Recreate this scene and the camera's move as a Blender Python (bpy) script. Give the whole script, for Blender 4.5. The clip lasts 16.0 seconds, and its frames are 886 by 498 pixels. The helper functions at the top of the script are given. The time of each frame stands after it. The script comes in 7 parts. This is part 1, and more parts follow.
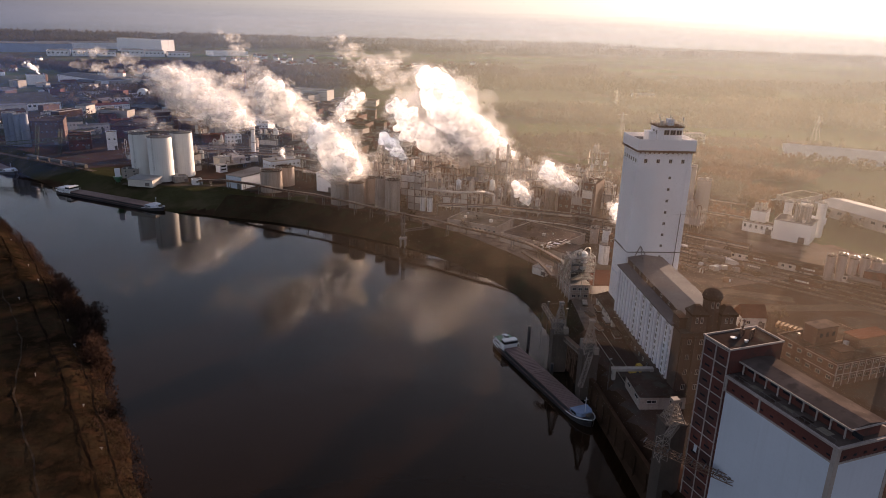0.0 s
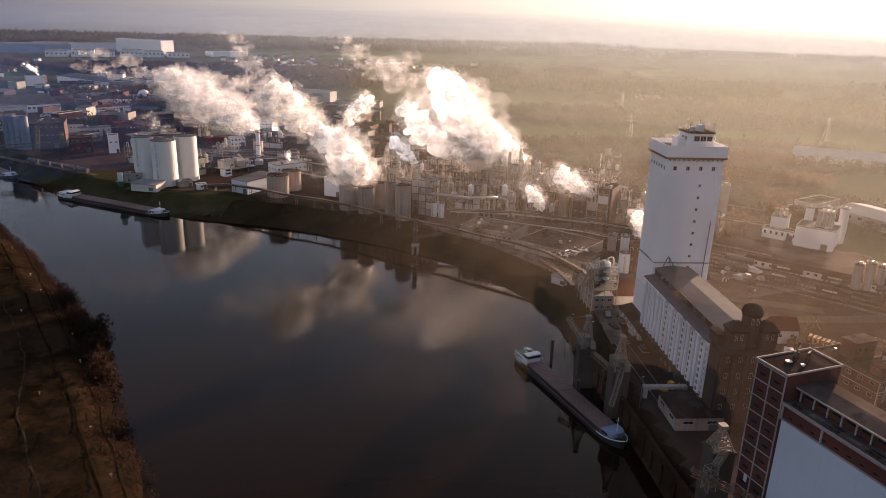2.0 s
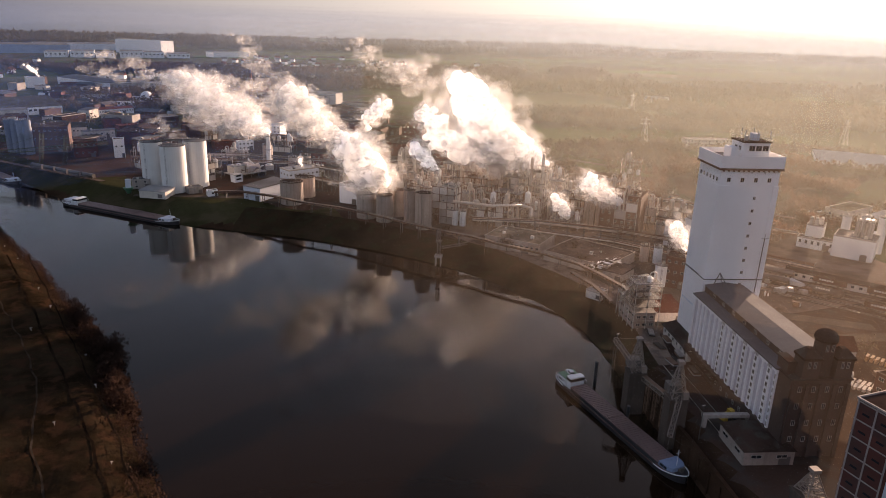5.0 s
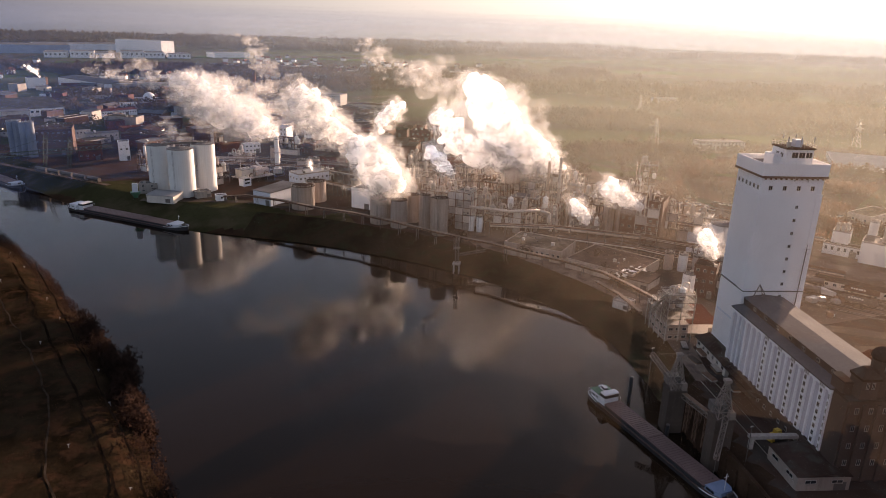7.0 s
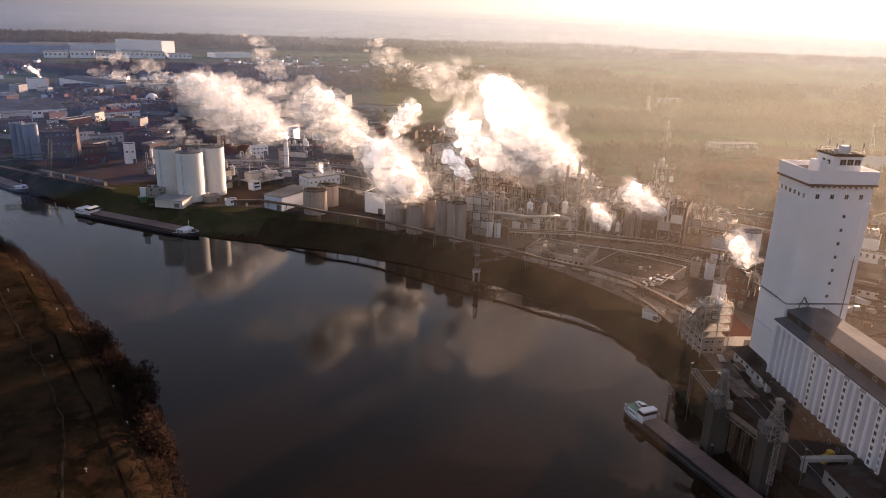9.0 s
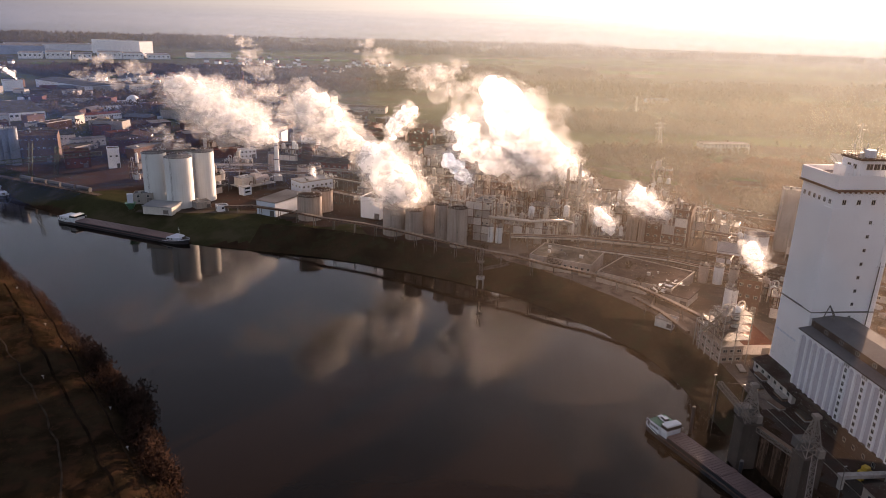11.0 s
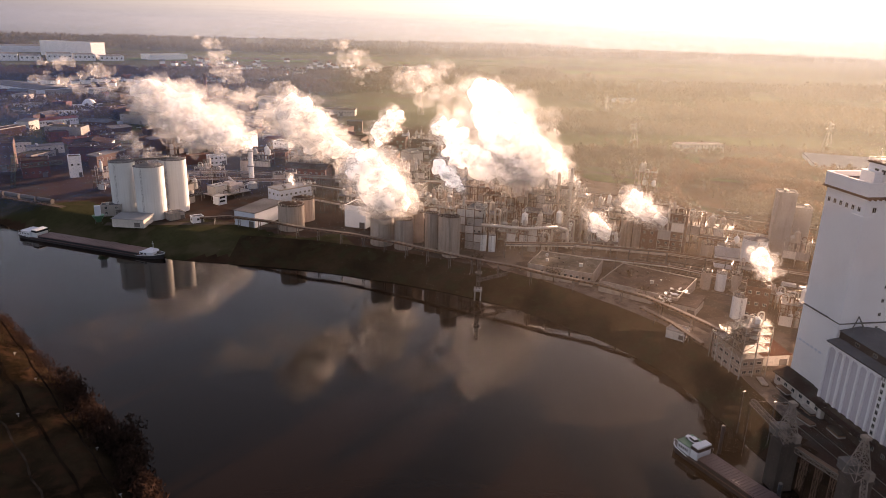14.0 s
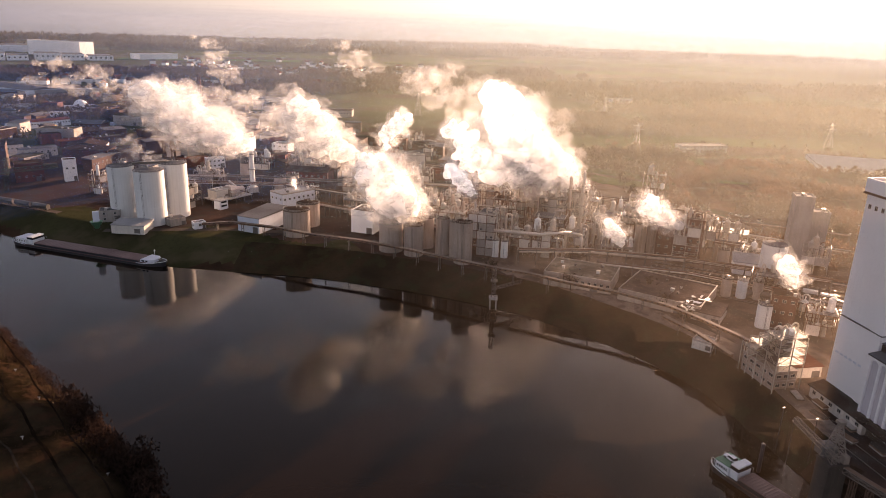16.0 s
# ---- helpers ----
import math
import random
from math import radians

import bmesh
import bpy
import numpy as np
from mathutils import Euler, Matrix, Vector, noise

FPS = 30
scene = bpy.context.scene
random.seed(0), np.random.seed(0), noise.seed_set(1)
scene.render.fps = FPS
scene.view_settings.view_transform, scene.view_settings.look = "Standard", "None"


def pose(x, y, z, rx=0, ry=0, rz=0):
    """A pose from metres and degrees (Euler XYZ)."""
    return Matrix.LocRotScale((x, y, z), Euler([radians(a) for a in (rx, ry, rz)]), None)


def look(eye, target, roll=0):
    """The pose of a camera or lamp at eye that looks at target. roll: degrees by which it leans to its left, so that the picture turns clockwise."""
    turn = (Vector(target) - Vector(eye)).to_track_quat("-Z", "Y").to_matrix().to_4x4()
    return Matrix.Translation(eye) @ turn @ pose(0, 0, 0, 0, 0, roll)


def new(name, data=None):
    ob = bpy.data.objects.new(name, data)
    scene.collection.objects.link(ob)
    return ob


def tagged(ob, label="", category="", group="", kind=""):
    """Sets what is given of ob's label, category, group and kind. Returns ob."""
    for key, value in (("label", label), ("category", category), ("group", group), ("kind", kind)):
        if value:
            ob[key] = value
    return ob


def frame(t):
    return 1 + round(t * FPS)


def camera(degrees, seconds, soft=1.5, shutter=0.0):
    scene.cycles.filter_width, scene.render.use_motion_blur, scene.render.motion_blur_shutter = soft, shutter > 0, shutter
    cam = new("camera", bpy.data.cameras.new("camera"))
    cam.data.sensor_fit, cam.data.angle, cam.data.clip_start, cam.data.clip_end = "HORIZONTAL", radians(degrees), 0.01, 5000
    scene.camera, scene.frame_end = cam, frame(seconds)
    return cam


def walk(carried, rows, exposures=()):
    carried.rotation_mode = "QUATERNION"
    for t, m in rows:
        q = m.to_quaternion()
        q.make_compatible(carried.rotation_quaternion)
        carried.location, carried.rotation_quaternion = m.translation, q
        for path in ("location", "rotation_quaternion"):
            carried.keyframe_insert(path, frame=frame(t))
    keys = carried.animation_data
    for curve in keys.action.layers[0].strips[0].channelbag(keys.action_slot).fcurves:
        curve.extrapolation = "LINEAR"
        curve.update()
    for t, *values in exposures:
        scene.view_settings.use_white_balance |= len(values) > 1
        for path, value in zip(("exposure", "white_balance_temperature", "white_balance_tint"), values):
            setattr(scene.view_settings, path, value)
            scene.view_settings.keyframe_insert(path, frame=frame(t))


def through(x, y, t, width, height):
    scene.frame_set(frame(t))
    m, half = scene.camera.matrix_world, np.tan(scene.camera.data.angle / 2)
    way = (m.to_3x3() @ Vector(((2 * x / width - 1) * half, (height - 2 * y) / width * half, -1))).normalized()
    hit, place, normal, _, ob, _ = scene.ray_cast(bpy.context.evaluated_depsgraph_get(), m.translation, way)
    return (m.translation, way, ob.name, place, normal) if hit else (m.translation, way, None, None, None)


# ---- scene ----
cam = camera(65.2, 16.0, soft=0.85)
METRES, EYE, TILT, LEAN, TURN = 113.0, 117.5, 0.0, 0.0, -20.9
ROWS = [
    (0.0, 0.0, 0.0, 0.0, 0.54, -18.13, -1.66),
    (0.5, -0.0168, 0.0237, 0.0005, 0.51, -18.12, -1.67),
    (1.0, -0.0342, 0.0475, 0.0009, 0.47, -18.12, -1.67),
    (1.5, -0.0523, 0.0711, 0.0012, 0.43, -18.11, -1.66),
    (2.0, -0.0708, 0.0944, 0.0017, 0.4, -18.1, -1.67),
    (2.5, -0.0899, 0.1176, 0.0019, 0.37, -18.09, -1.67),
    (3.0, -0.1097, 0.1408, 0.0025, 0.32, -18.09, -1.68),
    (3.5, -0.1298, 0.1635, 0.0025, 0.29, -18.08, -1.68),
    (4.0, -0.1502, 0.1864, 0.0026, 0.26, -18.08, -1.69),
    (6.5, -0.2572, 0.2986, 0.0043, 0.13, -18.06, -1.73),
    (7.0, -0.279, 0.3213, 0.0045, 0.09, -18.07, -1.73),
    (7.5, -0.3011, 0.344, 0.0047, 0.05, -18.08, -1.73),
    (8.0, -0.3234, 0.3665, 0.0053, 0.02, -18.09, -1.73),
    (8.5, -0.3457, 0.3888, 0.0048, -0.01, -18.08, -1.73),
    (9.0, -0.3686, 0.4111, 0.005, -0.03, -18.08, -1.74),
    (11.5, -0.4813, 0.5214, 0.004, -2.42, -18.01, -1.71),
    (12.0, -0.5037, 0.544, 0.0039, -3.26, -17.98, -1.69),
    (12.5, -0.5265, 0.5664, 0.0039, -4.31, -17.95, -1.66),
    (13.0, -0.5492, 0.5896, 0.0044, -4.91, -17.95, -1.65),
    (13.5, -0.5719, 0.6132, 0.0046, -5.03, -17.94, -1.68),
    (14.0, -0.5934, 0.6364, 0.0042, -5.15, -17.93, -1.7),
    (14.5, -0.6145, 0.6602, 0.0042, -5.42, -17.93, -1.71),
    (15.0, -0.6359, 0.6843, 0.0045, -5.73, -17.94, -1.71),
    (15.5, -0.6579, 0.7084, 0.0046, -5.98, -17.94, -1.74),
    (16.0, -0.6789, 0.7325, 0.0047, -6.01, -17.94, -1.77),
]
walk(cam, [(t, pose(0, 0, EYE, TILT, LEAN, TURN) @ pose(METRES * x, METRES * y, METRES * z, 90 + pitch, roll, yaw)) for t, x, y, z, yaw, pitch, roll in ROWS],
     [(0.0, 0.86, 6900, 24), (9.0, 1.06, 7050, 25), (16.0, 1.27, 7700, 30)])
# ---- light: low winter sun in the haze, clear sky ----
SUN_AZ, SUN_EL = 58.0, 8.5      # degrees clockwise from +y, degrees up
world = bpy.data.worlds.new("world")
scene.world = world
world.use_nodes = True
wn = world.node_tree
sky = wn.nodes.new("ShaderNodeTexSky")
sky.sky_type = "NISHITA"
sky.sun_disc = False
sky.sun_elevation, sky.sun_rotation = radians(SUN_EL), radians(SUN_AZ)
sky.air_density, sky.dust_density, sky.ozone_density = 0.9, 1.1, 1.5
wn.nodes["Background"].inputs["Strength"].default_value = 0.104
veil = wn.nodes.new("ShaderNodeHueSaturation")      # thin high cloud greys the sky
veil.inputs["Saturation"].default_value = 0.72
wn.links.new(sky.outputs[0], veil.inputs["Color"])
# bright haze low in the sky
tex = wn.nodes.new("ShaderNodeTexCoord")
sepw = wn.nodes.new("ShaderNodeSeparateXYZ")
low = wn.nodes.new("ShaderNodeMapRange")
low.inputs["From Min"].default_value, low.inputs["From Max"].default_value = 0.0, 0.17
low.inputs["To Min"].default_value, low.inputs["To Max"].default_value = 0.85, 0.0
haze = wn.nodes.new("ShaderNodeMix")
haze.data_type = "RGBA"
# the haze glows towards the sun and is dull and bluish away from it
dots = wn.nodes.new("ShaderNodeVectorMath")
dots.operation = "DOT_PRODUCT"
dots.inputs[1].default_value = (math.sin(radians(SUN_AZ)), math.cos(radians(SUN_AZ)), 0)
wn.links.new(tex.outputs["Generated"], dots.inputs[0])
side = wn.nodes.new("ShaderNodeMapRange")
side.inputs["From Min"].default_value, side.inputs["From Max"].default_value = 0.3, 0.95
wn.links.new(dots.outputs["Value"], side.inputs["Value"])
glow = wn.nodes.new("ShaderNodeMix")
glow.data_type = "RGBA"
glow.inputs[6].default_value, glow.inputs[7].default_value = (0.42, 0.58, 1.0, 1), (4.3, 4.45, 4.3, 1)
wn.links.new(side.outputs[0], glow.inputs[0])
wn.links.new(glow.outputs[2], haze.inputs[7])
wn.links.new(tex.outputs["Generated"], sepw.inputs[0])
wn.links.new(sepw.outputs["Z"], low.inputs["Value"])
wn.links.new(low.outputs[0], haze.inputs[0])
wn.links.new(veil.outputs[0], haze.inputs[6])
wn.links.new(haze.outputs[2], wn.nodes["Background"].inputs["Color"])
sun_data = bpy.data.lights.new("sun", "SUN")
sun_data.energy, sun_data.angle, sun_data.color = 5.6, radians(0.6), (1.0, 0.76, 0.54)
sun = new("sun", sun_data)
sun_dir = Vector((math.sin(radians(SUN_AZ)) * math.cos(radians(SUN_EL)), math.cos(radians(SUN_AZ)) * math.cos(radians(SUN_EL)), math.sin(radians(SUN_EL))))
sun.matrix_world = look(sun_dir * 900 + Vector((100, 300, 0)), (100, 300, 0))


scene.cycles.transparent_max_bounces = 48      # the steam and the haze sheets lie in many thin layers


# ---- materials ----
def mat(name, col, rough=0.8, metal=0.0, fine=1.5, coarse=0.08, var=0.25, bump=0.15, streak=0.0, col2=None, spec=0.5, soil=None, mott=1.1):
    """A weathered surface: two scales of noise, optional rain streaks and a second tone in patches."""
    m = bpy.data.materials.new(name)
    m.use_nodes = True
    nt = m.node_tree
    b = nt.nodes["Principled BSDF"]
    b.inputs["Roughness"].default_value, b.inputs["Metallic"].default_value = rough, metal
    b.inputs["Specular IOR Level"].default_value = spec
    geo = nt.nodes.new("ShaderNodeNewGeometry")

    def noise_at(scale, detail, stretch=None):
        n = nt.nodes.new("ShaderNodeTexNoise")
        n.inputs["Scale"].default_value, n.inputs["Detail"].default_value = scale, detail
        src = geo.outputs["Position"]
        if stretch:
            mp = nt.nodes.new("ShaderNodeMapping")
            mp.inputs["Scale"].default_value = stretch
            nt.links.new(src, mp.inputs["Vector"])
            src = mp.outputs[0]
        nt.links.new(src, n.inputs["Vector"])
        return n.outputs["Fac"]

    def mix(a, bb, fac):
        x = nt.nodes.new("ShaderNodeMix")
        x.data_type = "RGBA"
        for sock, val in ((x.inputs[0], fac), (x.inputs[6], a), (x.inputs[7], bb)):
            if hasattr(val, "is_linked"):
                nt.links.new(val, sock)
            else:
                sock.default_value = val if not isinstance(val, tuple) else (*val, 1)
        return x.outputs[2]

    def ramp(fac, lo, hi):
        r = nt.nodes.new("ShaderNodeMapRange")
        r.inputs["From Min"].default_value, r.inputs["From Max"].default_value = lo, hi
        nt.links.new(fac, r.inputs["Value"])
        return r.outputs[0]

    dark = tuple(c * (1 - var) for c in col)
    light = tuple(min(0.92, c * (1 + var * 0.8)) for c in col)
    big = ramp(noise_at(coarse, 4), 0.32, 0.68)
    small = noise_at(fine, 5)
    c = mix(dark, light, big)
    c = mix(c, tuple(k * 0.55 for k in col), ramp(small, 0.5, mott))
    if col2:
        c = mix(c, col2, ramp(noise_at(coarse * 2.7, 5), 0.5, 0.62))
    if streak:
        s = ramp(noise_at(1.0, 5, (0.9, 0.9, 0.06)), 0.5, 0.75)
        k = nt.nodes.new("ShaderNodeMath")
        k.operation = "MULTIPLY"
        k.inputs[1].default_value = streak
        nt.links.new(s, k.inputs[0])
        c = mix(c, soil or tuple(k2 * 0.35 for k2 in col), k.outputs[0])
    nt.links.new(c, b.inputs["Base Color"])
    if bump:
        bp = nt.nodes.new("ShaderNodeBump")
        bp.inputs["Strength"].default_value, bp.inputs["Distance"].default_value = bump, 0.2
        nt.links.new(small, bp.inputs["Height"])
        nt.links.new(bp.outputs[0], b.inputs["Normal"])
    return m


M = {}
M["white"] = mat("white_paint", (0.84, 0.83, 0.84), 0.7, streak=0.07, var=0.06, soil=(0.4, 0.37, 0.35), fine=0.6, mott=3.5)
M["panel"] = mat("pale_blue_panel", (0.60, 0.64, 0.72), 0.55, streak=0.12, var=0.05, soil=(0.4, 0.4, 0.44), bump=0.03, mott=4.0)
M["tankw"] = mat("white_tank_paint", (0.75, 0.745, 0.73), 0.55, mott=2.2, bump=0.04, streak=0.2, var=0.06, soil=(0.36, 0.31, 0.25))
M["tankb"] = mat("beige_tank_cladding", (0.42, 0.34, 0.29), 0.6, streak=0.5, var=0.15, soil=(0.16, 0.11, 0.08))
M["concrete"] = mat("concrete", (0.37, 0.33, 0.30), 0.9, streak=0.4, var=0.18)
M["pale"] = mat("pale_render", (0.60, 0.55, 0.50), 0.85, streak=0.3, var=0.12)
M["brick"] = mat("red_brick", (0.135, 0.040, 0.030), 0.9, var=0.3, fine=3.0, col2=(0.08, 0.034, 0.028))
M["brickd"] = mat("sooty_brick", (0.105, 0.052, 0.036), 0.9, var=0.3, fine=3.0)
M["roof"] = mat("bitumen_roof", (0.066, 0.043, 0.035), 0.85, var=0.35, fine=0.8, col2=(0.075, 0.066, 0.058), spec=0.0)
M["roofg"] = mat("grey_sheet_roof", (0.15, 0.145, 0.15), 0.8, var=0.2, streak=0.2, spec=0.02)
M["roofl"] = mat("light_sheet_roof", (0.30, 0.30, 0.31), 0.8, var=0.15, spec=0.02)
M["roofr"] = mat("red_tile_roof", (0.13, 0.05, 0.035), 0.85, var=0.3, spec=0.0)
M["roofm"] = mat("mossy_roof", (0.06, 0.052, 0.038), 0.9, var=0.4, col2=(0.08, 0.073, 0.055), spec=0.0)
M["steel"] = mat("dark_steel", (0.15, 0.13, 0.12), 0.6, metal=0.3, var=0.3)
M["steelr"] = mat("rusty_steel", (0.17, 0.095, 0.06), 0.8, var=0.35)
M["galv"] = mat("galvanised_steel", (0.52, 0.50, 0.47), 0.45, metal=0.6, var=0.2)
M["lag"] = mat("pipe_lagging", (0.58, 0.52, 0.46), 0.4, metal=0.5, var=0.25, streak=0.2)
M["green"] = mat("green_steel_paint", (0.05, 0.062, 0.03), 0.6, var=0.3)
M["asphalt"] = mat("asphalt", (0.066, 0.041, 0.032), 0.85, var=0.35, coarse=0.03, col2=(0.062, 0.052, 0.046), spec=0.0)
# Lighter counterpart of the asphalt; glare over the plant is put into its colour.
M["yard"] = mat("glare_lightened_yard", (0.165, 0.122, 0.098), 0.9, var=0.35, coarse=0.03, col2=(0.10, 0.072, 0.058), spec=0.0)
M["ballast"] = mat("track_ballast", (0.11, 0.085, 0.07), 0.95, var=0.35, fine=2.5, spec=0.0)
M["rail"] = mat("rail_steel", (0.32, 0.28, 0.25), 0.3, metal=0.9, var=0.2)
M["hull"] = mat("dark_hull_paint", (0.028, 0.028, 0.034), 0.45, var=0.3)
M["hatch"] = mat("hatch_cover", (0.21, 0.135, 0.125), 0.6, metal=0.1, var=0.2)
M["deck"] = mat("red_deck_paint", (0.13, 0.07, 0.06), 0.7, var=0.3)
M["blue"] = mat("blue_tarpaulin", (0.22, 0.30, 0.46), 0.6, var=0.15)
M["yellow"] = mat("yellow_paint", (0.55, 0.36, 0.05), 0.5, var=0.15)
M["shipw"] = mat("ship_white", (0.75, 0.77, 0.80), 0.4, var=0.05)
M["shipg"] = mat("ship_green", (0.08, 0.22, 0.13), 0.5, var=0.15)
M["twig"] = mat("bare_twigs", (0.085, 0.066, 0.047), 0.95, var=0.4, coarse=0.05, bump=0, spec=0.0)
M["twigd"] = mat("dark_bare_twigs", (0.070, 0.056, 0.043), 0.95, var=0.4, coarse=0.05, bump=0, spec=0.0)
M["scrub"] = mat("dark_river_scrub", (0.045, 0.027, 0.021), 0.95, var=0.4, coarse=0.05, bump=0, spec=0.0)
M["grass"] = mat("winter_grass", (0.048, 0.046, 0.022), 0.95, var=0.4, coarse=0.02, fine=0.5, col2=(0.075, 0.06, 0.035), spec=0.0)
M["heath"] = mat("rough_bank_growth", (0.028, 0.019, 0.011), 0.95, var=0.6, coarse=0.07, fine=0.5, col2=(0.040, 0.022, 0.013), bump=0.8, spec=0.0)
M["rut"] = mat("dark_rut", (0.018, 0.012, 0.008), 0.95, var=0.5, spec=0.0)
M["worn"] = mat("worn_path", (0.045, 0.034, 0.026), 0.95, var=0.5, coarse=0.2, spec=0.0)
M["reed"] = mat("dry_reed", (0.052, 0.030, 0.019), 0.95, var=0.35, bump=0, spec=0.0)
M["sand"] = mat("gravel_track", (0.10, 0.08, 0.065), 0.95, var=0.25, spec=0.0)
M["stone"] = mat("bank_stone", (0.050, 0.029, 0.019), 0.95, var=0.4, fine=0.9, bump=0.6, spec=0.0)
M["field"] = mat("far_fields", (0.072, 0.076, 0.042), 0.9, var=0.45, coarse=0.0035, fine=0.03, col2=(0.075, 0.056, 0.042), bump=0, spec=0.0)
M["meadow"] = mat("green_meadow", (0.075, 0.09, 0.035), 0.95, var=0.3, coarse=0.01, fine=0.1, bump=0, spec=0.0)
M["stubble"] = mat("stubble_field", (0.115, 0.092, 0.06), 0.95, var=0.3, coarse=0.006, fine=0.06, bump=0, spec=0.0)
M["crop"] = mat("green_winter_crop", (0.060, 0.098, 0.034), 0.95, var=0.3, coarse=0.006, fine=0.06, bump=0, spec=0.0)
M["slate"] = mat("blue_grey_cladding", (0.20, 0.22, 0.27), 0.6, var=0.15, streak=0.4)
M["wood"] = mat("winter_wood", (0.070, 0.050, 0.047), 0.95, var=0.4, coarse=0.02, bump=0, spec=0.0)
M["snowy"] = mat("bright_goods", (0.62, 0.61, 0.60), 0.6, var=0.2, fine=0.4)
M["strip"] = mat("violet_grey", (0.50, 0.47, 0.50), 0.8, var=0.1, streak=0.2)
M["dull"] = mat("recess_violet_grey", (0.57, 0.54, 0.58), 0.8, var=0.08, streak=0.3, soil=(0.36, 0.33, 0.34), fine=0.6, mott=3.0)
M["crane"] = mat("weathered_crane_paint", (0.27, 0.215, 0.18), 0.7, var=0.3, metal=0.1)
M["gallery"] = mat("dusty_gallery_sheet", (0.25, 0.195, 0.165), 0.8, var=0.25, streak=0.2, spec=0.02)
M["timber"] = mat("fresh_sawn_timber", (0.42, 0.25, 0.12), 0.85, var=0.3, fine=4.0)
M["palewood"] = mat("pale_boards", (0.50, 0.42, 0.34), 0.85, var=0.25, fine=4.0)
M["apron"] = mat("worn_quay_paving", (0.20, 0.155, 0.128), 0.9, var=0.3, coarse=0.08, fine=1.0, col2=(0.13, 0.10, 0.085), spec=0.0)
M["dusty"] = mat("dusty_render", (0.34, 0.28, 0.25), 0.9, var=0.25, streak=0.5, soil=(0.15, 0.11, 0.09))
M["bank"] = mat("grassy_bank_earth", (0.042, 0.028, 0.017), 0.95, var=0.4, coarse=0.05, fine=0.6, bump=0.6, col2=(0.036, 0.033, 0.018), spec=0.0)
M["soot"] = mat("soot_dark_brick", (0.072, 0.045, 0.034), 0.9, var=0.3, fine=3.0)
M["pier"] = mat("stained_pier_concrete", (0.085, 0.061, 0.048), 0.95, var=0.35, streak=0.4)
M["gravel"] = mat("mossy_gravel_roof", (0.20, 0.165, 0.13), 0.95, var=0.45, coarse=0.12, fine=0.8, col2=(0.12, 0.10, 0.075), spec=0.0)
M["felt"] = mat("worn_roof_felt", (0.12, 0.09, 0.078), 0.95, var=0.4, coarse=0.1, fine=0.8, col2=(0.09, 0.068, 0.06), spec=0.0)
M["coping"] = mat("weathered_coping", (0.40, 0.33, 0.30), 0.85, var=0.15, streak=0.3)
M["litter"] = mat("wood_floor", (0.075, 0.043, 0.030), 0.95, var=0.45, coarse=0.03, fine=0.3, col2=(0.06, 0.045, 0.03), bump=0, spec=0.0)
M["twigr"] = mat("reddish_bare_twigs", (0.115, 0.062, 0.040), 0.95, var=0.4, coarse=0.05, bump=0, spec=0.0)
M["redbox"] = mat("red_container", (0.18, 0.05, 0.04), 0.6, var=0.2)


def let_through(m, share):
    """Thin twigs and blades: part of the light passes on through them."""
    nt = m.node_tree
    b = nt.nodes["Principled BSDF"]
    t = nt.nodes.new("ShaderNodeBsdfTranslucent")
    nt.links.new(b.inputs["Base Color"].links[0].from_socket, t.inputs["Color"])
    x = nt.nodes.new("ShaderNodeMixShader")
    x.inputs[0].default_value = share
    nt.links.new(b.outputs[0], x.inputs[1])
    nt.links.new(t.outputs[0], x.inputs[2])
    nt.links.new(x.outputs[0], nt.nodes["Material Output"].inputs["Surface"])


for k in ("twig", "twigd", "twigr", "wood", "scrub", "reed"):
    let_through(M[k], 0.5)


def glass_mat():
    m = bpy.data.materials.new("window_glass")
    m.use_nodes = True
    b = m.node_tree.nodes["Principled BSDF"]
    b.inputs["Base Color"].default_value = (0.025, 0.027, 0.032, 1)
    b.inputs["Roughness"].default_value = 0.12
    return m


M["glass"] = glass_mat()


def water_mat():
    m = bpy.data.materials.new("canal_water")
    m.use_nodes = True
    nt = m.node_tree
    b = nt.nodes["Principled BSDF"]
    b.inputs["Base Color"].default_value = (0.014, 0.0068, 0.0032, 1)
    b.inputs["Specular Tint"].default_value = (0.32, 0.18, 0.075, 1)
    b.inputs["Roughness"].default_value = 0.03
    b.inputs["IOR"].default_value = 1.33
    geo = nt.nodes.new("ShaderNodeNewGeometry")
    heights = []
    for scale, dist in ((0.9, 0.022), (0.16, 0.045), (0.02, 0.16)):
        n = nt.nodes.new("ShaderNodeTexNoise")
        n.inputs["Scale"].default_value, n.inputs["Detail"].default_value = scale, 3
        nt.links.new(geo.outputs["Position"], n.inputs["Vector"])
        bp = nt.nodes.new("ShaderNodeBump")
        bp.inputs["Strength"].default_value, bp.inputs["Distance"].default_value = 0.5, dist
        nt.links.new(n.outputs["Fac"], bp.inputs["Height"])
        if heights:
            nt.links.new(heights[-1].outputs[0], bp.inputs["Normal"])
        heights.append(bp)
    nt.links.new(heights[-1].outputs[0], b.inputs["Normal"])
    return m


M["water"] = water_mat()


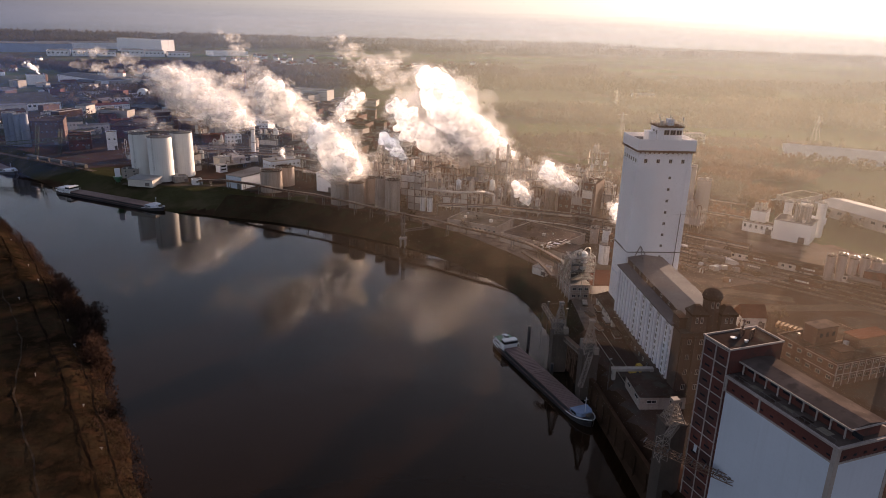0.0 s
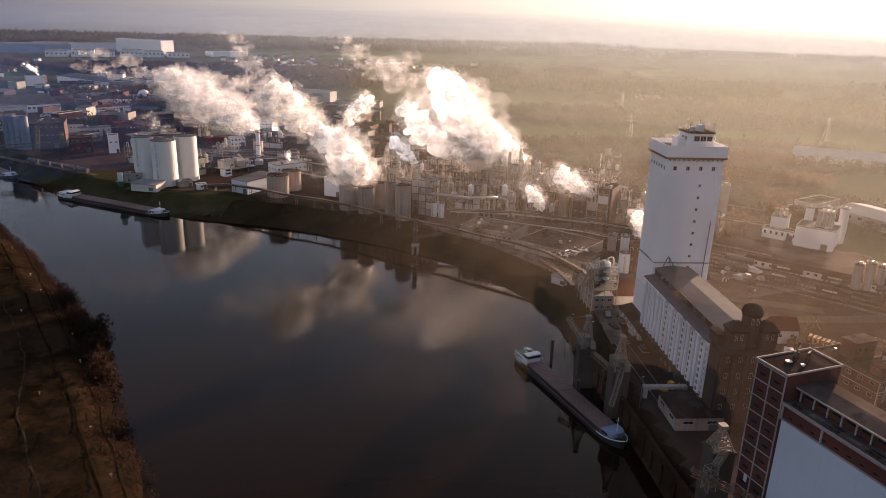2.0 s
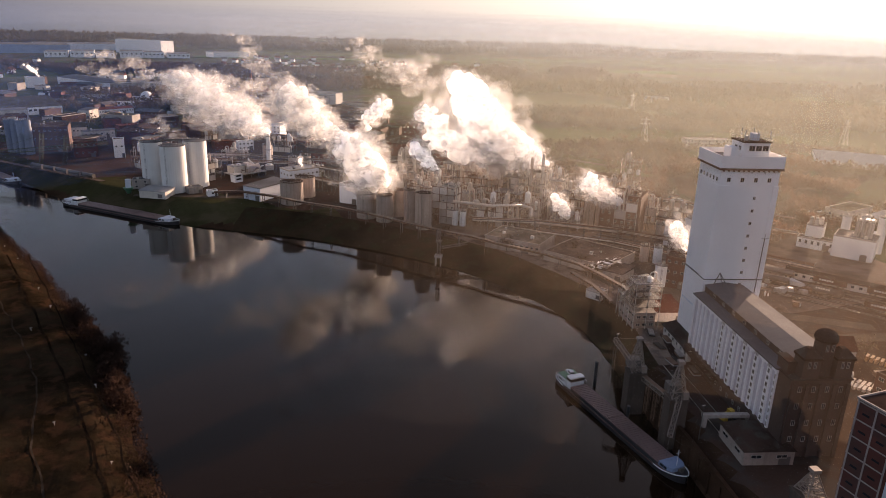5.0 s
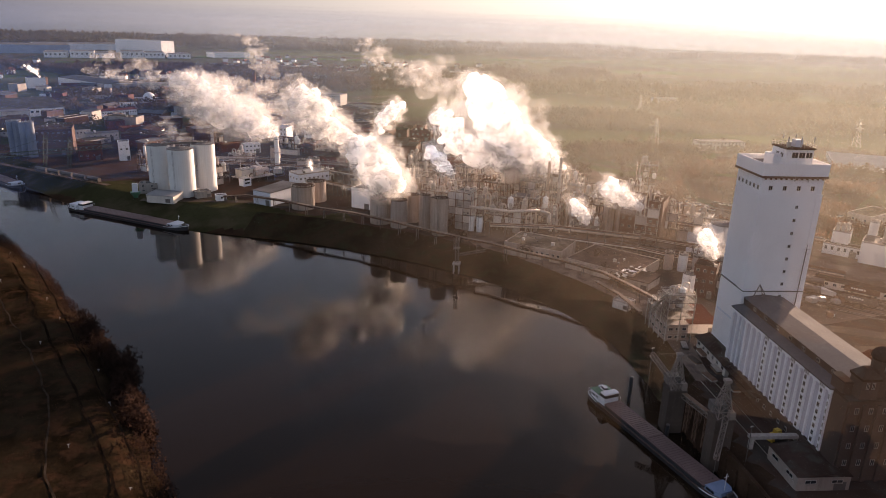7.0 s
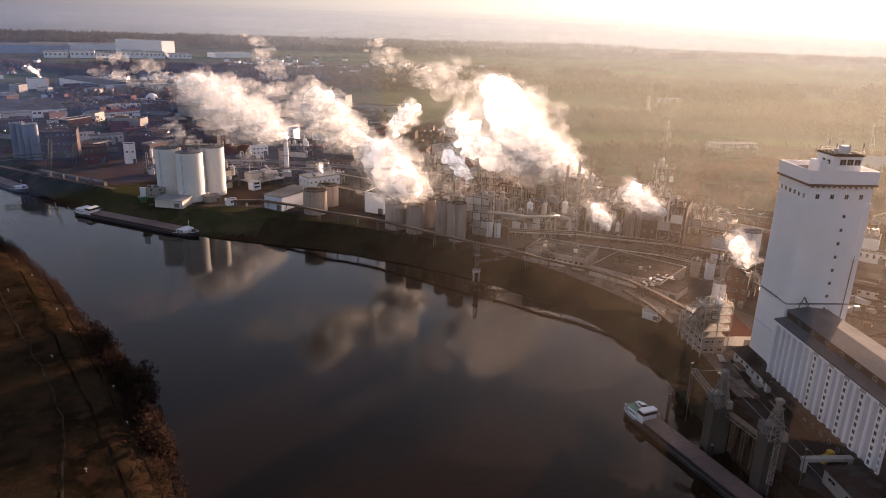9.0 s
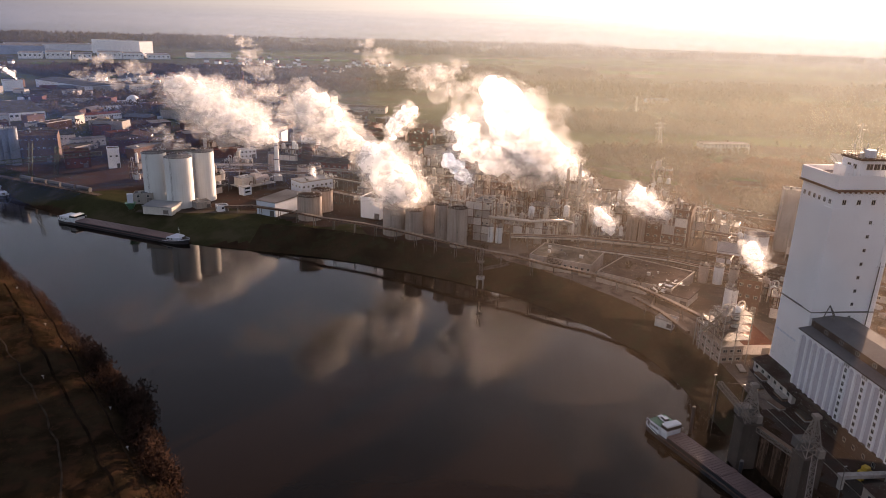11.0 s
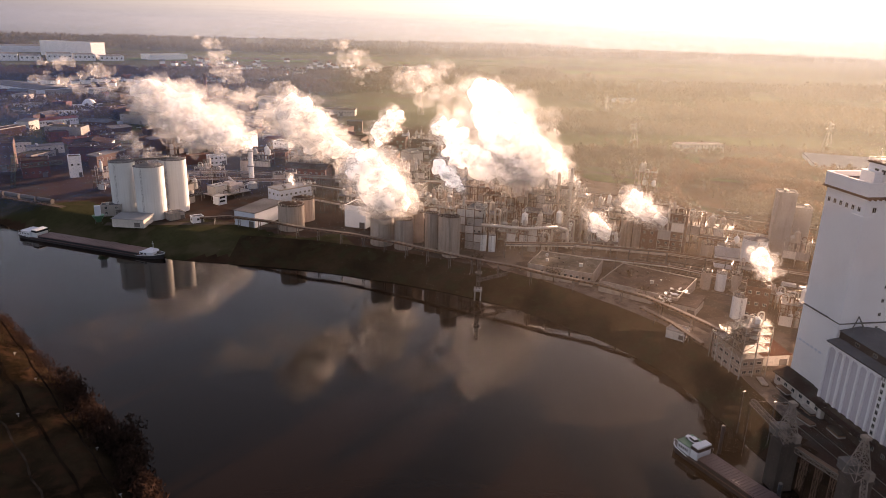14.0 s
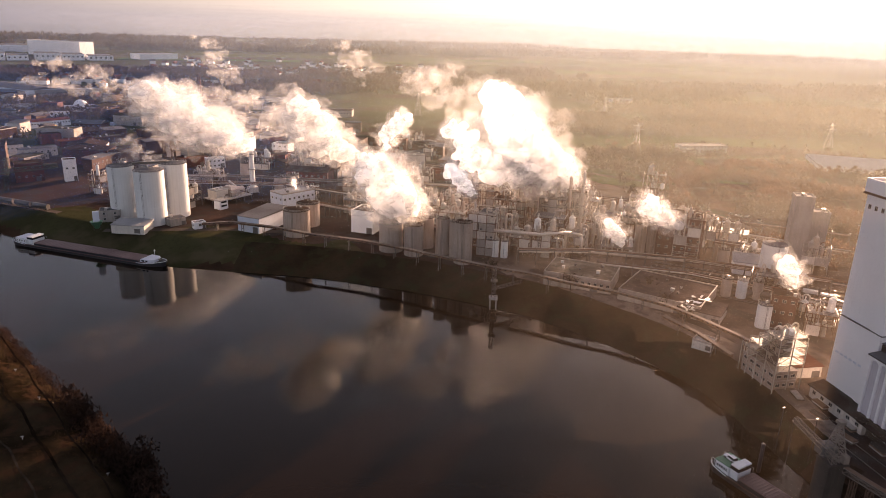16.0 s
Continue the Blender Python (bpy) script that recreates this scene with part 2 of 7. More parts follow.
def steam_mat(name, clear, thick=None):
    """Thin steam: scatters light forwards and back, with clear gaps; thick: its clearness where it is densest."""
    m = bpy.data.materials.new(name)
    m.use_nodes = True
    nt = m.node_tree
    nt.nodes.remove(nt.nodes["Principled BSDF"])
    out = nt.nodes["Material Output"]
    d = nt.nodes.new("ShaderNodeBsdfDiffuse")
    t = nt.nodes.new("ShaderNodeBsdfTranslucent")
    d.inputs[0].default_value = t.inputs[0].default_value = (0.99, 0.985, 0.98, 1)
    a = nt.nodes.new("ShaderNodeMixShader")
    a.inputs[0].default_value = 0.62
    nt.links.new(d.outputs[0], a.inputs[1])
    nt.links.new(t.outputs[0], a.inputs[2])
    tr = nt.nodes.new("ShaderNodeBsdfTransparent")
    z = nt.nodes.new("ShaderNodeMixShader")
    z.inputs[0].default_value = clear
    if thick is not None:
        geo = nt.nodes.new("ShaderNodeNewGeometry")
        n = nt.nodes.new("ShaderNodeTexNoise")
        n.inputs["Scale"].default_value, n.inputs["Detail"].default_value = 0.16, 6
        nt.links.new(geo.outputs["Position"], n.inputs["Vector"])
        r = nt.nodes.new("ShaderNodeMapRange")
        r.inputs["From Min"].default_value, r.inputs["From Max"].default_value = 0.40, 0.62
        r.inputs["To Min"].default_value, r.inputs["To Max"].default_value = thick, clear
        nt.links.new(n.outputs["Fac"], r.inputs["Value"])
        nt.links.new(r.outputs[0], z.inputs[0])
    nt.links.new(a.outputs[0], z.inputs[1])
    nt.links.new(tr.outputs[0], z.inputs[2])
    nt.links.new(z.outputs[0], out.inputs["Surface"])
    return m


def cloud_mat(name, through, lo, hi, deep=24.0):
    """Dense steam: light wanders through it and comes out soft; an added translucent share brightens it further."""
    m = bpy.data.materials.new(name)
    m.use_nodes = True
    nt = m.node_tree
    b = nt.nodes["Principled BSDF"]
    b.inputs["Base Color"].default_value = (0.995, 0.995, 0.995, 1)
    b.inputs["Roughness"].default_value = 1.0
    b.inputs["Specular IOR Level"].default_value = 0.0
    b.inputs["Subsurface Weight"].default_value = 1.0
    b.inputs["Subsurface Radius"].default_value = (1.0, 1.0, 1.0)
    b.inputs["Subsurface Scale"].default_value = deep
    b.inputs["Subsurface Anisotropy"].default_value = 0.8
    # Summed, not mixed: the steam gives back more light than it receives.
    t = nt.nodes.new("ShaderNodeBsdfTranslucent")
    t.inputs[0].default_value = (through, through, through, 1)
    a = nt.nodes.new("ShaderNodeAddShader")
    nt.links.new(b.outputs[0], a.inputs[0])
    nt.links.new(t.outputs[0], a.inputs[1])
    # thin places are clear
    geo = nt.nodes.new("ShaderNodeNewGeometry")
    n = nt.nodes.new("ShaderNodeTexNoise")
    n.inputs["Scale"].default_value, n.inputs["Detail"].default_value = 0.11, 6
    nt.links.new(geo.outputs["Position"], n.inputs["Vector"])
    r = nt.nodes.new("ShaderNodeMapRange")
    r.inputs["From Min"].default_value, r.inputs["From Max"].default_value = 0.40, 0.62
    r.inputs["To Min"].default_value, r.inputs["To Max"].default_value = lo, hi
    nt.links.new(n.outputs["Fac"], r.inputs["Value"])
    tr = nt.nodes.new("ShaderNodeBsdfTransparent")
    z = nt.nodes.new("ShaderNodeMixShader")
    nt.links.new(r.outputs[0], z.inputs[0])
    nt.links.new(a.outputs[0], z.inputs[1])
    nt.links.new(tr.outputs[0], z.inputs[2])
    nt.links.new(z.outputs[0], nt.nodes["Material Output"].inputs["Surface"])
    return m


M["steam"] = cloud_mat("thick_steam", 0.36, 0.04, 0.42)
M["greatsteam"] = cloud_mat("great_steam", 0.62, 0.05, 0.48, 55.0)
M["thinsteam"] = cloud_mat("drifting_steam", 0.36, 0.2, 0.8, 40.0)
M["wisp"] = steam_mat("thin_steam", 0.985, 0.88)


def haze_sheet_mat(name, clear, tone, west, east, low=70, high=128):
    """Upright sheet that stands in for haze: mostly clear, thinning out towards its top."""
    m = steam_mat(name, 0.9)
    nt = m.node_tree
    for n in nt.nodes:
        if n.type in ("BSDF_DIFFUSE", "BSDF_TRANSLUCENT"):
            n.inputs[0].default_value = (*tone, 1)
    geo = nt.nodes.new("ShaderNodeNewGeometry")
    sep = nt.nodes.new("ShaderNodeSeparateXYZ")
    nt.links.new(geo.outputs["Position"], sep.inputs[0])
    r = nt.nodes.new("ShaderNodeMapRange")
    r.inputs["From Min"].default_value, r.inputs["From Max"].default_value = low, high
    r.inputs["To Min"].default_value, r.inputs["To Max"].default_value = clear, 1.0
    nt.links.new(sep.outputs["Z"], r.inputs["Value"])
    e = nt.nodes.new("ShaderNodeMapRange")     # the sheet fades out towards x = west
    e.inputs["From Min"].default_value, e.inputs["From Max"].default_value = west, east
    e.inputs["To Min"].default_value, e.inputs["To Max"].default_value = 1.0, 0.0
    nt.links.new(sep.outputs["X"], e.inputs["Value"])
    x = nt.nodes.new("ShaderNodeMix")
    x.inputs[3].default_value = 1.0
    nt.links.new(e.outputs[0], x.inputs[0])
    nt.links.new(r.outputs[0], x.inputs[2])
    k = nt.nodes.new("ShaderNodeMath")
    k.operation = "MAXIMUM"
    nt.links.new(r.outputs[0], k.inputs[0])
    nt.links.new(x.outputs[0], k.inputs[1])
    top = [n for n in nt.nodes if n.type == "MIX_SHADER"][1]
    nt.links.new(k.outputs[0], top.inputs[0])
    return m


M["mist"] = haze_sheet_mat("plain_haze_sheet", 0.956, (0.78, 0.83, 0.74), 0, 320)
M["haze"] = haze_sheet_mat("steam_haze_sheet", 0.977, (0.97, 0.93, 0.88), 40, 150, 22, 62)
M["warmglare"] = haze_sheet_mat("orange_glare_sheet", 0.972, (1.0, 0.78, 0.58), 30, 200)
M["bluecast"] = haze_sheet_mat("blue_cast_sheet", 0.958, (0.20, 0.40, 1.0), 260, -60)
M["farhaze"] = haze_sheet_mat("far_haze_sheet", 0.93, (0.54, 0.63, 0.75), -900, 1300, 90, 130)


def backdrop_mat():
    """The farthest land as a glowing ring: painted haze pales it upwards and sunwards until it melts into the sky."""
    m = bpy.data.materials.new("painted_far_haze")
    m.use_nodes = True
    nt = m.node_tree
    nt.nodes.remove(nt.nodes["Principled BSDF"])
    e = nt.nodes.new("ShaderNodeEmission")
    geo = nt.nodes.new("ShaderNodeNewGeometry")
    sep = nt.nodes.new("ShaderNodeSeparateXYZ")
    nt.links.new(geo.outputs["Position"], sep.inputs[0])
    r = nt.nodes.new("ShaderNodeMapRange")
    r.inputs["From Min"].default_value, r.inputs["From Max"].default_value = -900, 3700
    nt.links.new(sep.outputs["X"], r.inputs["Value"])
    n = nt.nodes.new("ShaderNodeTexNoise")       # faint belts of wood and field
    n.inputs["Scale"].default_value, n.inputs["Detail"].default_value = 1.0, 4
    mp = nt.nodes.new("ShaderNodeMapping")
    mp.inputs["Scale"].default_value = (0.0022, 0.0022, 0.06)
    nt.links.new(geo.outputs["Position"], mp.inputs["Vector"])
    nt.links.new(mp.outputs[0], n.inputs["Vector"])
    mad = nt.nodes.new("ShaderNodeMath")
    mad.operation = "MULTIPLY_ADD"
    mad.inputs[1].default_value, mad.inputs[2].default_value = 50, -25
    nt.links.new(n.outputs["Fac"], mad.inputs[0])
    add = nt.nodes.new("ShaderNodeMath")
    nt.links.new(mad.outputs[0], add.inputs[0])
    nt.links.new(sep.outputs["Z"], add.inputs[1])
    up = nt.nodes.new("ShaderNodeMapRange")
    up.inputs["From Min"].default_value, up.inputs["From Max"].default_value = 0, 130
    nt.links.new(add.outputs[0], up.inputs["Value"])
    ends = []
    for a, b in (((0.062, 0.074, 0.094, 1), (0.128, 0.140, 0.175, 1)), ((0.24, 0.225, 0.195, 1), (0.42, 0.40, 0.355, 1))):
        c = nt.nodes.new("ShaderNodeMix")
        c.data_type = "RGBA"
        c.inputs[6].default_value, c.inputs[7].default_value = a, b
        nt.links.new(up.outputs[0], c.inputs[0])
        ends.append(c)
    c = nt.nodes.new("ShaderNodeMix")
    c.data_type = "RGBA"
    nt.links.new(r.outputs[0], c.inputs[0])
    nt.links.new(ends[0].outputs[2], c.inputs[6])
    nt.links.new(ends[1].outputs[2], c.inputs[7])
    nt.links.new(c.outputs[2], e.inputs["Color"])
    clear = nt.nodes.new("ShaderNodeMapRange")
    clear.inputs["From Min"].default_value, clear.inputs["From Max"].default_value = 70, 190
    nt.links.new(add.outputs[0], clear.inputs["Value"])
    tr = nt.nodes.new("ShaderNodeBsdfTransparent")
    z = nt.nodes.new("ShaderNodeMixShader")
    nt.links.new(clear.outputs[0], z.inputs[0])
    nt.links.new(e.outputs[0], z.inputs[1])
    nt.links.new(tr.outputs[0], z.inputs[2])
    nt.links.new(z.outputs[0], nt.nodes["Material Output"].inputs["Surface"])
    return m


M["far"] = backdrop_mat()


# ---- mesh helpers ----
class Geo:
    def __init__(self):
        self.v, self.f = [], []

    def add(self, vs, fs):
        o = len(self.v)
        self.v += [tuple(p) for p in vs]
        self.f += [tuple(i + o for i in q) for q in fs]
        return self

    def box(self, x0, y0, z0, x1, y1, z1):
        vs = [(x, y, z) for z in (z0, z1) for x, y in ((x0, y0), (x1, y0), (x1, y1), (x0, y1))]
        return self.add(vs, [(3, 2, 1, 0), (4, 5, 6, 7), (0, 1, 5, 4), (1, 2, 6, 5), (2, 3, 7, 6), (3, 0, 4, 7)])

    def prism(self, pts, z0, z1):
        n = len(pts)
        vs = [(*p, z0) for p in pts] + [(*p, z1) for p in pts]
        return self.add(vs, [tuple(range(n))[::-1], tuple(range(n, 2 * n))] + [(i, (i + 1) % n, n + (i + 1) % n, n + i) for i in range(n)])

    def cone(self, x, y, z0, z1, r0, r1, n=20):
        a = [2 * math.pi * i / n for i in range(n)]
        vs = [(x + r0 * math.cos(k), y + r0 * math.sin(k), z0) for k in a] + [(x + r1 * math.cos(k), y + r1 * math.sin(k), z1) for k in a]
        return self.add(vs, [tuple(range(n))[::-1], tuple(range(n, 2 * n))] + [(i, (i + 1) % n, n + (i + 1) % n, n + i) for i in range(n)])

    def cyl(self, x, y, z0, z1, r, n=20):
        return self.cone(x, y, z0, z1, r, r, n)

    def tube(self, p, q, r, n=6):
        p, q = Vector(p), Vector(q)
        d = (q - p)
        if d.length < 1e-6:
            return self
        e = d.to_track_quat("Z", "Y").to_matrix()
        ring = [e @ Vector((r * math.cos(2 * math.pi * i / n + 0.785), r * math.sin(2 * math.pi * i / n + 0.785), 0)) for i in range(n)]
        return self.add([p + k for k in ring] + [q + k for k in ring], [tuple(range(n))[::-1], tuple(range(n, 2 * n))] + [(i, (i + 1) % n, n + (i + 1) % n, n + i) for i in range(n)])

    def path(self, pts, r, n=6):
        for p, q in zip(pts, pts[1:]):
            self.tube(p, q, r, n)
        return self

    def gable(self, x0, y0, x1, y1, z0, z1, along="x"):
        if along == "x":
            ym = (y0 + y1) / 2
            vs = [(x0, y0, z0), (x1, y0, z0), (x1, y1, z0), (x0, y1, z0), (x0, ym, z1), (x1, ym, z1)]
            return self.add(vs, [(3, 2, 1, 0), (0, 1, 5, 4), (2, 3, 4, 5), (0, 4, 3), (1, 2, 5)])
        xm = (x0 + x1) / 2
        vs = [(x0, y0, z0), (x1, y0, z0), (x1, y1, z0), (x0, y1, z0), (xm, y0, z1), (xm, y1, z1)]
        return self.add(vs, [(3, 2, 1, 0), (3, 0, 4, 5), (1, 2, 5, 4), (0, 1, 4), (2, 3, 5)])

    def truss(self, p, q, w, r, bays, up=(0, 0, 1)):
        """A square lattice girder from p to q, w wide, its bars r thick."""
        p, q = Vector(p), Vector(q)
        d = (q - p).normalized()
        s = d.cross(Vector(up) if abs(d.z) < 0.9 else Vector((0, 1, 0))).normalized() * w / 2
        t = s.cross(d).normalized() * w / 2
        cs = [s + t, s - t, -s - t, -s + t]
        for c in cs:
            self.tube(p + c, q + c, r, 4)
        for i in range(bays):
            a, b = p + (q - p) * i / bays, p + (q - p) * (i + 1) / bays
            for j in range(4):
                u, v = cs[j], cs[(j + 1) % 4]
                self.tube(a + (u if i % 2 else v), b + (v if i % 2 else u), r * 0.7, 3)
                self.tube(b + u, b + v, r * 0.7, 3)
        return self

    def mesh(self, name, material, smooth=False):
        me = bpy.data.meshes.new(name)
        me.from_pydata(self.v, [], self.f)
        me.materials.append(material)
        if smooth:
            me.shade_smooth()
        me.update()
        return me


def part(name, geo, material, parent, label="", m=None, smooth=False):
    me = geo if isinstance(geo, bpy.types.Mesh) else geo.mesh(name, M[material], smooth)
    ob = new(name, me)
    ob.parent = parent
    if m is not None:
        ob.matrix_basis = m
    return tagged(ob, label, kind="stuff" if name in JOINED else "")


# small repeated bars that stay joined in one part
JOINED = {"column", "beam", "railing", "trestle", "hoop", "rib", "gunwale", "window_band", "roof_railing", "parapet_rail", "white_upright", "ladder", "lattice_tower", "jib", "girder", "brace", "leg", "tower", "gantry", "walkway"}


def thing(name, label, category, m=None, group="", kind=""):
    ob = new(name)
    ob.empty_display_size = 0.5
    if m is not None:
        ob.matrix_basis = m
    return tagged(ob, label, category, group, kind)


def solo(name, geo, material, label="", category="", kind="", group="", m=None, smooth=False):
    ob = new(name, geo.mesh(name, M[material], smooth))
    if m is not None:
        ob.matrix_basis = m
    return tagged(ob, label, category, group, kind)


LAND = 8.5
rnd = random.Random(7)

# ---- ground, river, distance ----
SHORE = [(-1500, 2600), (-300, 840), (-133, 612), (-84, 522), (-15, 448), (45, 410), (88, 368), (117, 330), (131, 290), (137, 262), (133, 232), (125, 200), (119, 175), (112, 146), (104, 115), (97, 80), (92, 40), (88, 0), (80, -1500)]
LEFT = [(-1700, 2500), (-400, 860), (-200, 610), (-110, 470), (-76, 389), (-52, 322), (-38, 275), (-27, 222), (-18, 180), (-10, 130), (-3, 60), (3, 0), (10, -1500)]


def signed(px, py, line):
    """Distance to a polyline, positive on its left-hand side as it is listed."""
    best = np.full(px.shape, 1e9)
    sign = np.ones(px.shape)
    for (ax, ay), (bx, by) in zip(line, line[1:]):
        dx, dy = bx - ax, by - ay
        k = np.clip(((px - ax) * dx + (py - ay) * dy) / (dx * dx + dy * dy), 0, 1)
        qx, qy = px - ax - k * dx, py - ay - k * dy
        d = np.hypot(qx, qy)
        near = d < best - 1e-6
        best = np.where(near, d, best)
        sign = np.where(near, np.sign(dx * qy - dy * qx + 1e-9), sign)
    return best * sign


def axis(lo, hi, step, far):
    core = list(np.arange(lo, hi + step, step))
    out, s, x = [], step, hi + step
    while x < far:
        s *= 1.22
        x += s
        out.append(min(x, far))
    neg, s, x = [], step, lo
    while x > -far:
        s *= 1.22
        x -= s
        neg.append(max(x, -far))
    return np.array(neg[::-1] + core + out)


def build_ground():
    xs, ys = axis(-180, 300, 2.6, 4500), axis(0, 700, 2.6, 4500)
    gx, gy = np.meshgrid(xs, ys, indexing="ij")
    dr = signed(gx, gy, SHORE)
    dl = -signed(gx, gy, LEFT)
    wide = np.interp(gy, [0, 120, 190, 260, 380, 470], [3, 4, 7, 18, 22, 26])
    rough = np.array([[noise.noise((x * 0.06, y * 0.06, 0)) + 0.6 * noise.noise((x * 0.19, y * 0.19, 3)) for y in ys] for x in xs])
    zr = -3 + (LAND + 3) * np.clip((dr + 3) / (wide + 3), 0, 1) - np.where(dr > wide, 0.04, 0)
    zl = -3 + 8.2 * np.clip((dl + 4) / 16, 0, 1) + np.where(dl > 0, rough * 0.9, 0)
    z = np.where(dr > -3, zr, np.where(dl > -4, zl, -3))
    nx, ny = len(xs), len(ys)
    verts = np.stack([gx, gy, z], -1).reshape(-1, 3)
    i, j = np.meshgrid(np.arange(nx - 1), np.arange(ny - 1), indexing="ij")
    a = (i * ny + j).ravel()
    faces = np.stack([a, a + ny, a + ny + 1, a + 1], 1)
    me = bpy.data.meshes.new("ground")
    me.from_pydata(verts.tolist(), [], faces.tolist())
    for k in ("field", "asphalt", "grass", "heath", "stone", "yard"):
        me.materials.append(M[k])
    cx, cy = verts[faces].mean(1)[:, 0], verts[faces].mean(1)[:, 1]
    fr, fl = signed(cx, cy, SHORE), -signed(cx, cy, LEFT)
    fw = np.interp(cy, [0, 120, 190, 260, 380, 470], [3, 4, 7, 18, 22, 26])
    idx = np.zeros(len(faces), int)
    plant = (fr > fw) & (cx < 330 - 0.10 * (cy - 200)) & (cy < 760 + 0.2 * cx) & (cx > -400)
    idx[plant] = 1
    # Plant ground beyond x = 118 takes the glare-lightened tone.
    idx[plant & (cx + 10 * np.sin(cy * 0.05) > 118) & (cy > 225) & (cy < 520)] = 5
    idx[plant & (cx < 75) & (cy < 560) & (fr < fw + 14 + 10 * np.sin(cx * 0.09))] = 2
    idx[(fr > -4) & (fr <= fw)] = 4
    idx[(fr > 7 + 3 * np.sin(cx * 0.13)) & (fr <= fw + 0.5) & (cx < 34 + 6 * np.sin(cy * 0.2))] = 2
    idx[(fl > -5) & (fr < -4) & (fl < 260)] = 3
    me.polygons.foreach_set("material_index", idx)
    me.shade_smooth()
    me.update()
    tagged(new("ground", me), kind="structure")


build_ground()


def bank_strip(name, y0, y1, d0, d1, material, lift):
    """The slope between water and bank top, as an even strip along the shore; d0, d1: shares of its width."""
    dense = []
    for (ax, ay), (bx, by) in zip(SHORE, SHORE[1:]):
        n = max(1, int(math.hypot(bx - ax, by - ay) / 3))
        dense += [(ax + (bx - ax) * k / n, ay + (by - ay) * k / n) for k in range(n)]
    p = np.array(dense)
    for _ in range(30):
        p[1:-1] = (p[:-2] + 2 * p[1:-1] + p[2:]) / 4
    tang = np.gradient(p, axis=0)
    tang /= np.linalg.norm(tang, axis=1, keepdims=True)
    norm = np.stack([-tang[:, 1], tang[:, 0]], 1)
    keep = (p[:, 1] > y0) & (p[:, 1] < y1)
    p, norm = p[keep], norm[keep]
    wide = np.interp(p[:, 1], [0, 120, 190, 260, 380, 470], [3, 4, 7, 18, 22, 26])
    vs, fs, m = [], [], 7
    for i in range(len(p)):
        for j in range(m):
            f = d0 + (d1 - d0) * j / (m - 1)
            jag = 0.9 * noise.noise((p[i][0] * 0.12, p[i][1] * 0.12, j)) if 0 < j < m - 1 else 0.5 * noise.noise((p[i][0] * 0.3, p[i][1] * 0.3, j))
            d = -3 + (wide[i] + 3) * f + jag
            z = -3 + (LAND + 3) * min(1.0, f) + lift + 0.25 * noise.noise((p[i][0] * 0.2, p[i][1] * 0.2, j * 3.0))
            vs.append((p[i][0] + norm[i][0] * d, p[i][1] + norm[i][1] * d, z))
    for i in range(len(p) - 1):
        for j in range(m - 1):
            a = i * m + j
            fs.append((a, a + 1, a + m + 1, a + m))
    solo(name, Geo().add(vs, fs), material, kind="structure", smooth=True)


bank_strip("bank", 205, 433, -0.05, 1.02, "bank", 0.35)
bank_strip("apron", 205, 322, 1.0, 1.5, "apron", 0.33)
solo("water", Geo().box(-2500, -1500, -2.9, 1500, 3000, 0), "water", kind="structure")

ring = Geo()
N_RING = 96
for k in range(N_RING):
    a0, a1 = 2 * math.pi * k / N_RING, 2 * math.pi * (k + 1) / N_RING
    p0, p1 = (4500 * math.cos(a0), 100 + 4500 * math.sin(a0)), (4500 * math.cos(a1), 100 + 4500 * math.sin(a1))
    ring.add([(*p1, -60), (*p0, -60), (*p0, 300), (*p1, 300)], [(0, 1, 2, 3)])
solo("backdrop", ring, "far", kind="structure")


# Orange sheets across the harbour imitate the warm veil of lens glare.
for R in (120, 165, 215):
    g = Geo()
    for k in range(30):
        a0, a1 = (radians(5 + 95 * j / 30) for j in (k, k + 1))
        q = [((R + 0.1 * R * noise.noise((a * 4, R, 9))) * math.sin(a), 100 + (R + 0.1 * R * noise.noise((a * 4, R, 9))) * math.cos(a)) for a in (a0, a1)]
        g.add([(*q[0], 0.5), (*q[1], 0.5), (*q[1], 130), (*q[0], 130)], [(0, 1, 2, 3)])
    solo("haze_sheet", g, "warmglare", "orange translucent sheet that stands in for lens glare", "mist", "stuff", smooth=True)

# Blue-tinted sheets lay a cool cast over the western works.
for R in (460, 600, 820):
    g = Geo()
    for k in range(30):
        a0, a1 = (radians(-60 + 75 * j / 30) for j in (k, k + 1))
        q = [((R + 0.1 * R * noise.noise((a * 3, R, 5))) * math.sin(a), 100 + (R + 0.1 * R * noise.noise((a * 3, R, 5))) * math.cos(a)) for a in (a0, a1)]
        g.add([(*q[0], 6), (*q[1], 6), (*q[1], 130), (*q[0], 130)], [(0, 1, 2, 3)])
    solo("haze_sheet", g, "bluecast", "blue translucent sheet that cools the colour of the works", "mist", "stuff", smooth=True)

# Translucent curtains, one behind another, stand in for haze over distance.
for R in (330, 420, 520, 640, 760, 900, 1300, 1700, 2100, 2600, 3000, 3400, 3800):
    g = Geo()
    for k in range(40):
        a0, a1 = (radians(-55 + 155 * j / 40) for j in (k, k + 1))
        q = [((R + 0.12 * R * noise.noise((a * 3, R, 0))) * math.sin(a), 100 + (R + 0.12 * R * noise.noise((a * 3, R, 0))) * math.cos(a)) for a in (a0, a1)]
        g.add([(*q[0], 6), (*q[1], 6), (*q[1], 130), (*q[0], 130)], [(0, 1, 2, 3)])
    solo("haze_sheet", g, "farhaze" if R > 1000 else "mist", "translucent upright sheet that stands in for distance haze", "mist", "stuff", smooth=True)


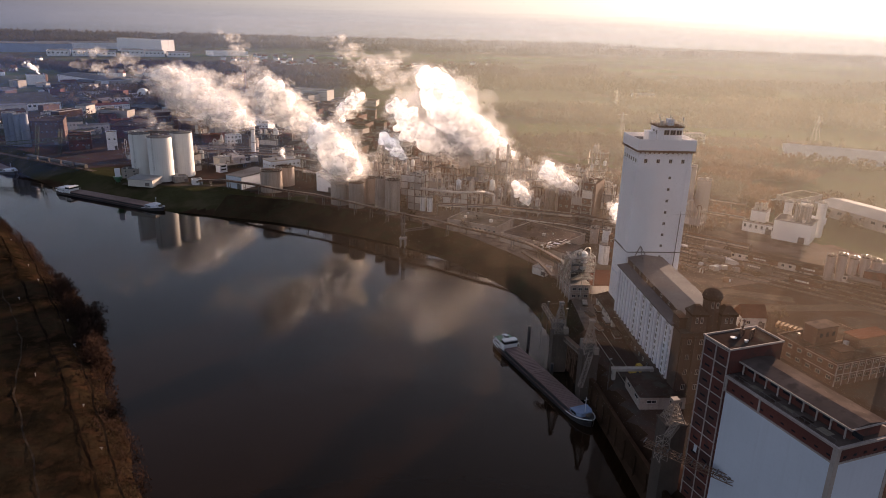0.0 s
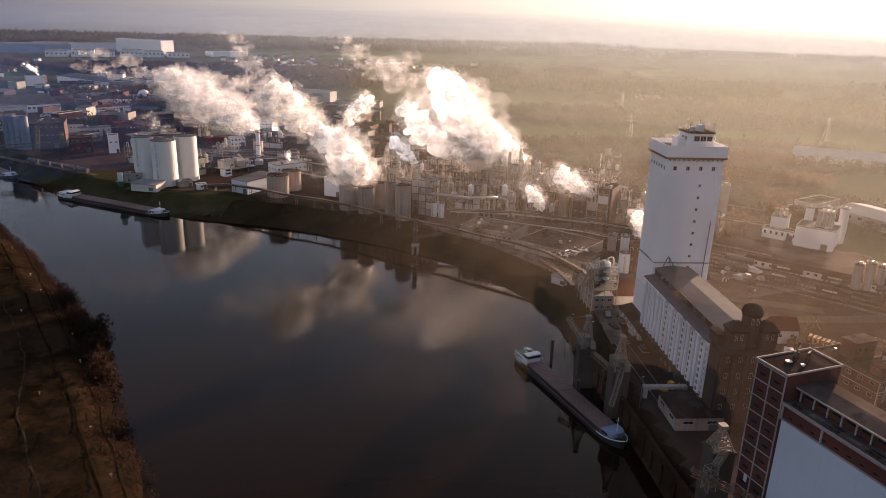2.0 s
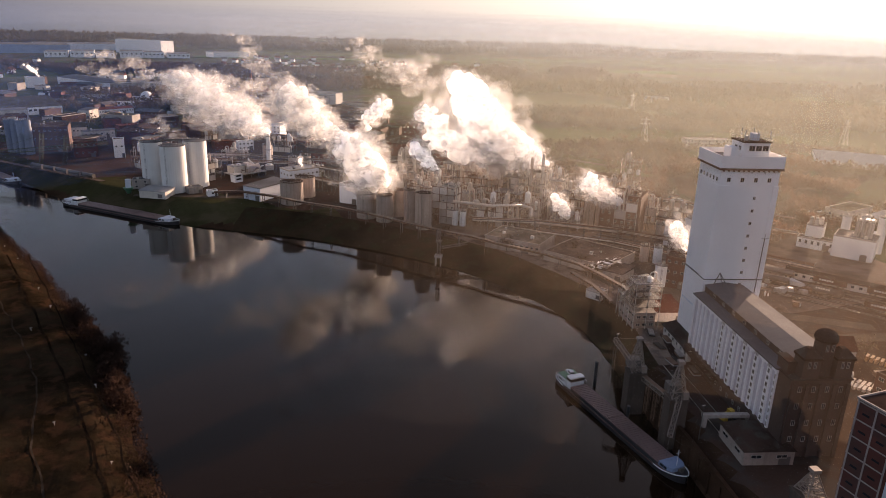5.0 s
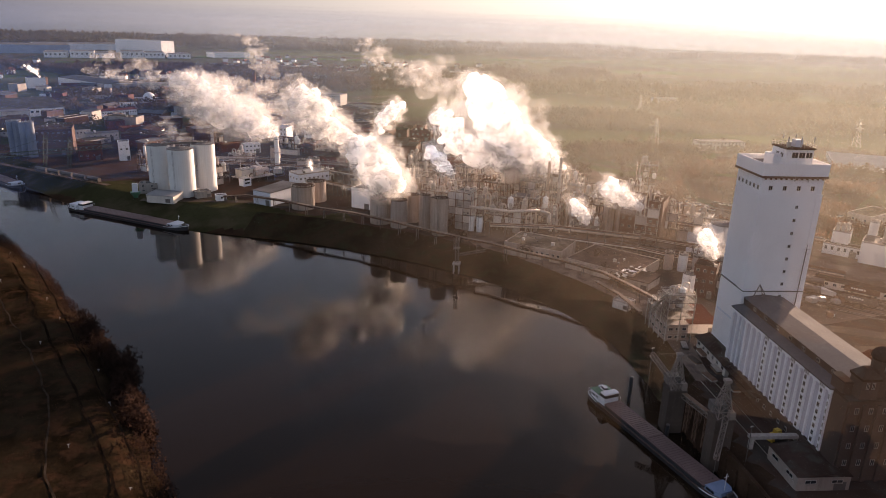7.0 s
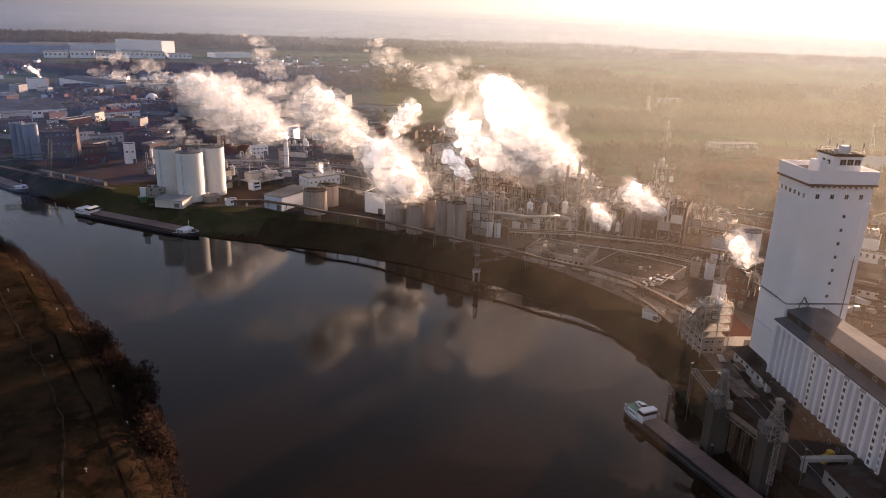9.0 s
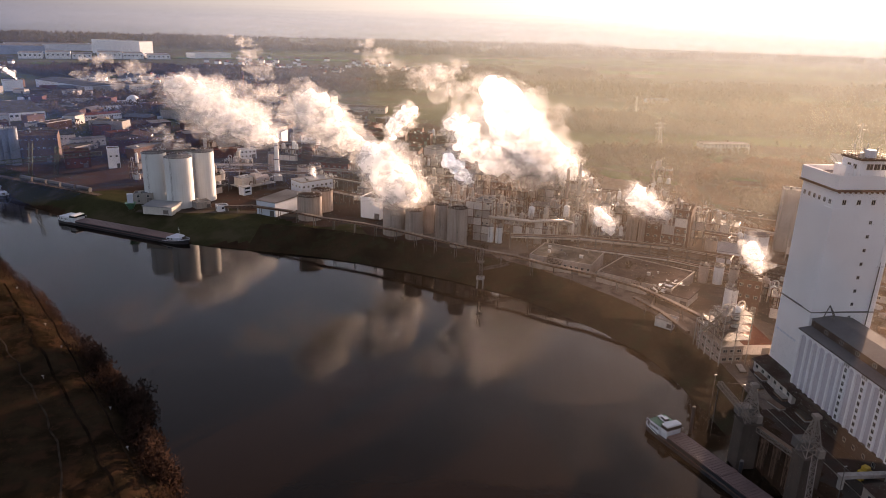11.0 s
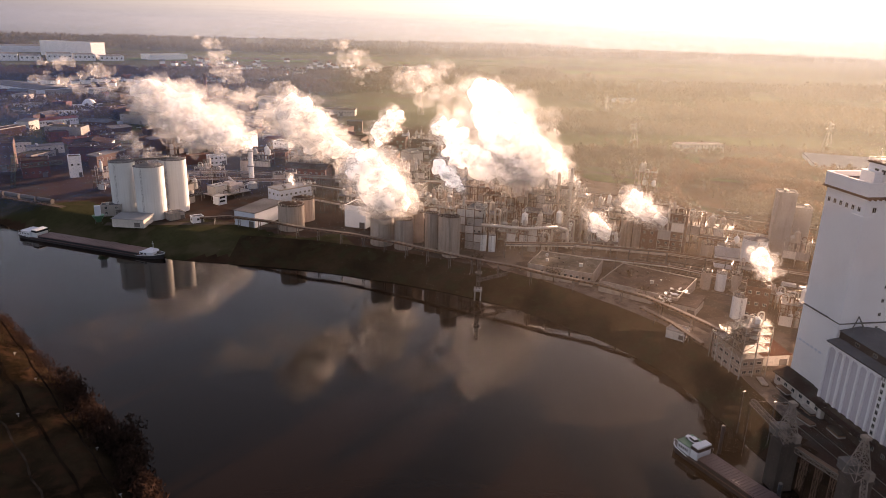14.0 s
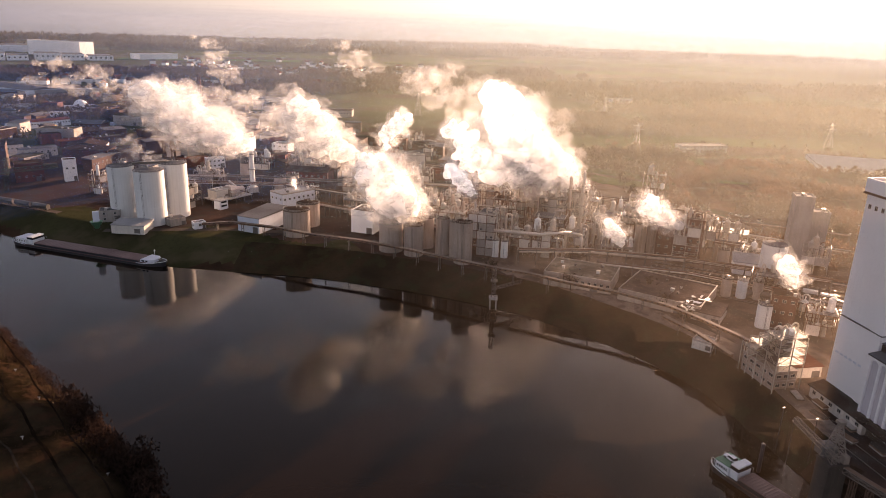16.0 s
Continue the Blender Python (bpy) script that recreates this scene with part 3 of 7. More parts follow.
for k, (x, y, w, d, yaw) in enumerate(((700, 1300, 420, 130, -24), (1150, 1500, 500, 160, -20), (460, 650, 150, 60, -30), (1100, 900, 300, 120, -35), (-330, 1420, 260, 150, 8), (1500, 1900, 700, 200, -20), (300, 2300, 500, 140, -10), (620, 700, 200, 70, -30), (300, 620, 90, 40, -35), (350, 500, 80, 40, -35))):
    ca, sa = math.cos(radians(yaw)), math.sin(radians(yaw))
    q = [(x + a * ca - b * sa, y + a * sa + b * ca) for a, b in ((0, 0), (w, 0), (w * 1.06, d), (w * 0.05, d))]
    solo("meadow", Geo().prism(q, LAND - 0.5, LAND + 0.12), "meadow", kind="structure")

# fields of the far plain, long strips that lie side by side
fr = random.Random(63)
for k in range(54):
    fy = 1250 + 2900 * (k / 54) ** 1.3
    fx = fr.uniform(-0.55, 0.95) * fy
    w, d, yaw = fr.uniform(0.12, 0.3) * fy, fr.uniform(0.02, 0.06) * fy, -14 + fr.uniform(-9, 9)
    ca, sa = math.cos(radians(yaw)), math.sin(radians(yaw))
    q = [(fx + a * ca - b * sa, fy + a * sa + b * ca) for a, b in ((0, 0), (w, fr.uniform(-0.1, 0.1) * d), (w * 1.05, d), (w * 0.04, d * fr.uniform(0.8, 1.1)))]
    solo("field_strip", Geo().prism(q, LAND - 0.5, LAND + 0.15 + 0.02 * k), ("meadow", "stubble", "crop")[fr.randrange(3)], kind="structure")

for q in ([(296, 338), (322, 322), (352, 334), (420, 392), (500, 478), (486, 556), (400, 540), (318, 420)], [(340, 330), (362, 342), (520, 430), (500, 470), (420, 390)]):
    solo("wood_floor", Geo().prism(q[::-1], LAND - 0.5, LAND + 0.09), "litter", kind="structure")

solo("meadow", Geo().prism([(296, 505), (330, 470), (400, 490), (500, 610), (455, 735), (360, 715), (305, 610)][::-1], LAND - 0.5, LAND + 0.1), "meadow", kind="structure")
# ---- buildings ----
WIN = {}


def window_mesh(w, h):
    """A window unit, centred, standing 0.1 m proud of a wall that faces -y."""
    key = (round(w, 2), round(h, 2))
    if key not in WIN:
        g = Geo()
        for x0, z0, x1, z1 in ((-w / 2, -h / 2, -w / 2 + 0.1, h / 2), (w / 2 - 0.1, -h / 2, w / 2, h / 2), (-w / 2, -h / 2, w / 2, -h / 2 + 0.1), (-w / 2, h / 2 - 0.1, w / 2, h / 2), (-0.04, -h / 2, 0.04, h / 2)):
            g.box(x0, -0.1, z0, x1, 0.02, z1)
        fr = g.mesh("window_frame", M["galv"])
        pane = Geo().box(-w / 2 + 0.05, -0.05, -h / 2 + 0.05, w / 2 - 0.05, 0.01, h / 2 - 0.05).mesh("pane", M["glass"])
        WIN[key] = (fr, pane)
    return WIN[key]


def window(parent, x, y, z, w, h, rz=0):
    fr, pane = window_mesh(w, h)
    ob = new("window", pane)
    ob.parent = parent
    ob.matrix_basis = pose(x, y, z, 0, 0, rz)
    f = new("window_frame", fr)
    f.parent = ob
    return ob


FOOT = []


def building(name, label, category, x, y, yaw, w, d, h, wall="pale", roof="roof", style="flat", rows=0, win=(1.4, 1.3), gap=3.2, side=True, rise=None, z=LAND, group="", vents=0, door=True, plinth=None):
    """A shed or block: its front-left corner at x, y, w along its front and d deep behind it."""
    t = thing(name, label, category, pose(x, y, z, 0, 0, yaw), group)
    ca, sa = math.cos(radians(yaw)), math.sin(radians(yaw))
    for i in range(int(w / 14) + 1):
        for j in range(int(d / 14) + 1):
            a, b = min(w, i * 14 + 7), min(d, j * 14 + 7)
            FOOT.append((x + a * ca - b * sa, y + a * sa + b * ca))
    part("wall", Geo().box(0, 0, -0.6, w, d, h), wall, t)
    if style == "flat":
        g = Geo().box(0.3, 0.3, h - 0.2, w - 0.3, d - 0.3, h + 0.12)
        part("roof", g, roof, t)
        e = 0.2
        g = Geo().box(-0.1, -0.1, h - 0.3, w + 0.1, e, h + 0.5).box(-0.1, d - e, h - 0.3, w + 0.1, d + 0.1, h + 0.5).box(-0.1, e, h - 0.3, e, d - e, h + 0.5).box(w - e, e, h - 0.3, w + 0.1, d - e, h + 0.5)
        part("parapet", g, wall if wall in ("white", "brick", "brickd", "tankb") else "concrete", t)
    elif style in ("gable", "gabley"):
        r = rise or min(w, d) * 0.16
        al = "x" if style == "gable" else "y"
        part("roof", Geo().gable(-0.4, -0.4, w + 0.4, d + 0.4, h, h + r, al), roof, t)
    elif style == "shed":
        vs = [(-0.4, -0.4, h), (w + 0.4, -0.4, h), (w + 0.4, d + 0.4, h + (rise or 1.2)), (-0.4, d + 0.4, h + (rise or 1.2))]
        vs += [(p[0], p[1], p[2] + 0.25) for p in vs]
        vs[2:4] = [(w + 0.4, d + 0.4, h), (-0.4, d + 0.4, h)]
        part("roof", Geo().add(vs, [(3, 2, 1, 0), (4, 5, 6, 7), (0, 1, 5, 4), (1, 2, 6, 5), (2, 3, 7, 6), (3, 0, 4, 7)]), roof, t)
    if rows:
        n = max(1, int((w - 1.5) / gap))
        for r in range(rows):
            zz = h * (r + 0.62) / rows if rows > 1 else h * 0.62
            for i in range(n):
                window(t, (i + 0.5) * w / n, 0, zz, *win)
            if side:
                ns = max(1, int((d - 1.5) / gap))
                for i in range(ns):
                    window(t, 0, (i + 0.5) * d / ns, zz, *win, rz=-90)
    if door:
        part("door", Geo().box(w * 0.7, -0.06, 0, w * 0.7 + min(3.2, w * 0.25), 0.02, min(3.4, h * 0.6)), "steel", t)
    if vents:
        vr = random.Random(int(abs(x) * 7 + abs(y)))
        for i in range(vents):
            a, b = vr.uniform(0.12, 0.85) * w, vr.uniform(0.15, 0.8) * d
            s = vr.uniform(0.6, 1.6)
            top = h + (0 if style == "flat" else 0.2)
            g = Geo().box(a, b, top, a + s, b + s * 0.8, top + s * 0.7 + 0.3).box(a - 0.12, b - 0.12, top + s * 0.7 + 0.3, a + s + 0.12, b + s * 0.8 + 0.12, top + s * 0.7 + 0.45)
            part("roof_vent", g, vr.choice(("galv", "steel", "pale")), t)
    return t


def tank(name, label, x, y, r, h, body="tankb", roof="cone", z=LAND, ladder=True, category="storage tank", group="storage tanks", ribs=0):
    t = thing(name, label, category, pose(x, y, z), group)
    part("shell", Geo().cyl(0, 0, -0.5, h, r, 36), body, t, smooth=False)
    if ribs:
        g = Geo()
        for i in range(ribs):
            a = 2 * math.pi * i / ribs
            g.tube((r * math.cos(a), r * math.sin(a), 0), (r * math.cos(a), r * math.sin(a), h), 0.12, 4)
        part("rib", g, body, t)
    g = Geo().cone(0, 0, h, h + r * 0.16, r * 1.03, 0.4, 36) if roof == "cone" else Geo().cyl(0, 0, h - 0.1, h + 0.15, r * 0.98, 36)
    part("lid", g, "roofg" if body != "tankb" else "roof", t)
    g = Geo()
    for i in range(24):
        a, b = 2 * math.pi * i / 24, 2 * math.pi * (i + 1) / 24
        p, q = (r * math.cos(a), r * math.sin(a)), (r * math.cos(b), r * math.sin(b))
        g.tube((*p, h), (*p, h + 1.1), 0.05, 3).tube((*p, h + 1.1), (*q, h + 1.1), 0.05, 3).tube((*p, h + 0.6), (*q, h + 0.6), 0.04, 3)
    part("railing", g, "galv", t)
    g = Geo()
    for zz in (0.33, 0.66):
        g.cyl(0, 0, h * zz - 0.1, h * zz + 0.1, r + 0.06, 36)
    part("hoop", g, body, t)
    if ladder:
        g = Geo().tube((-r * 0.6 - 0.3, -r * 0.86, 0), (-r * 0.6 - 0.3, -r * 0.86, h + 1), 0.06, 4).tube((-r * 0.6 + 0.3, -r * 0.86, 0), (-r * 0.6 + 0.3, -r * 0.86, h + 1), 0.06, 4)
        for k in range(int(h / 0.8)):
            g.tube((-r * 0.6 - 0.3, -r * 0.86, k * 0.8), (-r * 0.6 + 0.3, -r * 0.86, k * 0.8), 0.04, 3)
        part("ladder", g, "steel", t)
    g = Geo().tube((0, 0, h), (0, 0, h + r * 0.16 + 0.9), 0.25, 8).box(r * 0.3, 0, h, r * 0.3 + 0.8, 0.8, h + 1.2)
    part("roof_fitting", g, "galv", t)
    return t


# the white silo tower and its long grain store share one local frame
TWR = pose(154, 208, 0, 0, 0, -17)


def silo_tower():
    t = thing("silo_tower", "tall white concrete silo tower with small square windows", "silo tower", TWR @ pose(0, 0, LAND))
    H, w, d = 67.0, 20.0, 16.5
    part("shaft", Geo().box(0, 0, -0.6, w, d, H), "white", t)
    # Thin sheet on the river face, darker and more violet than the shaft.
    part("corner_strip", Geo().box(-0.04, 0.0, 0, 0.01, 2.0, H - 6), "strip", t, "grey-violet strip down the corner")
    # corner pilasters stand a little proud of the faces
    for px in ((-0.3, -0.3, 3.4, 0.0), (w - 1.6, -0.3, w + 0.3, 0.0)):
        part("pilaster", Geo().box(px[0], px[1], 0, px[2], px[3] + 0.02, H - 5.6), "white", t)
    part("corner_pier", Geo().box(-0.35, 0.0, 0, 0.01, 4.2, H - 5.6), "white", t)
    part("ledge", Geo().box(-0.9, -0.9, H - 0.4, w + 0.9, d + 0.9, H + 0.25), "brickd", t)
    for k in range(12):
        part("ledge_bracket", Geo().box(0.4 + k * 1.7, -0.75, H - 0.9, 0.7 + k * 1.7, -0.01, H - 0.4), "steelr", t)
    par = Geo().box(-0.7, -0.7, H + 0.25, w + 0.7, -0.3, H + 4.2).box(-0.7, d + 0.3, H + 0.25, w + 0.7, d + 0.7, H + 4.2).box(-0.7, -0.3, H + 0.25, -0.3, d + 0.3, H + 4.2).box(w + 0.3, -0.3, H + 0.25, w + 0.7, d + 0.3, H + 4.2)
    part("parapet", par, "white", t)
    part("roof", Geo().box(-0.3, -0.3, H + 0.25, w + 0.3, d + 0.3, H + 2.6), "roofg", t)
    hut = part("roof_house", Geo().box(7.2, 2.2, H + 2.6, 16.2, 10.5, H + 8.2), "white", t)
    part("hut_roof", Geo().box(6.8, 1.8, H + 8.2, 16.6, 10.9, H + 8.6), "roof", hut)
    part("second_house", Geo().box(4.6, 4.5, H + 2.6, 7.2, 10.0, H + 6.2), "white", t)
    for i in range(3):
        window(t, 10.2 + i * 2.3, 2.2, H + 6.4, 2.0, 1.8)
    for i in range(2):
        window(t, 7.2, 4.4 + i * 2.6, H + 6.2, 1.6, 1.4, rz=-90)
    g = Geo()
    for x0, y0, x1, y1 in ((7, 2, 16.4, 2), (16.4, 2, 16.4, 10.7), (16.4, 10.7, 7, 10.7), (7, 10.7, 7, 2)):
        for k in range(5):
            a, b = x0 + (x1 - x0) * k / 5, y0 + (y1 - y0) * k / 5
            g.tube((a, b, H + 8.6), (a, b, H + 9.7), 0.05, 4)
        g.tube((x0, y0, H + 9.7), (x1, y1, H + 9.7), 0.05, 4).tube((x0, y0, H + 9.1), (x1, y1, H + 9.1), 0.04, 4)
    part("roof_railing", g, "galv", t)
    part("cooling_unit", Geo().box(11.2, 4.5, H + 8.6, 13.4, 7, H + 10.9), "panel", t)
    part("drum_vent", Geo().cyl(9.2, 5, H + 8.6, H + 10.2, 0.7, 14), "galv", t)
    for i in range(5):
        part("antenna", Geo().tube((7.4 + i * 2.1, 2.4 + (i % 2) * 7, H + 8.6), (7.4 + i * 2.1, 2.4 + (i % 2) * 7, H + 12.2), 0.06, 4).box(7.25 + i * 2.1, 2.3 + (i % 2) * 7, H + 10.6, 7.55 + i * 2.1, 2.5 + (i % 2) * 7, H + 12.0), "galv", t)
    # railing and pipework on the parapet
    g = Geo()
    for k in range(18):
        g.tube((-0.5 + k * 1.25, -0.5, H + 4.2), (-0.5 + k * 1.25, -0.5, H + 5.1), 0.035, 3)
    g.tube((14, -0.5, H + 5.1), (w + 0.5, -0.5, H + 5.1), 0.04, 3)
    part("parapet_rail", g, "galv", t)
    for i in range(4):
        window(t, 2.9 + i * 4.6, -0.0, H - 3.7, 1.25, 1.5)
    for i in range(6):
        window(t, -0.0, 2.2 + i * 2.5, H - 3.9, 1.1, 1.4, rz=-90)
    for i in range(2):
        window(t, 10.4 + i * 4.4, 0, H - 1.2, 0.4, 0.5)
    for k in range(9):
        window(t, 12.6, 0, H - 9.8 - k * 4.35, 0.95, 1.1)
    # faded band of old lettering on the river face
    for k in range(6):
        part("faded_lettering", Geo().box(-0.03, 4.6 + k * 1.9, 16.2, 0.01, 5.9 + k * 1.9, 16.9), "panel", t)
    # dark cable band round the shaft and the lightning conductor
    part("cable_band", Geo().box(-0.45, -0.45, 28.4, w + 0.4, d + 0.3, 28.7), "steel", t)
    part("aerial_mast", Geo().tube((17.8, -0.9, 18), (18.2, -0.9, 43.5), 0.16, 6).tube((17.0, -0.9, 43.5), (21.5, -0.9, 43.6), 0.07, 4).tube((18.2, -0.9, 43.5), (18.2, -0.9, 45), 0.08, 4), "steel", t)
    # loading porch along the foot of the river side
    part("porch_roof", Geo().add([(-5.4, -6, 3.9), (0, -6, 5.3), (0, 17.5, 5.3), (-5.4, 17.5, 3.9), (-5.4, -6, 4.15), (0, -6, 5.6), (0, 17.5, 5.6), (-5.4, 17.5, 4.15)], [(3, 2, 1, 0), (4, 5, 6, 7), (0, 1, 5, 4), (1, 2, 6, 5), (2, 3, 7, 6), (3, 0, 4, 7)]), "roof", t)
    part("porch", Geo().box(-4.6, -5.6, -0.5, 0, 17, 3.9), "pale", t)
    for k in range(6):
        window(t, -4.6, -3.5 + k * 3.7, 2.3, 1.5, 1.3, rz=-90)


def grain_store():
    t = thing("grain_store", "long white grain store with ribbed walls and grey roof", "warehouse", TWR @ pose(-2.4, -55.6, LAND))
    w, d, H0, H = 18.5, 55.4, 5.0, 23.2
    part("plinth", Geo().box(-0.8, 0, -0.6, w, d, H0), "soot", t)
    # Recess darkness between the piers is put into this greyer wall colour.
    part("wall", Geo().box(0, 0.5, H0, w, d, H), "dull", t)
    part("eave", Geo().box(-0.9, 0.3, H, w + 0.9, d, H + 0.35), "roof", t)
    part("lower_roof", Geo().add([(-1, 0.2, H + 0.35), (3, 0.2, H + 1.0), (3, d, H + 1.0), (-1, d, H + 0.35), (w + 1, 0.2, H + 0.35), (w - 3, 0.2, H + 1.0), (w - 3, d, H + 1.0), (w + 1, d, H + 0.35)], [(0, 1, 2, 3), (5, 4, 7, 6)]), "roofg", t)
    part("clerestory", Geo().box(3, 0.8, H + 0.3, w - 3, d, H + 3.4), "soot", t)
    part("upper_roof", Geo().gable(2.4, 0.4, w - 2.4, d, H + 3.4, H + 4.3, "y"), "roofg", t)
    for k in range(7):
        window(t, 3.0, 6 + k * 7.0, H + 2.0, 1.6, 1.1, rz=-90)
    # broad piers carry the window columns, slim ribs divide the blind panels
    piers = [(y, 2.1) for y in (32.7, 25.4, 18.4, 11.6, 4.3)] + [(1.0, 0.9)]
    ribs = [(y, 0.7) for y in (54.6, 51.0, 48.2, 45.4, 42.0, 38.6, 35.6, 29.1, 21.9, 15.0, 8.0)]
    for wv in (2.1, 0.9, 0.7):
        me = Geo().box(-0.5, -wv / 2, H0, 0.01, wv / 2, H - 0.9).mesh("pier", M["white"])
        for y, ww in piers + ribs:
            if ww == wv:
                ob = new("pier" if wv > 1 else "pilaster", me)
                ob.parent = t
                ob.matrix_basis = pose(0, y, 0)
    part("frieze", Geo().box(-0.5, 0.4, H - 0.95, 0.01, d, H), "white", t)
    ups = sorted(piers + ribs)
    for (ya, wa), (yb, wb) in zip(ups, ups[1:]):
        y0, y1 = ya + wa / 2, yb - wb / 2
        if y1 - y0 < 0.8:
            continue
        g = Geo()
        ym, r, zt = (y0 + y1) / 2, (y1 - y0) / 2, H - 0.95
        for s in (-1, 1):
            pts = [(ym + s * r, zt)] + [(ym + s * r * math.cos(a), zt - r * 0.7 + r * 0.7 * math.sin(a)) for a in (0, 0.4, 0.8, 1.2, 1.57)]
            n = len(pts)
            vs = [(-0.48, *p) for p in pts] + [(0.0, *p) for p in pts]
            f = [tuple(range(n)), tuple(range(n, 2 * n))[::-1]] + [(i, (i + 1) % n, n + (i + 1) % n, n + i) for i in range(n)]
            g.add(vs, f)
        part("arched_head", g, "white", t)
    for y, wv in piers:
        for k in range(8):
            window(t, -0.5, y, H0 + 1.2 + k * 2.1, 0.95 if wv > 1 else 0.5, 1.3, rz=-90)
        if wv > 1:
            for s in (-0.8, 0, 0.8):
                window(t, -0.5, y + s, H - 0.75, 0.5, 1.0, rz=-90)
    for k in range(13):
        window(t, -0.8, 3 + k * 4.0, 2.4, 1.2, 1.3, rz=-90)
    part("canopy", Geo().box(-3.0, 30, 3.6, -0.8, 52, 3.85), "roof", t)
    # hoist frame where the roof meets the tower
    part("hoist_frame", Geo().tube((4.5, 53, H + 4.2), (6.5, 53.5, H + 8.4), 0.16, 5).tube((8.5, 53, H + 5), (6.5, 53.5, H + 8.4), 0.16, 5).tube((6.5, 50, H + 4.6), (6.5, 53.5, H + 8.4), 0.16, 5), "steel", t)
    # end wall of sooty brick with its three turrets
    end = part("brick_end", Geo().box(0.05, -5.5, -0.6, 16.5, 0.48, H + 0.1), "soot", t)
    for k in range(5):
        part("brick_pier", Geo().box(0.4 + k * 3.75, -6.0, -0.5, 1.4 + k * 3.75, -5.5, H - 1), "soot", end)
    part("end_roof", Geo().box(-0.3, -5.9, H + 0.1, 16.8, 0.2, H + 0.5), "roof", end)
    # two square flanking turrets with low bell-cast roofs, a broad domed tower between and behind them
    for cx, cy, r, zt, dome in ((4.9, -3.2, 2.3, H + 6.2, 2.1), (13.9, -3.2, 2.3, H + 6.2, 2.1), (9.4, -2.2, 2.6, H + 10.6, 2.7)):
        mid = dome > 2.5
        if mid:
            tur = part("turret", Geo().cyl(cx, cy, H - 6, zt, r, 8), "soot", t)
            part("cornice", Geo().cyl(cx, cy, zt - 0.5, zt + 0.1, r * 1.12, 8), "stone", tur)
        else:
            tur = part("turret", Geo().box(cx - r, cy - r, H - 6, cx + r, cy + r, zt), "soot", t)
            part("cornice", Geo().box(cx - r - 0.3, cy - r - 0.3, zt - 0.5, cx + r + 0.3, cy + r + 0.3, zt + 0.1), "stone", tur)
        g = Geo()
        prof = ((0, 1.16), (0.3, 1.1), (0.6, 0.92), (0.82, 0.62), (0.95, 0.3), (1.0, 0.05)) if mid else ((0, 1.62), (0.35, 1.2), (0.8, 0.7), (1.0, 0.5))
        n, off = (16, 0) if mid else (4, math.pi / 4)
        for (a, ra), (b, rb) in zip(prof, prof[1:]):
            lo, hi = [[(cx + r * q * math.cos(off + 2 * math.pi * i / n), cy + r * q * math.sin(off + 2 * math.pi * i / n), zt + 0.1 + z * dome) for i in range(n)] for z, q in ((a, ra), (b, rb))]
            g.add(lo + hi, [tuple(range(n))[::-1], tuple(range(n, 2 * n))] + [(i, (i + 1) % n, n + (i + 1) % n, n + i) for i in range(n)])
        part("cap", g, "roof", tur)
        for s in (-0.75, 0.75):
            window(t, cx + s, cy - r * (0.93 if mid else 1.0), zt - 1.9, 0.8, 1.9)
    part("stair_head", Geo().box(0.3, -2.5, H + 0.1, 2.5, 2.6, H + 3.6), "soot", t)
    part("stair_head_roof", Geo().box(0.0, -2.8, H + 3.6, 2.8, 2.9, H + 3.95), "roof", t)
    for k in range(4):
        for r in range(4):
            window(t, 2.8 + k * 3.75, -5.5, 5.5 + r * 5, 1.1, 1.7)
    # Flat dark sheets on the wall imitate the shade inside arched niches.
    for k in range(3):
        part("niche_shade_sheet", Geo().box(3.6 + k * 3.9, -5.56, H - 6.5, 5.4 + k * 3.9, -5.48, H - 2.2), "roof", end)


silo_tower()
grain_store()


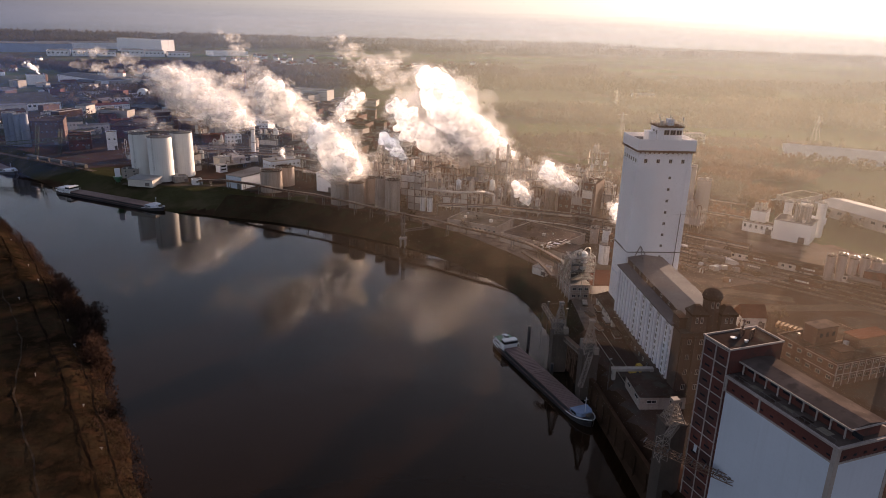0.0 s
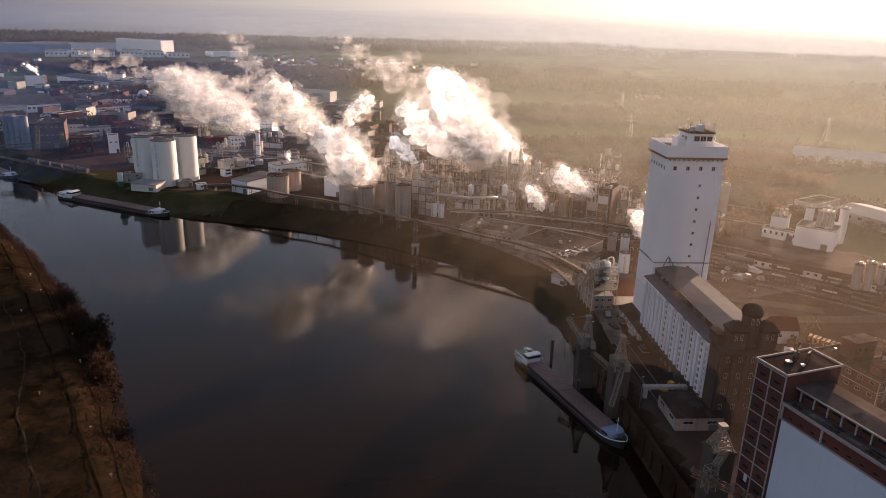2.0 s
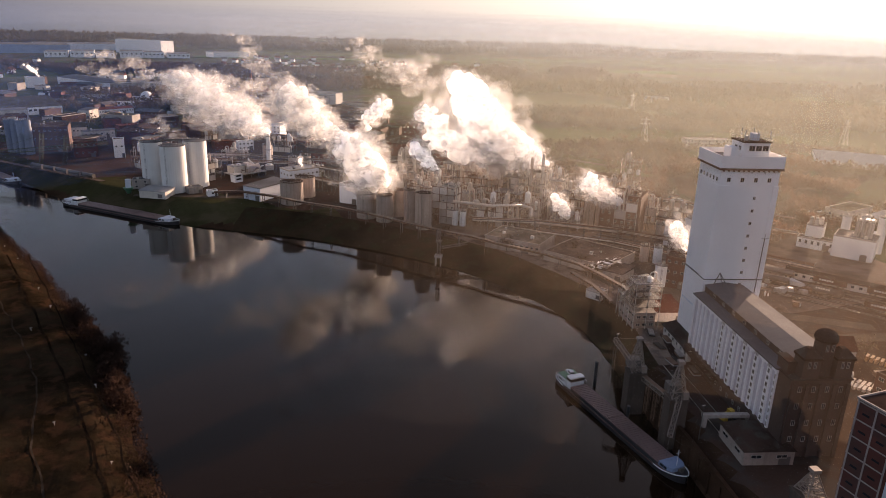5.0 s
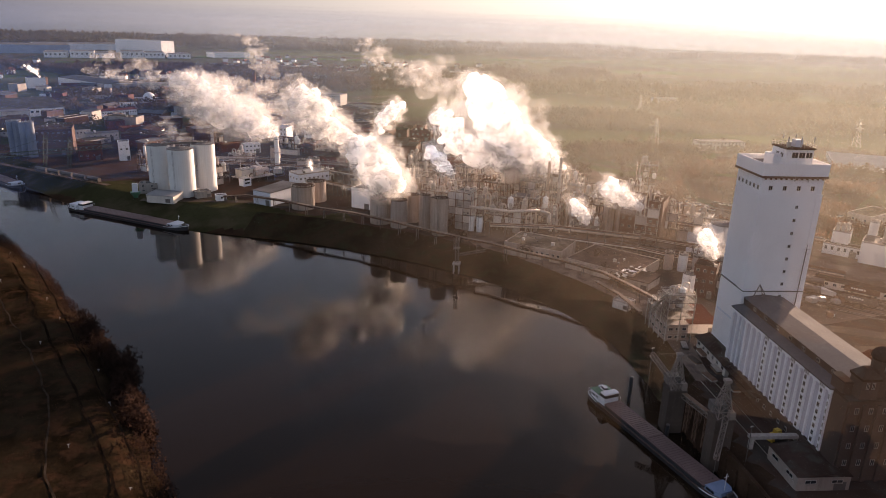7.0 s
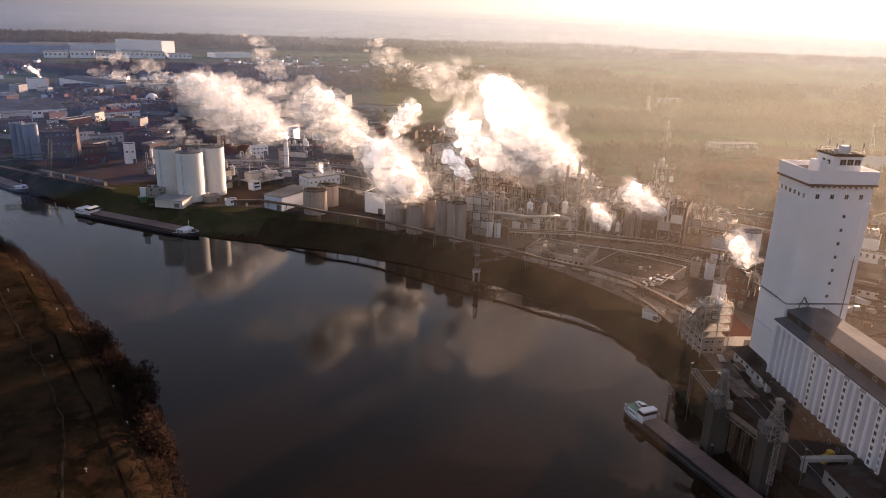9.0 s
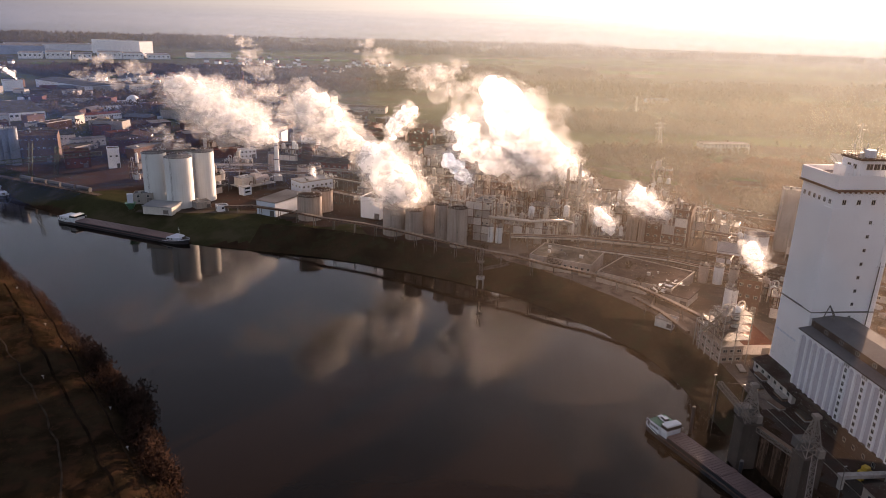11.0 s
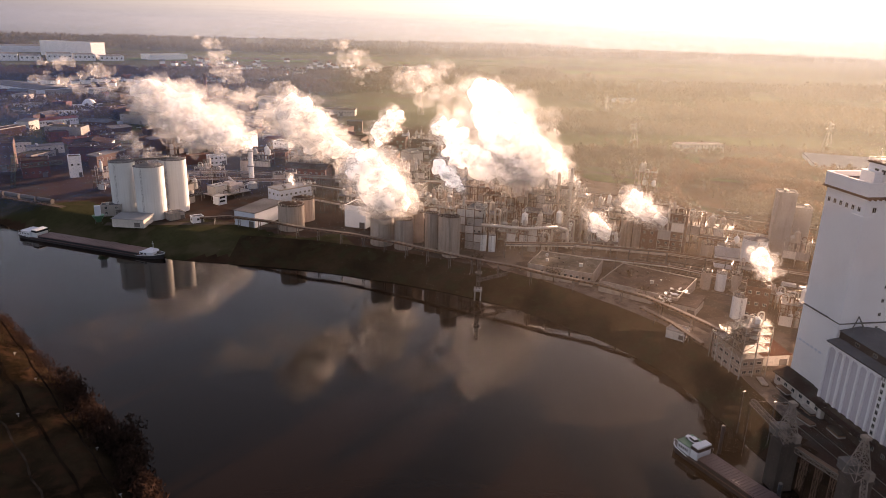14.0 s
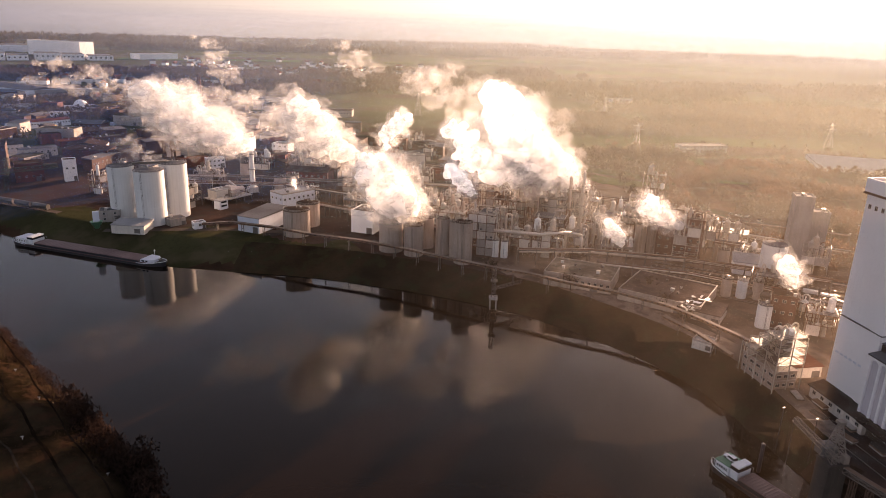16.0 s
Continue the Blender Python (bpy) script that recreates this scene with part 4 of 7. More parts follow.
def brick_mill():
    """Brick store: a gridded stair tower at one end, white blind panels, a long attic on the roof."""
    t = thing("brick_mill", "red brick mill block with white wall panels", "warehouse", pose(108.5, 106, LAND))
    H, h = 42.5, 36.3
    part("stair_tower", Geo().box(0, 0, -0.6, 15, 8.2, H), "brick", t)
    g = Geo()
    for y in (-0.05, 3.9, 7.75):
        g.box(-0.12, y, 0, 0.02, y + 0.32, H)
    part("white_upright", g, "coping", t)
    band = Geo().box(-0.1, -0.05, -0.13, 0.02, 8.25, 0.13).mesh("white_band", M["coping"])
    slit = Geo().box(-0.04, -0.75, -0.16, 0.03, 0.75, 0.16).box(-0.09, -0.8, -0.24, 0.03, 0.8, -0.16).mesh("slit_window", M["glass"])
    for k in range(11):
        ob = new("white_band", band)
        ob.parent = t
        ob.matrix_basis = pose(0, 0, 3.6 + k * 3.85)
        for y in (2.1, 6.0):
            ob = new("window", slit)
            ob.parent = t
            ob.matrix_basis = pose(0, y, 1.5 + k * 3.85)
    part("tower_roof", Geo().box(0.4, 0.4, H - 0.2, 14.6, 7.8, H + 0.15), "roof", t)
    cop = Geo().box(-0.25, -0.25, H, 15.25, 0.05, H + 0.4).box(-0.25, 8.15, H, 15.25, 8.45, H + 0.4).box(-0.25, 0.05, H, 0.05, 8.15, H + 0.4).box(14.95, 0.05, H, 15.25, 8.15, H + 0.4)
    part("coping", cop, "coping", t)
    part("roof_dish", Geo().cone(5, 4.6, H + 0.3, H + 0.5, 0.6, 0.75, 16), "tankw", t)
    part("roof_lamp", Geo().cone(6.4, 2.2, H + 0.2, H + 0.7, 0.3, 0.5, 12), "tankw", t)
    part("roof_pipework", Geo().tube((7.5, 5, H), (7.5, 5, H + 2.6), 0.15, 6).tube((7.0, 5, H + 2.6), (9.6, 6, H + 2.6), 0.12, 6).tube((9, 3.5, H), (9, 3.5, H + 1.7), 0.2, 6).box(8.2, 5.6, H, 9.0, 6.4, H + 1.4).tube((10.2, 4.2, H), (10.2, 4.2, H + 2.2), 0.28, 8).tube((10.2, 4.2, H + 2.0), (8.4, 3.2, H + 2.3), 0.2, 8).tube((8.4, 3.2, H + 2.3), (8.4, 3.2, H), 0.2, 8).tube((9.4, 6.6, H), (9.4, 6.6, H + 3.1), 0.14, 6).cone(9.4, 6.6, H + 3.1, H + 3.5, 0.5, 0.1, 8), "steelr", t)
    main = part("main_block", Geo().box(0.1, -29, -0.6, 15.2, 0, h), "brick", t)
    part("white_panel", Geo().box(-0.12, -28.3, 0, 0.12, -0.8, h - 3.3), "panel", main)
    part("end_panel", Geo().box(0.9, -29.2, 0, 14.4, -28.98, h - 3.3), "panel", main)
    part("cornice", Geo().box(-0.35, -29.5, h - 0.1, 15.5, -0.02, h + 0.35), "coping", main)
    part("corner_strip", Geo().box(-0.25, -29.3, 0, 0.8, -28.3, h), "coping", main)
    part("string_course", Geo().box(-0.2, -29.2, h - 3.42, 0.12, 0, h - 3.12), "coping", main)
    for y in (-0.5, -10.2):
        part("band_upright", Geo().box(-0.22, y - 0.2, h - 3.15, 0.11, y + 0.2, h), "coping", main)
    for k in range(10):
        part("window", Geo().box(0.06, -3.0 - k * 2.75, h - 2.4, 0.13, -2.2 - k * 2.75, h - 2.05), "glass", main)
    part("flat_roof", Geo().box(0.25, -28.9, h + 0.3, 14.9, -0.1, h + 0.45), "felt", main)
    part("corner_strip", Geo().box(14.35, -29.3, 0, 15.3, -28.9, h), "coping", main)
    part("string_course", Geo().box(0.8, -29.25, h - 3.42, 14.35, -28.97, h - 3.12), "coping", main)
    for k in range(5):
        part("window", Geo().box(2.0 + k * 2.6, -29.05, h - 2.5, 2.8 + k * 2.6, -28.97, h - 2.0), "glass", main)
    for k in range(6):
        part("roof_patch", Geo().box(0.6 + (k % 2) * 0.5, -4.2 - k * 4.3, h + 0.45, 2.2 + (k * 7 % 3) * 0.4, -1.4 - k * 4.3, h + 0.457), ("roof", "gravel")[k % 2], main)
    att = part("attic", Geo().box(4.2, -27.9, h + 0.4, 11.8, -0.1, h + 3.0), "brick", t)
    part("attic_roof", Geo().add([(3.2, -28.5, h + 3.0), (12.4, -28.5, h + 3.0), (12.4, -0.05, h + 3.0), (3.2, -0.05, h + 3.0), (3.2, -28.5, h + 3.2), (12.4, -28.5, h + 3.2), (12.4, -0.05, h + 3.2), (3.2, -0.05, h + 3.2), (7.8, -28.5, h + 3.75), (7.8, -0.05, h + 3.75)], [(3, 2, 1, 0), (4, 8, 9, 7), (8, 5, 6, 9), (0, 1, 5, 8, 4), (2, 3, 7, 9, 6), (3, 0, 4, 7), (1, 2, 6, 5)]), "felt", att)
    part("attic_edge", Geo().box(3.05, -28.65, h + 2.9, 3.2, -0.05, h + 3.28), "coping", att)
    part("attic_verge", Geo().box(3.05, -28.68, h + 2.9, 12.5, -28.5, h + 3.28), "coping", att)
    for k in range(9):
        part("roof_bracket", Geo().box(3.35, -1.4 - k * 3.25, h + 0.4, 3.6, -1.1 - k * 3.25, h + 3.0), "coping", att)
        # Dark panes stand in for the shade of the open attic behind the posts.
        part("window", Geo().box(4.15, -3.9 - k * 3.3, h + 1.6, 4.22, -1.7 - k * 3.3, h + 2.7), "glass", att)
    # roof-edge railing
    g = Geo()
    for k in range(20):
        g.tube((0.3, -0.6 - k * 1.45, h + 0.4), (0.3, -0.6 - k * 1.45, h + 1.4), 0.04, 3)
    g.tube((0.3, -0.6, h + 1.4), (0.3, -28.2, h + 1.4), 0.04, 3)
    part("roof_railing", g, "steel", t)
    # ship-unloading gantry on the water side
    part("boom", Geo().truss((-11.5, 9.6, 15.5), (1.5, -8.5, 13.2), 1.3, 0.1, 14), "steelr", t)
    for k in range(9):
        f = k / 8
        part("boom_roller", Geo().tube((-11.5 + 13 * f - 0.9, 9.6 - 18.1 * f - 0.6, 16.2 - 2.3 * f), (-11.5 + 13 * f + 0.9, 9.6 - 18.1 * f + 0.6, 16.2 - 2.3 * f), 0.16, 6), "steel", t)
    part("boom_cage", Geo().truss((-8.2, 7.4, 11.5), (-8.2, 7.4, 17.5), 2.2, 0.09, 4), "crane", t)
    part("sign_plate", Geo().box(-0.3, 4.8, 13.5, -0.2, 5.7, 15.3), "shipw", t)


brick_mill()

B_ = building
off = B_("brick_office", "low brick office block with banded walls and roof houses", "office building", 191.4, 142.6, 0, 36, 12.6, 8.0, "brickd", "roof", "flat", rows=2, gap=3.0, win=(1.8, 1.3), vents=3)
for k in range(12):
    part("wall_rib", Geo().box(0.1 + k * 3.2, -0.18, 0, 0.4 + k * 3.2, 0.02, 8.0), "coping", off)
for z in (3.9, 7.7):
    part("wall_band", Geo().box(-0.12, -0.14, z, 36.1, 0.02, z + 0.25), "coping", off)
    part("wall_band", Geo().box(-0.14, 0.02, z, 0.02, 12.5, z + 0.25), "coping", off)
hut = part("roof_house", Geo().box(2.6, 1.6, 8.1, 8.6, 5.4, 11.0), "brickd", off)
part("house_roof", Geo().box(2.3, 1.3, 11.0, 8.9, 5.7, 11.3), "roof", hut)
hut = part("roof_house", Geo().box(16.5, 6.4, 8.1, 31.0, 12.3, 11.6), "brickd", off)
part("house_roof", Geo().box(16.2, 6.1, 11.6, 31.3, 12.6, 11.9), "roofr", hut, "faded terracotta flat roof")
off = B_("office_wing", "lower brick office wing with a tall roof house", "office building", 191.8, 155.6, 0, 30, 12.0, 7.2, "brickd", "roof", "flat", rows=2, gap=3.0, win=(1.8, 1.3), vents=3)
hut = part("roof_house", Geo().box(5.5, 1.0, 7.3, 15.0, 6.4, 13.4), "brickd", off)
part("house_roof", Geo().box(5.2, 0.7, 13.4, 15.3, 6.7, 13.7), "felt", hut)
for k in range(3):
    part("window", Geo().box(7.0 + k * 2.8, 0.93, 10.0, 8.2 + k * 2.8, 1.02, 11.6), "glass", hut)
B_("harbour_shed", "low dark-roofed brick harbour shed", "shed", 122, 150, -17, 14, 14, 4.2, "dusty", "roof", "gabley", rows=1, rise=0.7, gap=4.2, win=(3.0, 1.1))
B_("house", "small house with dark gabled roof", "house", 195, 187, -20, 9, 8, 5.2, "pale", "roofr", "gable", rows=1, rise=4)
B_("house", "small house with dark gabled roof", "house", 184, 190, 68, 8, 7, 4.5, "pale", "roof", "gable", rows=1, rise=3.5)
B_("red_shed", "low shed with red roof beside the tower", "shed", 158.5, 236, -17, 12, 16, 4.0, "pale", "roofr", "shed", rise=1.0)
B_("flat_depot", "flat-roofed depot with mossy stained roof", "depot", 133, 343, -50, 30, 22, 6, "tankb", "gravel", "flat", rows=1, vents=6, gap=2.4)
B_("flat_depot", "flat-roofed depot with dark bitumen roof", "depot", 152, 315, -60, 34, 30, 4.8, "tankb", "felt", "flat", rows=1, vents=4)
B_("conveyor_house", "low conveyor house with a dusty roof", "shed", 166, 287, -60, 11, 13, 3.6, "concrete", "felt", "shed", rise=0.8)
heap = thing("sheet_heap", "untidy heap of white sheets and planks on a shed roof", "heap", pose(170, 290.5, LAND + 4.5, 0, 0, 20))
hr = random.Random(4)
for k in range(34):
    a, b = hr.uniform(-9, 9), hr.uniform(-2.6, 2.6)
    ln, wd = hr.uniform(1.2, 3.4), hr.uniform(0.25, 0.8)
    part("sheet", Geo().box(-ln, -wd, 0, ln, wd, 0.1), hr.choice(("snowy", "snowy", "white", "galv", "sand")), heap, m=pose(a, b, 0.05 + hr.uniform(0, 0.5), hr.uniform(-8, 8), hr.uniform(-5, 5), hr.choice((12, 100)) + hr.uniform(-18, 18)))
B_("bank_kiosk", "small flat concrete kiosk on the bank top", "shed", 147, 268, -64, 7, 6, 2.8, "pale", "roofl", "flat")
B_("boiler_house", "sooty brick boiler house with steaming vent", "boiler house", 187, 268, -50, 9, 9, 14, "brickd", "roof", "flat", rows=3, vents=4, gap=2.4)
B_("process_tower", "pale clad process tower with window bands", "process tower", 127, 392, -45, 8, 9, 21.5, "pale", "roofg", "flat", rows=6, vents=4, gap=1.9, win=(1.2, 1.0))
B_("white_pump_house", "white pump house with a sloping roof", "shed", 226.6, 319.5, -43, 12, 8, 6, "white", "roofl", "shed", rise=2.5)
B_("process_hall", "brown brick process hall with framed upper floors", "factory hall", 207, 352, -48, 22, 18, 22, "brickd", "roof", "flat", rows=5, vents=7, gap=3.0)
B_("white_block", "white block with tall narrow facade panels", "factory hall", 81, 451, -46, 13, 14, 12, "white", "roof", "flat", vents=3)
B_("open_shed", "pale blue shed with open dark side", "shed", 25, 475, -50, 14, 27, 8.2, "panel", "roofg", "shed", rise=1.0)
B_("white_store", "low white store with flat roof", "shed", 59, 512, 20, 24, 13, 8.5, "panel", "roofl", "flat", rows=1, vents=3)
B_("quay_shed", "long low pale shed with light sheet roof", "shed", -36.5, 494.9, -30, 17.6, 11.0, 4.0, "pale", "roofl", "shed", rise=0.8)
B_("weigh_house", "flat-roofed weigh house with window band", "office building", -41.5, 517, -8, 11, 8, 6, "concrete", "roofg", "flat", rows=2, vents=2)
B_("long_hall", "very long hall with mossy dark roof and white windows", "factory hall", -260, 850, 30, 150, 70, 8, "white", "roofm", "gable", rows=1, rise=9, gap=5, win=(3.2, 2.2))
B_("rail_hall", "long low hall with window band", "factory hall", -150, 740, 10, 62, 22, 8, "pale", "roofm", "gable", rows=1, gap=3)
B_("brick_hall", "dark brick hall behind the silos", "factory hall", -124, 667, 2, 30, 26, 20, "brickd", "roof", "flat", rows=3, vents=3)
B_("brick_workshop", "red brick workshop with flat roof", "workshop", -88, 638, 6, 17, 14, 12, "brick", "roof", "flat", rows=2)
B_("hoist_tower", "white clad hoist tower with side stair", "hoist tower", -59, 632, 5, 8, 8, 14.5, "white", "roof", "flat", rows=1)
B_("beige_shed", "beige shed with arched roof", "shed", -60, 738, -10, 30, 24, 6.5, "pale", "roof", "gabley", rise=3)
B_("site_office", "long white two-storey office with red roof", "office building", -93, 894, 28, 42, 12, 6, "white", "roofr", "gable", rows=1, gap=2.6, rise=2)
B_("site_office", "white flat-roofed office wing", "office building", -79, 958, 10, 30, 12, 6.6, "white", "roofl", "flat", rows=2)
B_("low_hall", "low white hall beneath a dome", "factory hall", -60, 1026, 8, 36, 22, 4.5, "white", "roofl", "flat", rows=1)
B_("grey_hall", "long pale blue hall with ribbed wall", "warehouse", -181, 1294, -58, 140, 50, 11, "panel", "roofg", "gable", rise=3, door=False)
B_("flat_works", "flat-roofed works with grey roof", "factory hall", -115, 1175, 19, 72, 40, 10, "concrete", "roofg", "flat", rows=1)
B_("flat_works", "flat-roofed works with pale walls", "factory hall", -45, 1180, 20, 30, 24, 10.5, "pale", "roofl", "flat", rows=2)
B_("white_plant", "square white plant building with roof vents", "factory hall", -213, 1230, 15, 24, 20, 14, "white", "roofg", "flat", rows=0, vents=3)
B_("great_warehouse", "huge white high-bay warehouse on the plain", "warehouse", -158, 2330, -45, 175, 48, 37, "white", "roofl", "flat", door=False)
for k in range(6):
    B_("logistics_hall", "low white logistics hall with dark loading bays", "warehouse", -302 + k * 57 * 0.9976, 2033 + k * 57 * 0.07, 4, (50, 54, 44, 55, 48, 55)[k], 90, (13, 15, 11, 16, 14, 10)[k], "white", "roofg", "flat", rows=1, gap=9, win=(4, 3.5), door=False, side=False, group="logistics halls")
B_("logistics_hall", "long low blue-grey logistics hall", "warehouse", -560, 2180, 12, 300, 120, 22, "blue", "roofg", "flat", door=False)
B_("logistics_hall", "long low white hall with pale roof", "warehouse", 100, 2096, 22, 105, 50, 13, "white", "roofl", "flat", door=False)
B_("logistics_hall", "long low grey hall", "warehouse", -380, 2420, 12, 240, 110, 18, "panel", "roofg", "flat", door=False)
B_("lab_block", "white two-storey laboratory with blue window bands", "office building", 47, 720, -30, 38, 16, 12, "white", "roofl", "flat", rows=3)
B_("lab_block", "white office block among the pipe racks", "office building", 91, 669, -40, 14, 12, 13, "white", "roofg", "flat", rows=3)
B_("depot_hall", "long brown depot hall with flat roof", "depot", 190, 930, -26, 60, 24, 7, "concrete", "roof", "flat", rows=1)
B_("depot_hall", "pale depot hall with a row of bays", "depot", 150, 1010, -40, 56, 20, 14, "pale", "roofg", "flat", rows=2)
B_("twin_tower", "grey twin-shaft silo block with ribbed sides", "silo tower", 271, 325, -42, 9, 9, 33, "concrete", "roofg", "flat", vents=3, door=False)
B_("twin_tower", "lower grey shaft beside the twin silo block", "silo tower", 281, 321, -42, 8, 9, 25, "concrete", "roofg", "flat", vents=1, door=False)
B_("white_factory", "white windowless factory block with a flat roof", "factory hall", 302.6, 280.8, -58, 19, 15, 11, "tankw", "roofg", "flat", vents=4)
B_("white_factory", "low white annexe with arched openings", "factory hall", 298, 298.5, -58, 18, 6, 5.5, "tankw", "roof", "flat", rows=1, vents=2, win=(1.2, 2.0), gap=2.6)
B_("white_factory", "square white section with tanks on its roof", "factory hall", 302.5, 298, -58, 8, 10, 12, "tankw", "roof", "flat", vents=3)
for a, b in ((9.5, 6), (12.3, 6), (15.1, 6), (15.1, 9), (12.3, 9)):
    tank("roof_silo", "slim grey silo standing on the factory roof", *(pose(302.6, 280.8, 0, 0, 0, -58) @ Vector((a, b, 0))).xy, 1.3, 7.5, "concrete", "cone", LAND + 11.6, category="silo", group="roof silos")
for a, b in ((1.8, 2.5), (4.2, 2.6), (6.2, 4.6)):
    tank("roof_tank", "small round tank on the factory roof", *(pose(302.5, 298, 0, 0, 0, -58) @ Vector((a, b, 0))).xy, 1.0, 2.4, "galv", "cone", LAND + 12.6, ladder=False, group="roof tanks")
B_("grey_depot", "grey depot hall with a mossy flat roof", "warehouse", 365, 324, 13, 30, 14, 7.5, "concrete", "roofm", "flat", rows=1, gap=5)
B_("big_depot", "broad depot hall with pale sheet roof", "warehouse", 374.5, 318.8, -87, 110, 30, 6.5, "concrete", "roofl", "gable", rows=1, gap=7, win=(3, 2), rise=2.2)
B_("white_trailer", "white box trailer parked by the depot", "trailer", 352, 305, -70, 12, 2.6, 3.2, "white", "white", "flat", door=False)
B_("rail_shed", "low red-brown rail shed", "shed", 286, 210, -38, 40, 16, 7, "brick", "roofg", "gable", rise=2)
B_("rail_shed", "low pale rail shed with grey roof", "shed", 252, 262, -58, 60, 7, 3.4, "pale", "roof", "gable", rise=1.4, rows=1)
for k in range(4):
    B_("glasshouse", "long low glasshouse with ridged grey glass roof", "glasshouse", 515 + 17 * k * 0.695, 480 + 17 * k * 0.719, -44, 190, 16.4, 3.6, "panel", "slate", "gable", rise=1.8, door=False, group="glasshouses")
B_("school_block", "pale three-storey block in the fields", "office building", 450, 575, -17, 46, 14, 9, "pale", "roofg", "flat", rows=3)
B_("farm_hall", "pale farm hall on the plain", "farm building", 674, 941, -20, 34, 16, 8, "white", "roofl", "gable")

# a pond behind the meadow, seen through its trees
solo("pond", Geo().prism([(372, 796), (458, 782), (476, 812), (384, 828)][::-1], LAND - 0.5, LAND + 0.12), "water", kind="structure")

# ---- silos, tanks, stacks ----
for x, y, r, h, z in ((-28, 524, 7.0, 29.8, LAND), (-15, 506, 7.9, 30.0, LAND), (-1, 519, 7.5, 30.6, LAND)):
    tank("white_silo", "tall white cylindrical silo with stained cladding", x, y, r, h, "tankw", category="silo", group="three white silos")
t = thing("silo_bridge", "covered steel bridge across the silo tops", "conveyor bridge", pose(0, 0, LAND))
part("bridge", Geo().box(-22, 517.5, 30.9, -4, 518.7, 32.0), "steel", t, m=None)
part("bridge_leg", Geo().truss((-15, 522, 0), (-15, 522, 30.9), 1.5, 0.12, 10), "steel", t)
for x, y, r, h, rb in ((52.5, 457, 7.0, 13.8, 30), (63.5, 473, 6.3, 12.8, 30), (89, 414, 6.0, 14.5, 0), (96.5, 403, 4.7, 15.5, 26), (107, 412, 4.5, 16, 0), (110.5, 399, 3.4, 18.5, 16), (115, 393, 3.4, 18.0, 16), (113.5, 383, 4.3, 20.5, 30)):
    tank("brown_tank", "brown weathered storage tank with railed roof", x, y, r, h, "tankb", ribs=rb)
for x, y, r, h in ((133, 385, 1.8, 8.5), (136.5, 382, 1.8, 8.5), (181, 401, 2.3, 16), (187, 270, 2.9, 9.5), (235.7, 306, 5.6, 18.0)):
    tank("pale_tank", "slim pale steel tank", x, y, r, h, "tankw")
for i, (x, y) in enumerate(((208, 364), (214, 361), (206, 372), (219, 357), (225, 372), (232, 366))):
    tank("ribbed_tank", "brown ribbed process tank", x, y, 2.9, 15 + (i % 3), "tankb", ribs=14)
for i in range(5):
    tank("yard_silo", "slim pale yard silo on a steel frame", 277 + i * 3.6, 221 - i * 2.9, 2.0, 11.5 + (i % 2), "tankb", ladder=False, group="yard silos")
for i in range(5):
    tank("roof_silo", "white silo rising from the factory roof", 319 + i * 4.0, 288 - (i % 2) * 5 - i * 2.2, 2.2, 18 + (i % 2) * 1.5, "tankw", ladder=False, group="factory roof silos")
for i in range(4):
    tank("blue_silo", "slim blue-grey silo in a row", -137 + i * 5.0, 676 - i * 4.5, 3.2, 26 + (i % 2), "slate", ladder=False, group="row of blue-grey silos")
for x, y, r, h in ((-100, 1135, 5.0, 9), (236, 334, 3.0, 7), (243, 330, 3.0, 7), (70, 560, 4, 9), (80, 566, 4, 9), (150, 470, 4, 12), (158, 476, 3.2, 14), (140, 520, 5, 10), (128, 590, 5, 11), (200, 300, 2.2, 8), (205, 296, 2.2, 8), (210, 292, 2.2, 8)):
    tank("pale_tank", "pale steel tank among the pipe racks", x, y, r, h, "tankw" if int(x) % 2 else "tankb", ladder=False)

t = thing("boiler_stack", "white steel chimney stack with platform ring", "chimney", pose(52, 562, LAND))
part("shaft", Geo().cone(0, 0, -0.5, 27, 1.9, 1.5, 20), "tankw", t)
part("platform_ring", Geo().cyl(0, 0, 15, 15.3, 2.7, 16).cyl(0, 0, 25, 25.3, 2.3, 16), "steel", t)
part("base", Geo().box(-3, -3, -0.5, 3, 3, 3.5), "pale", t)


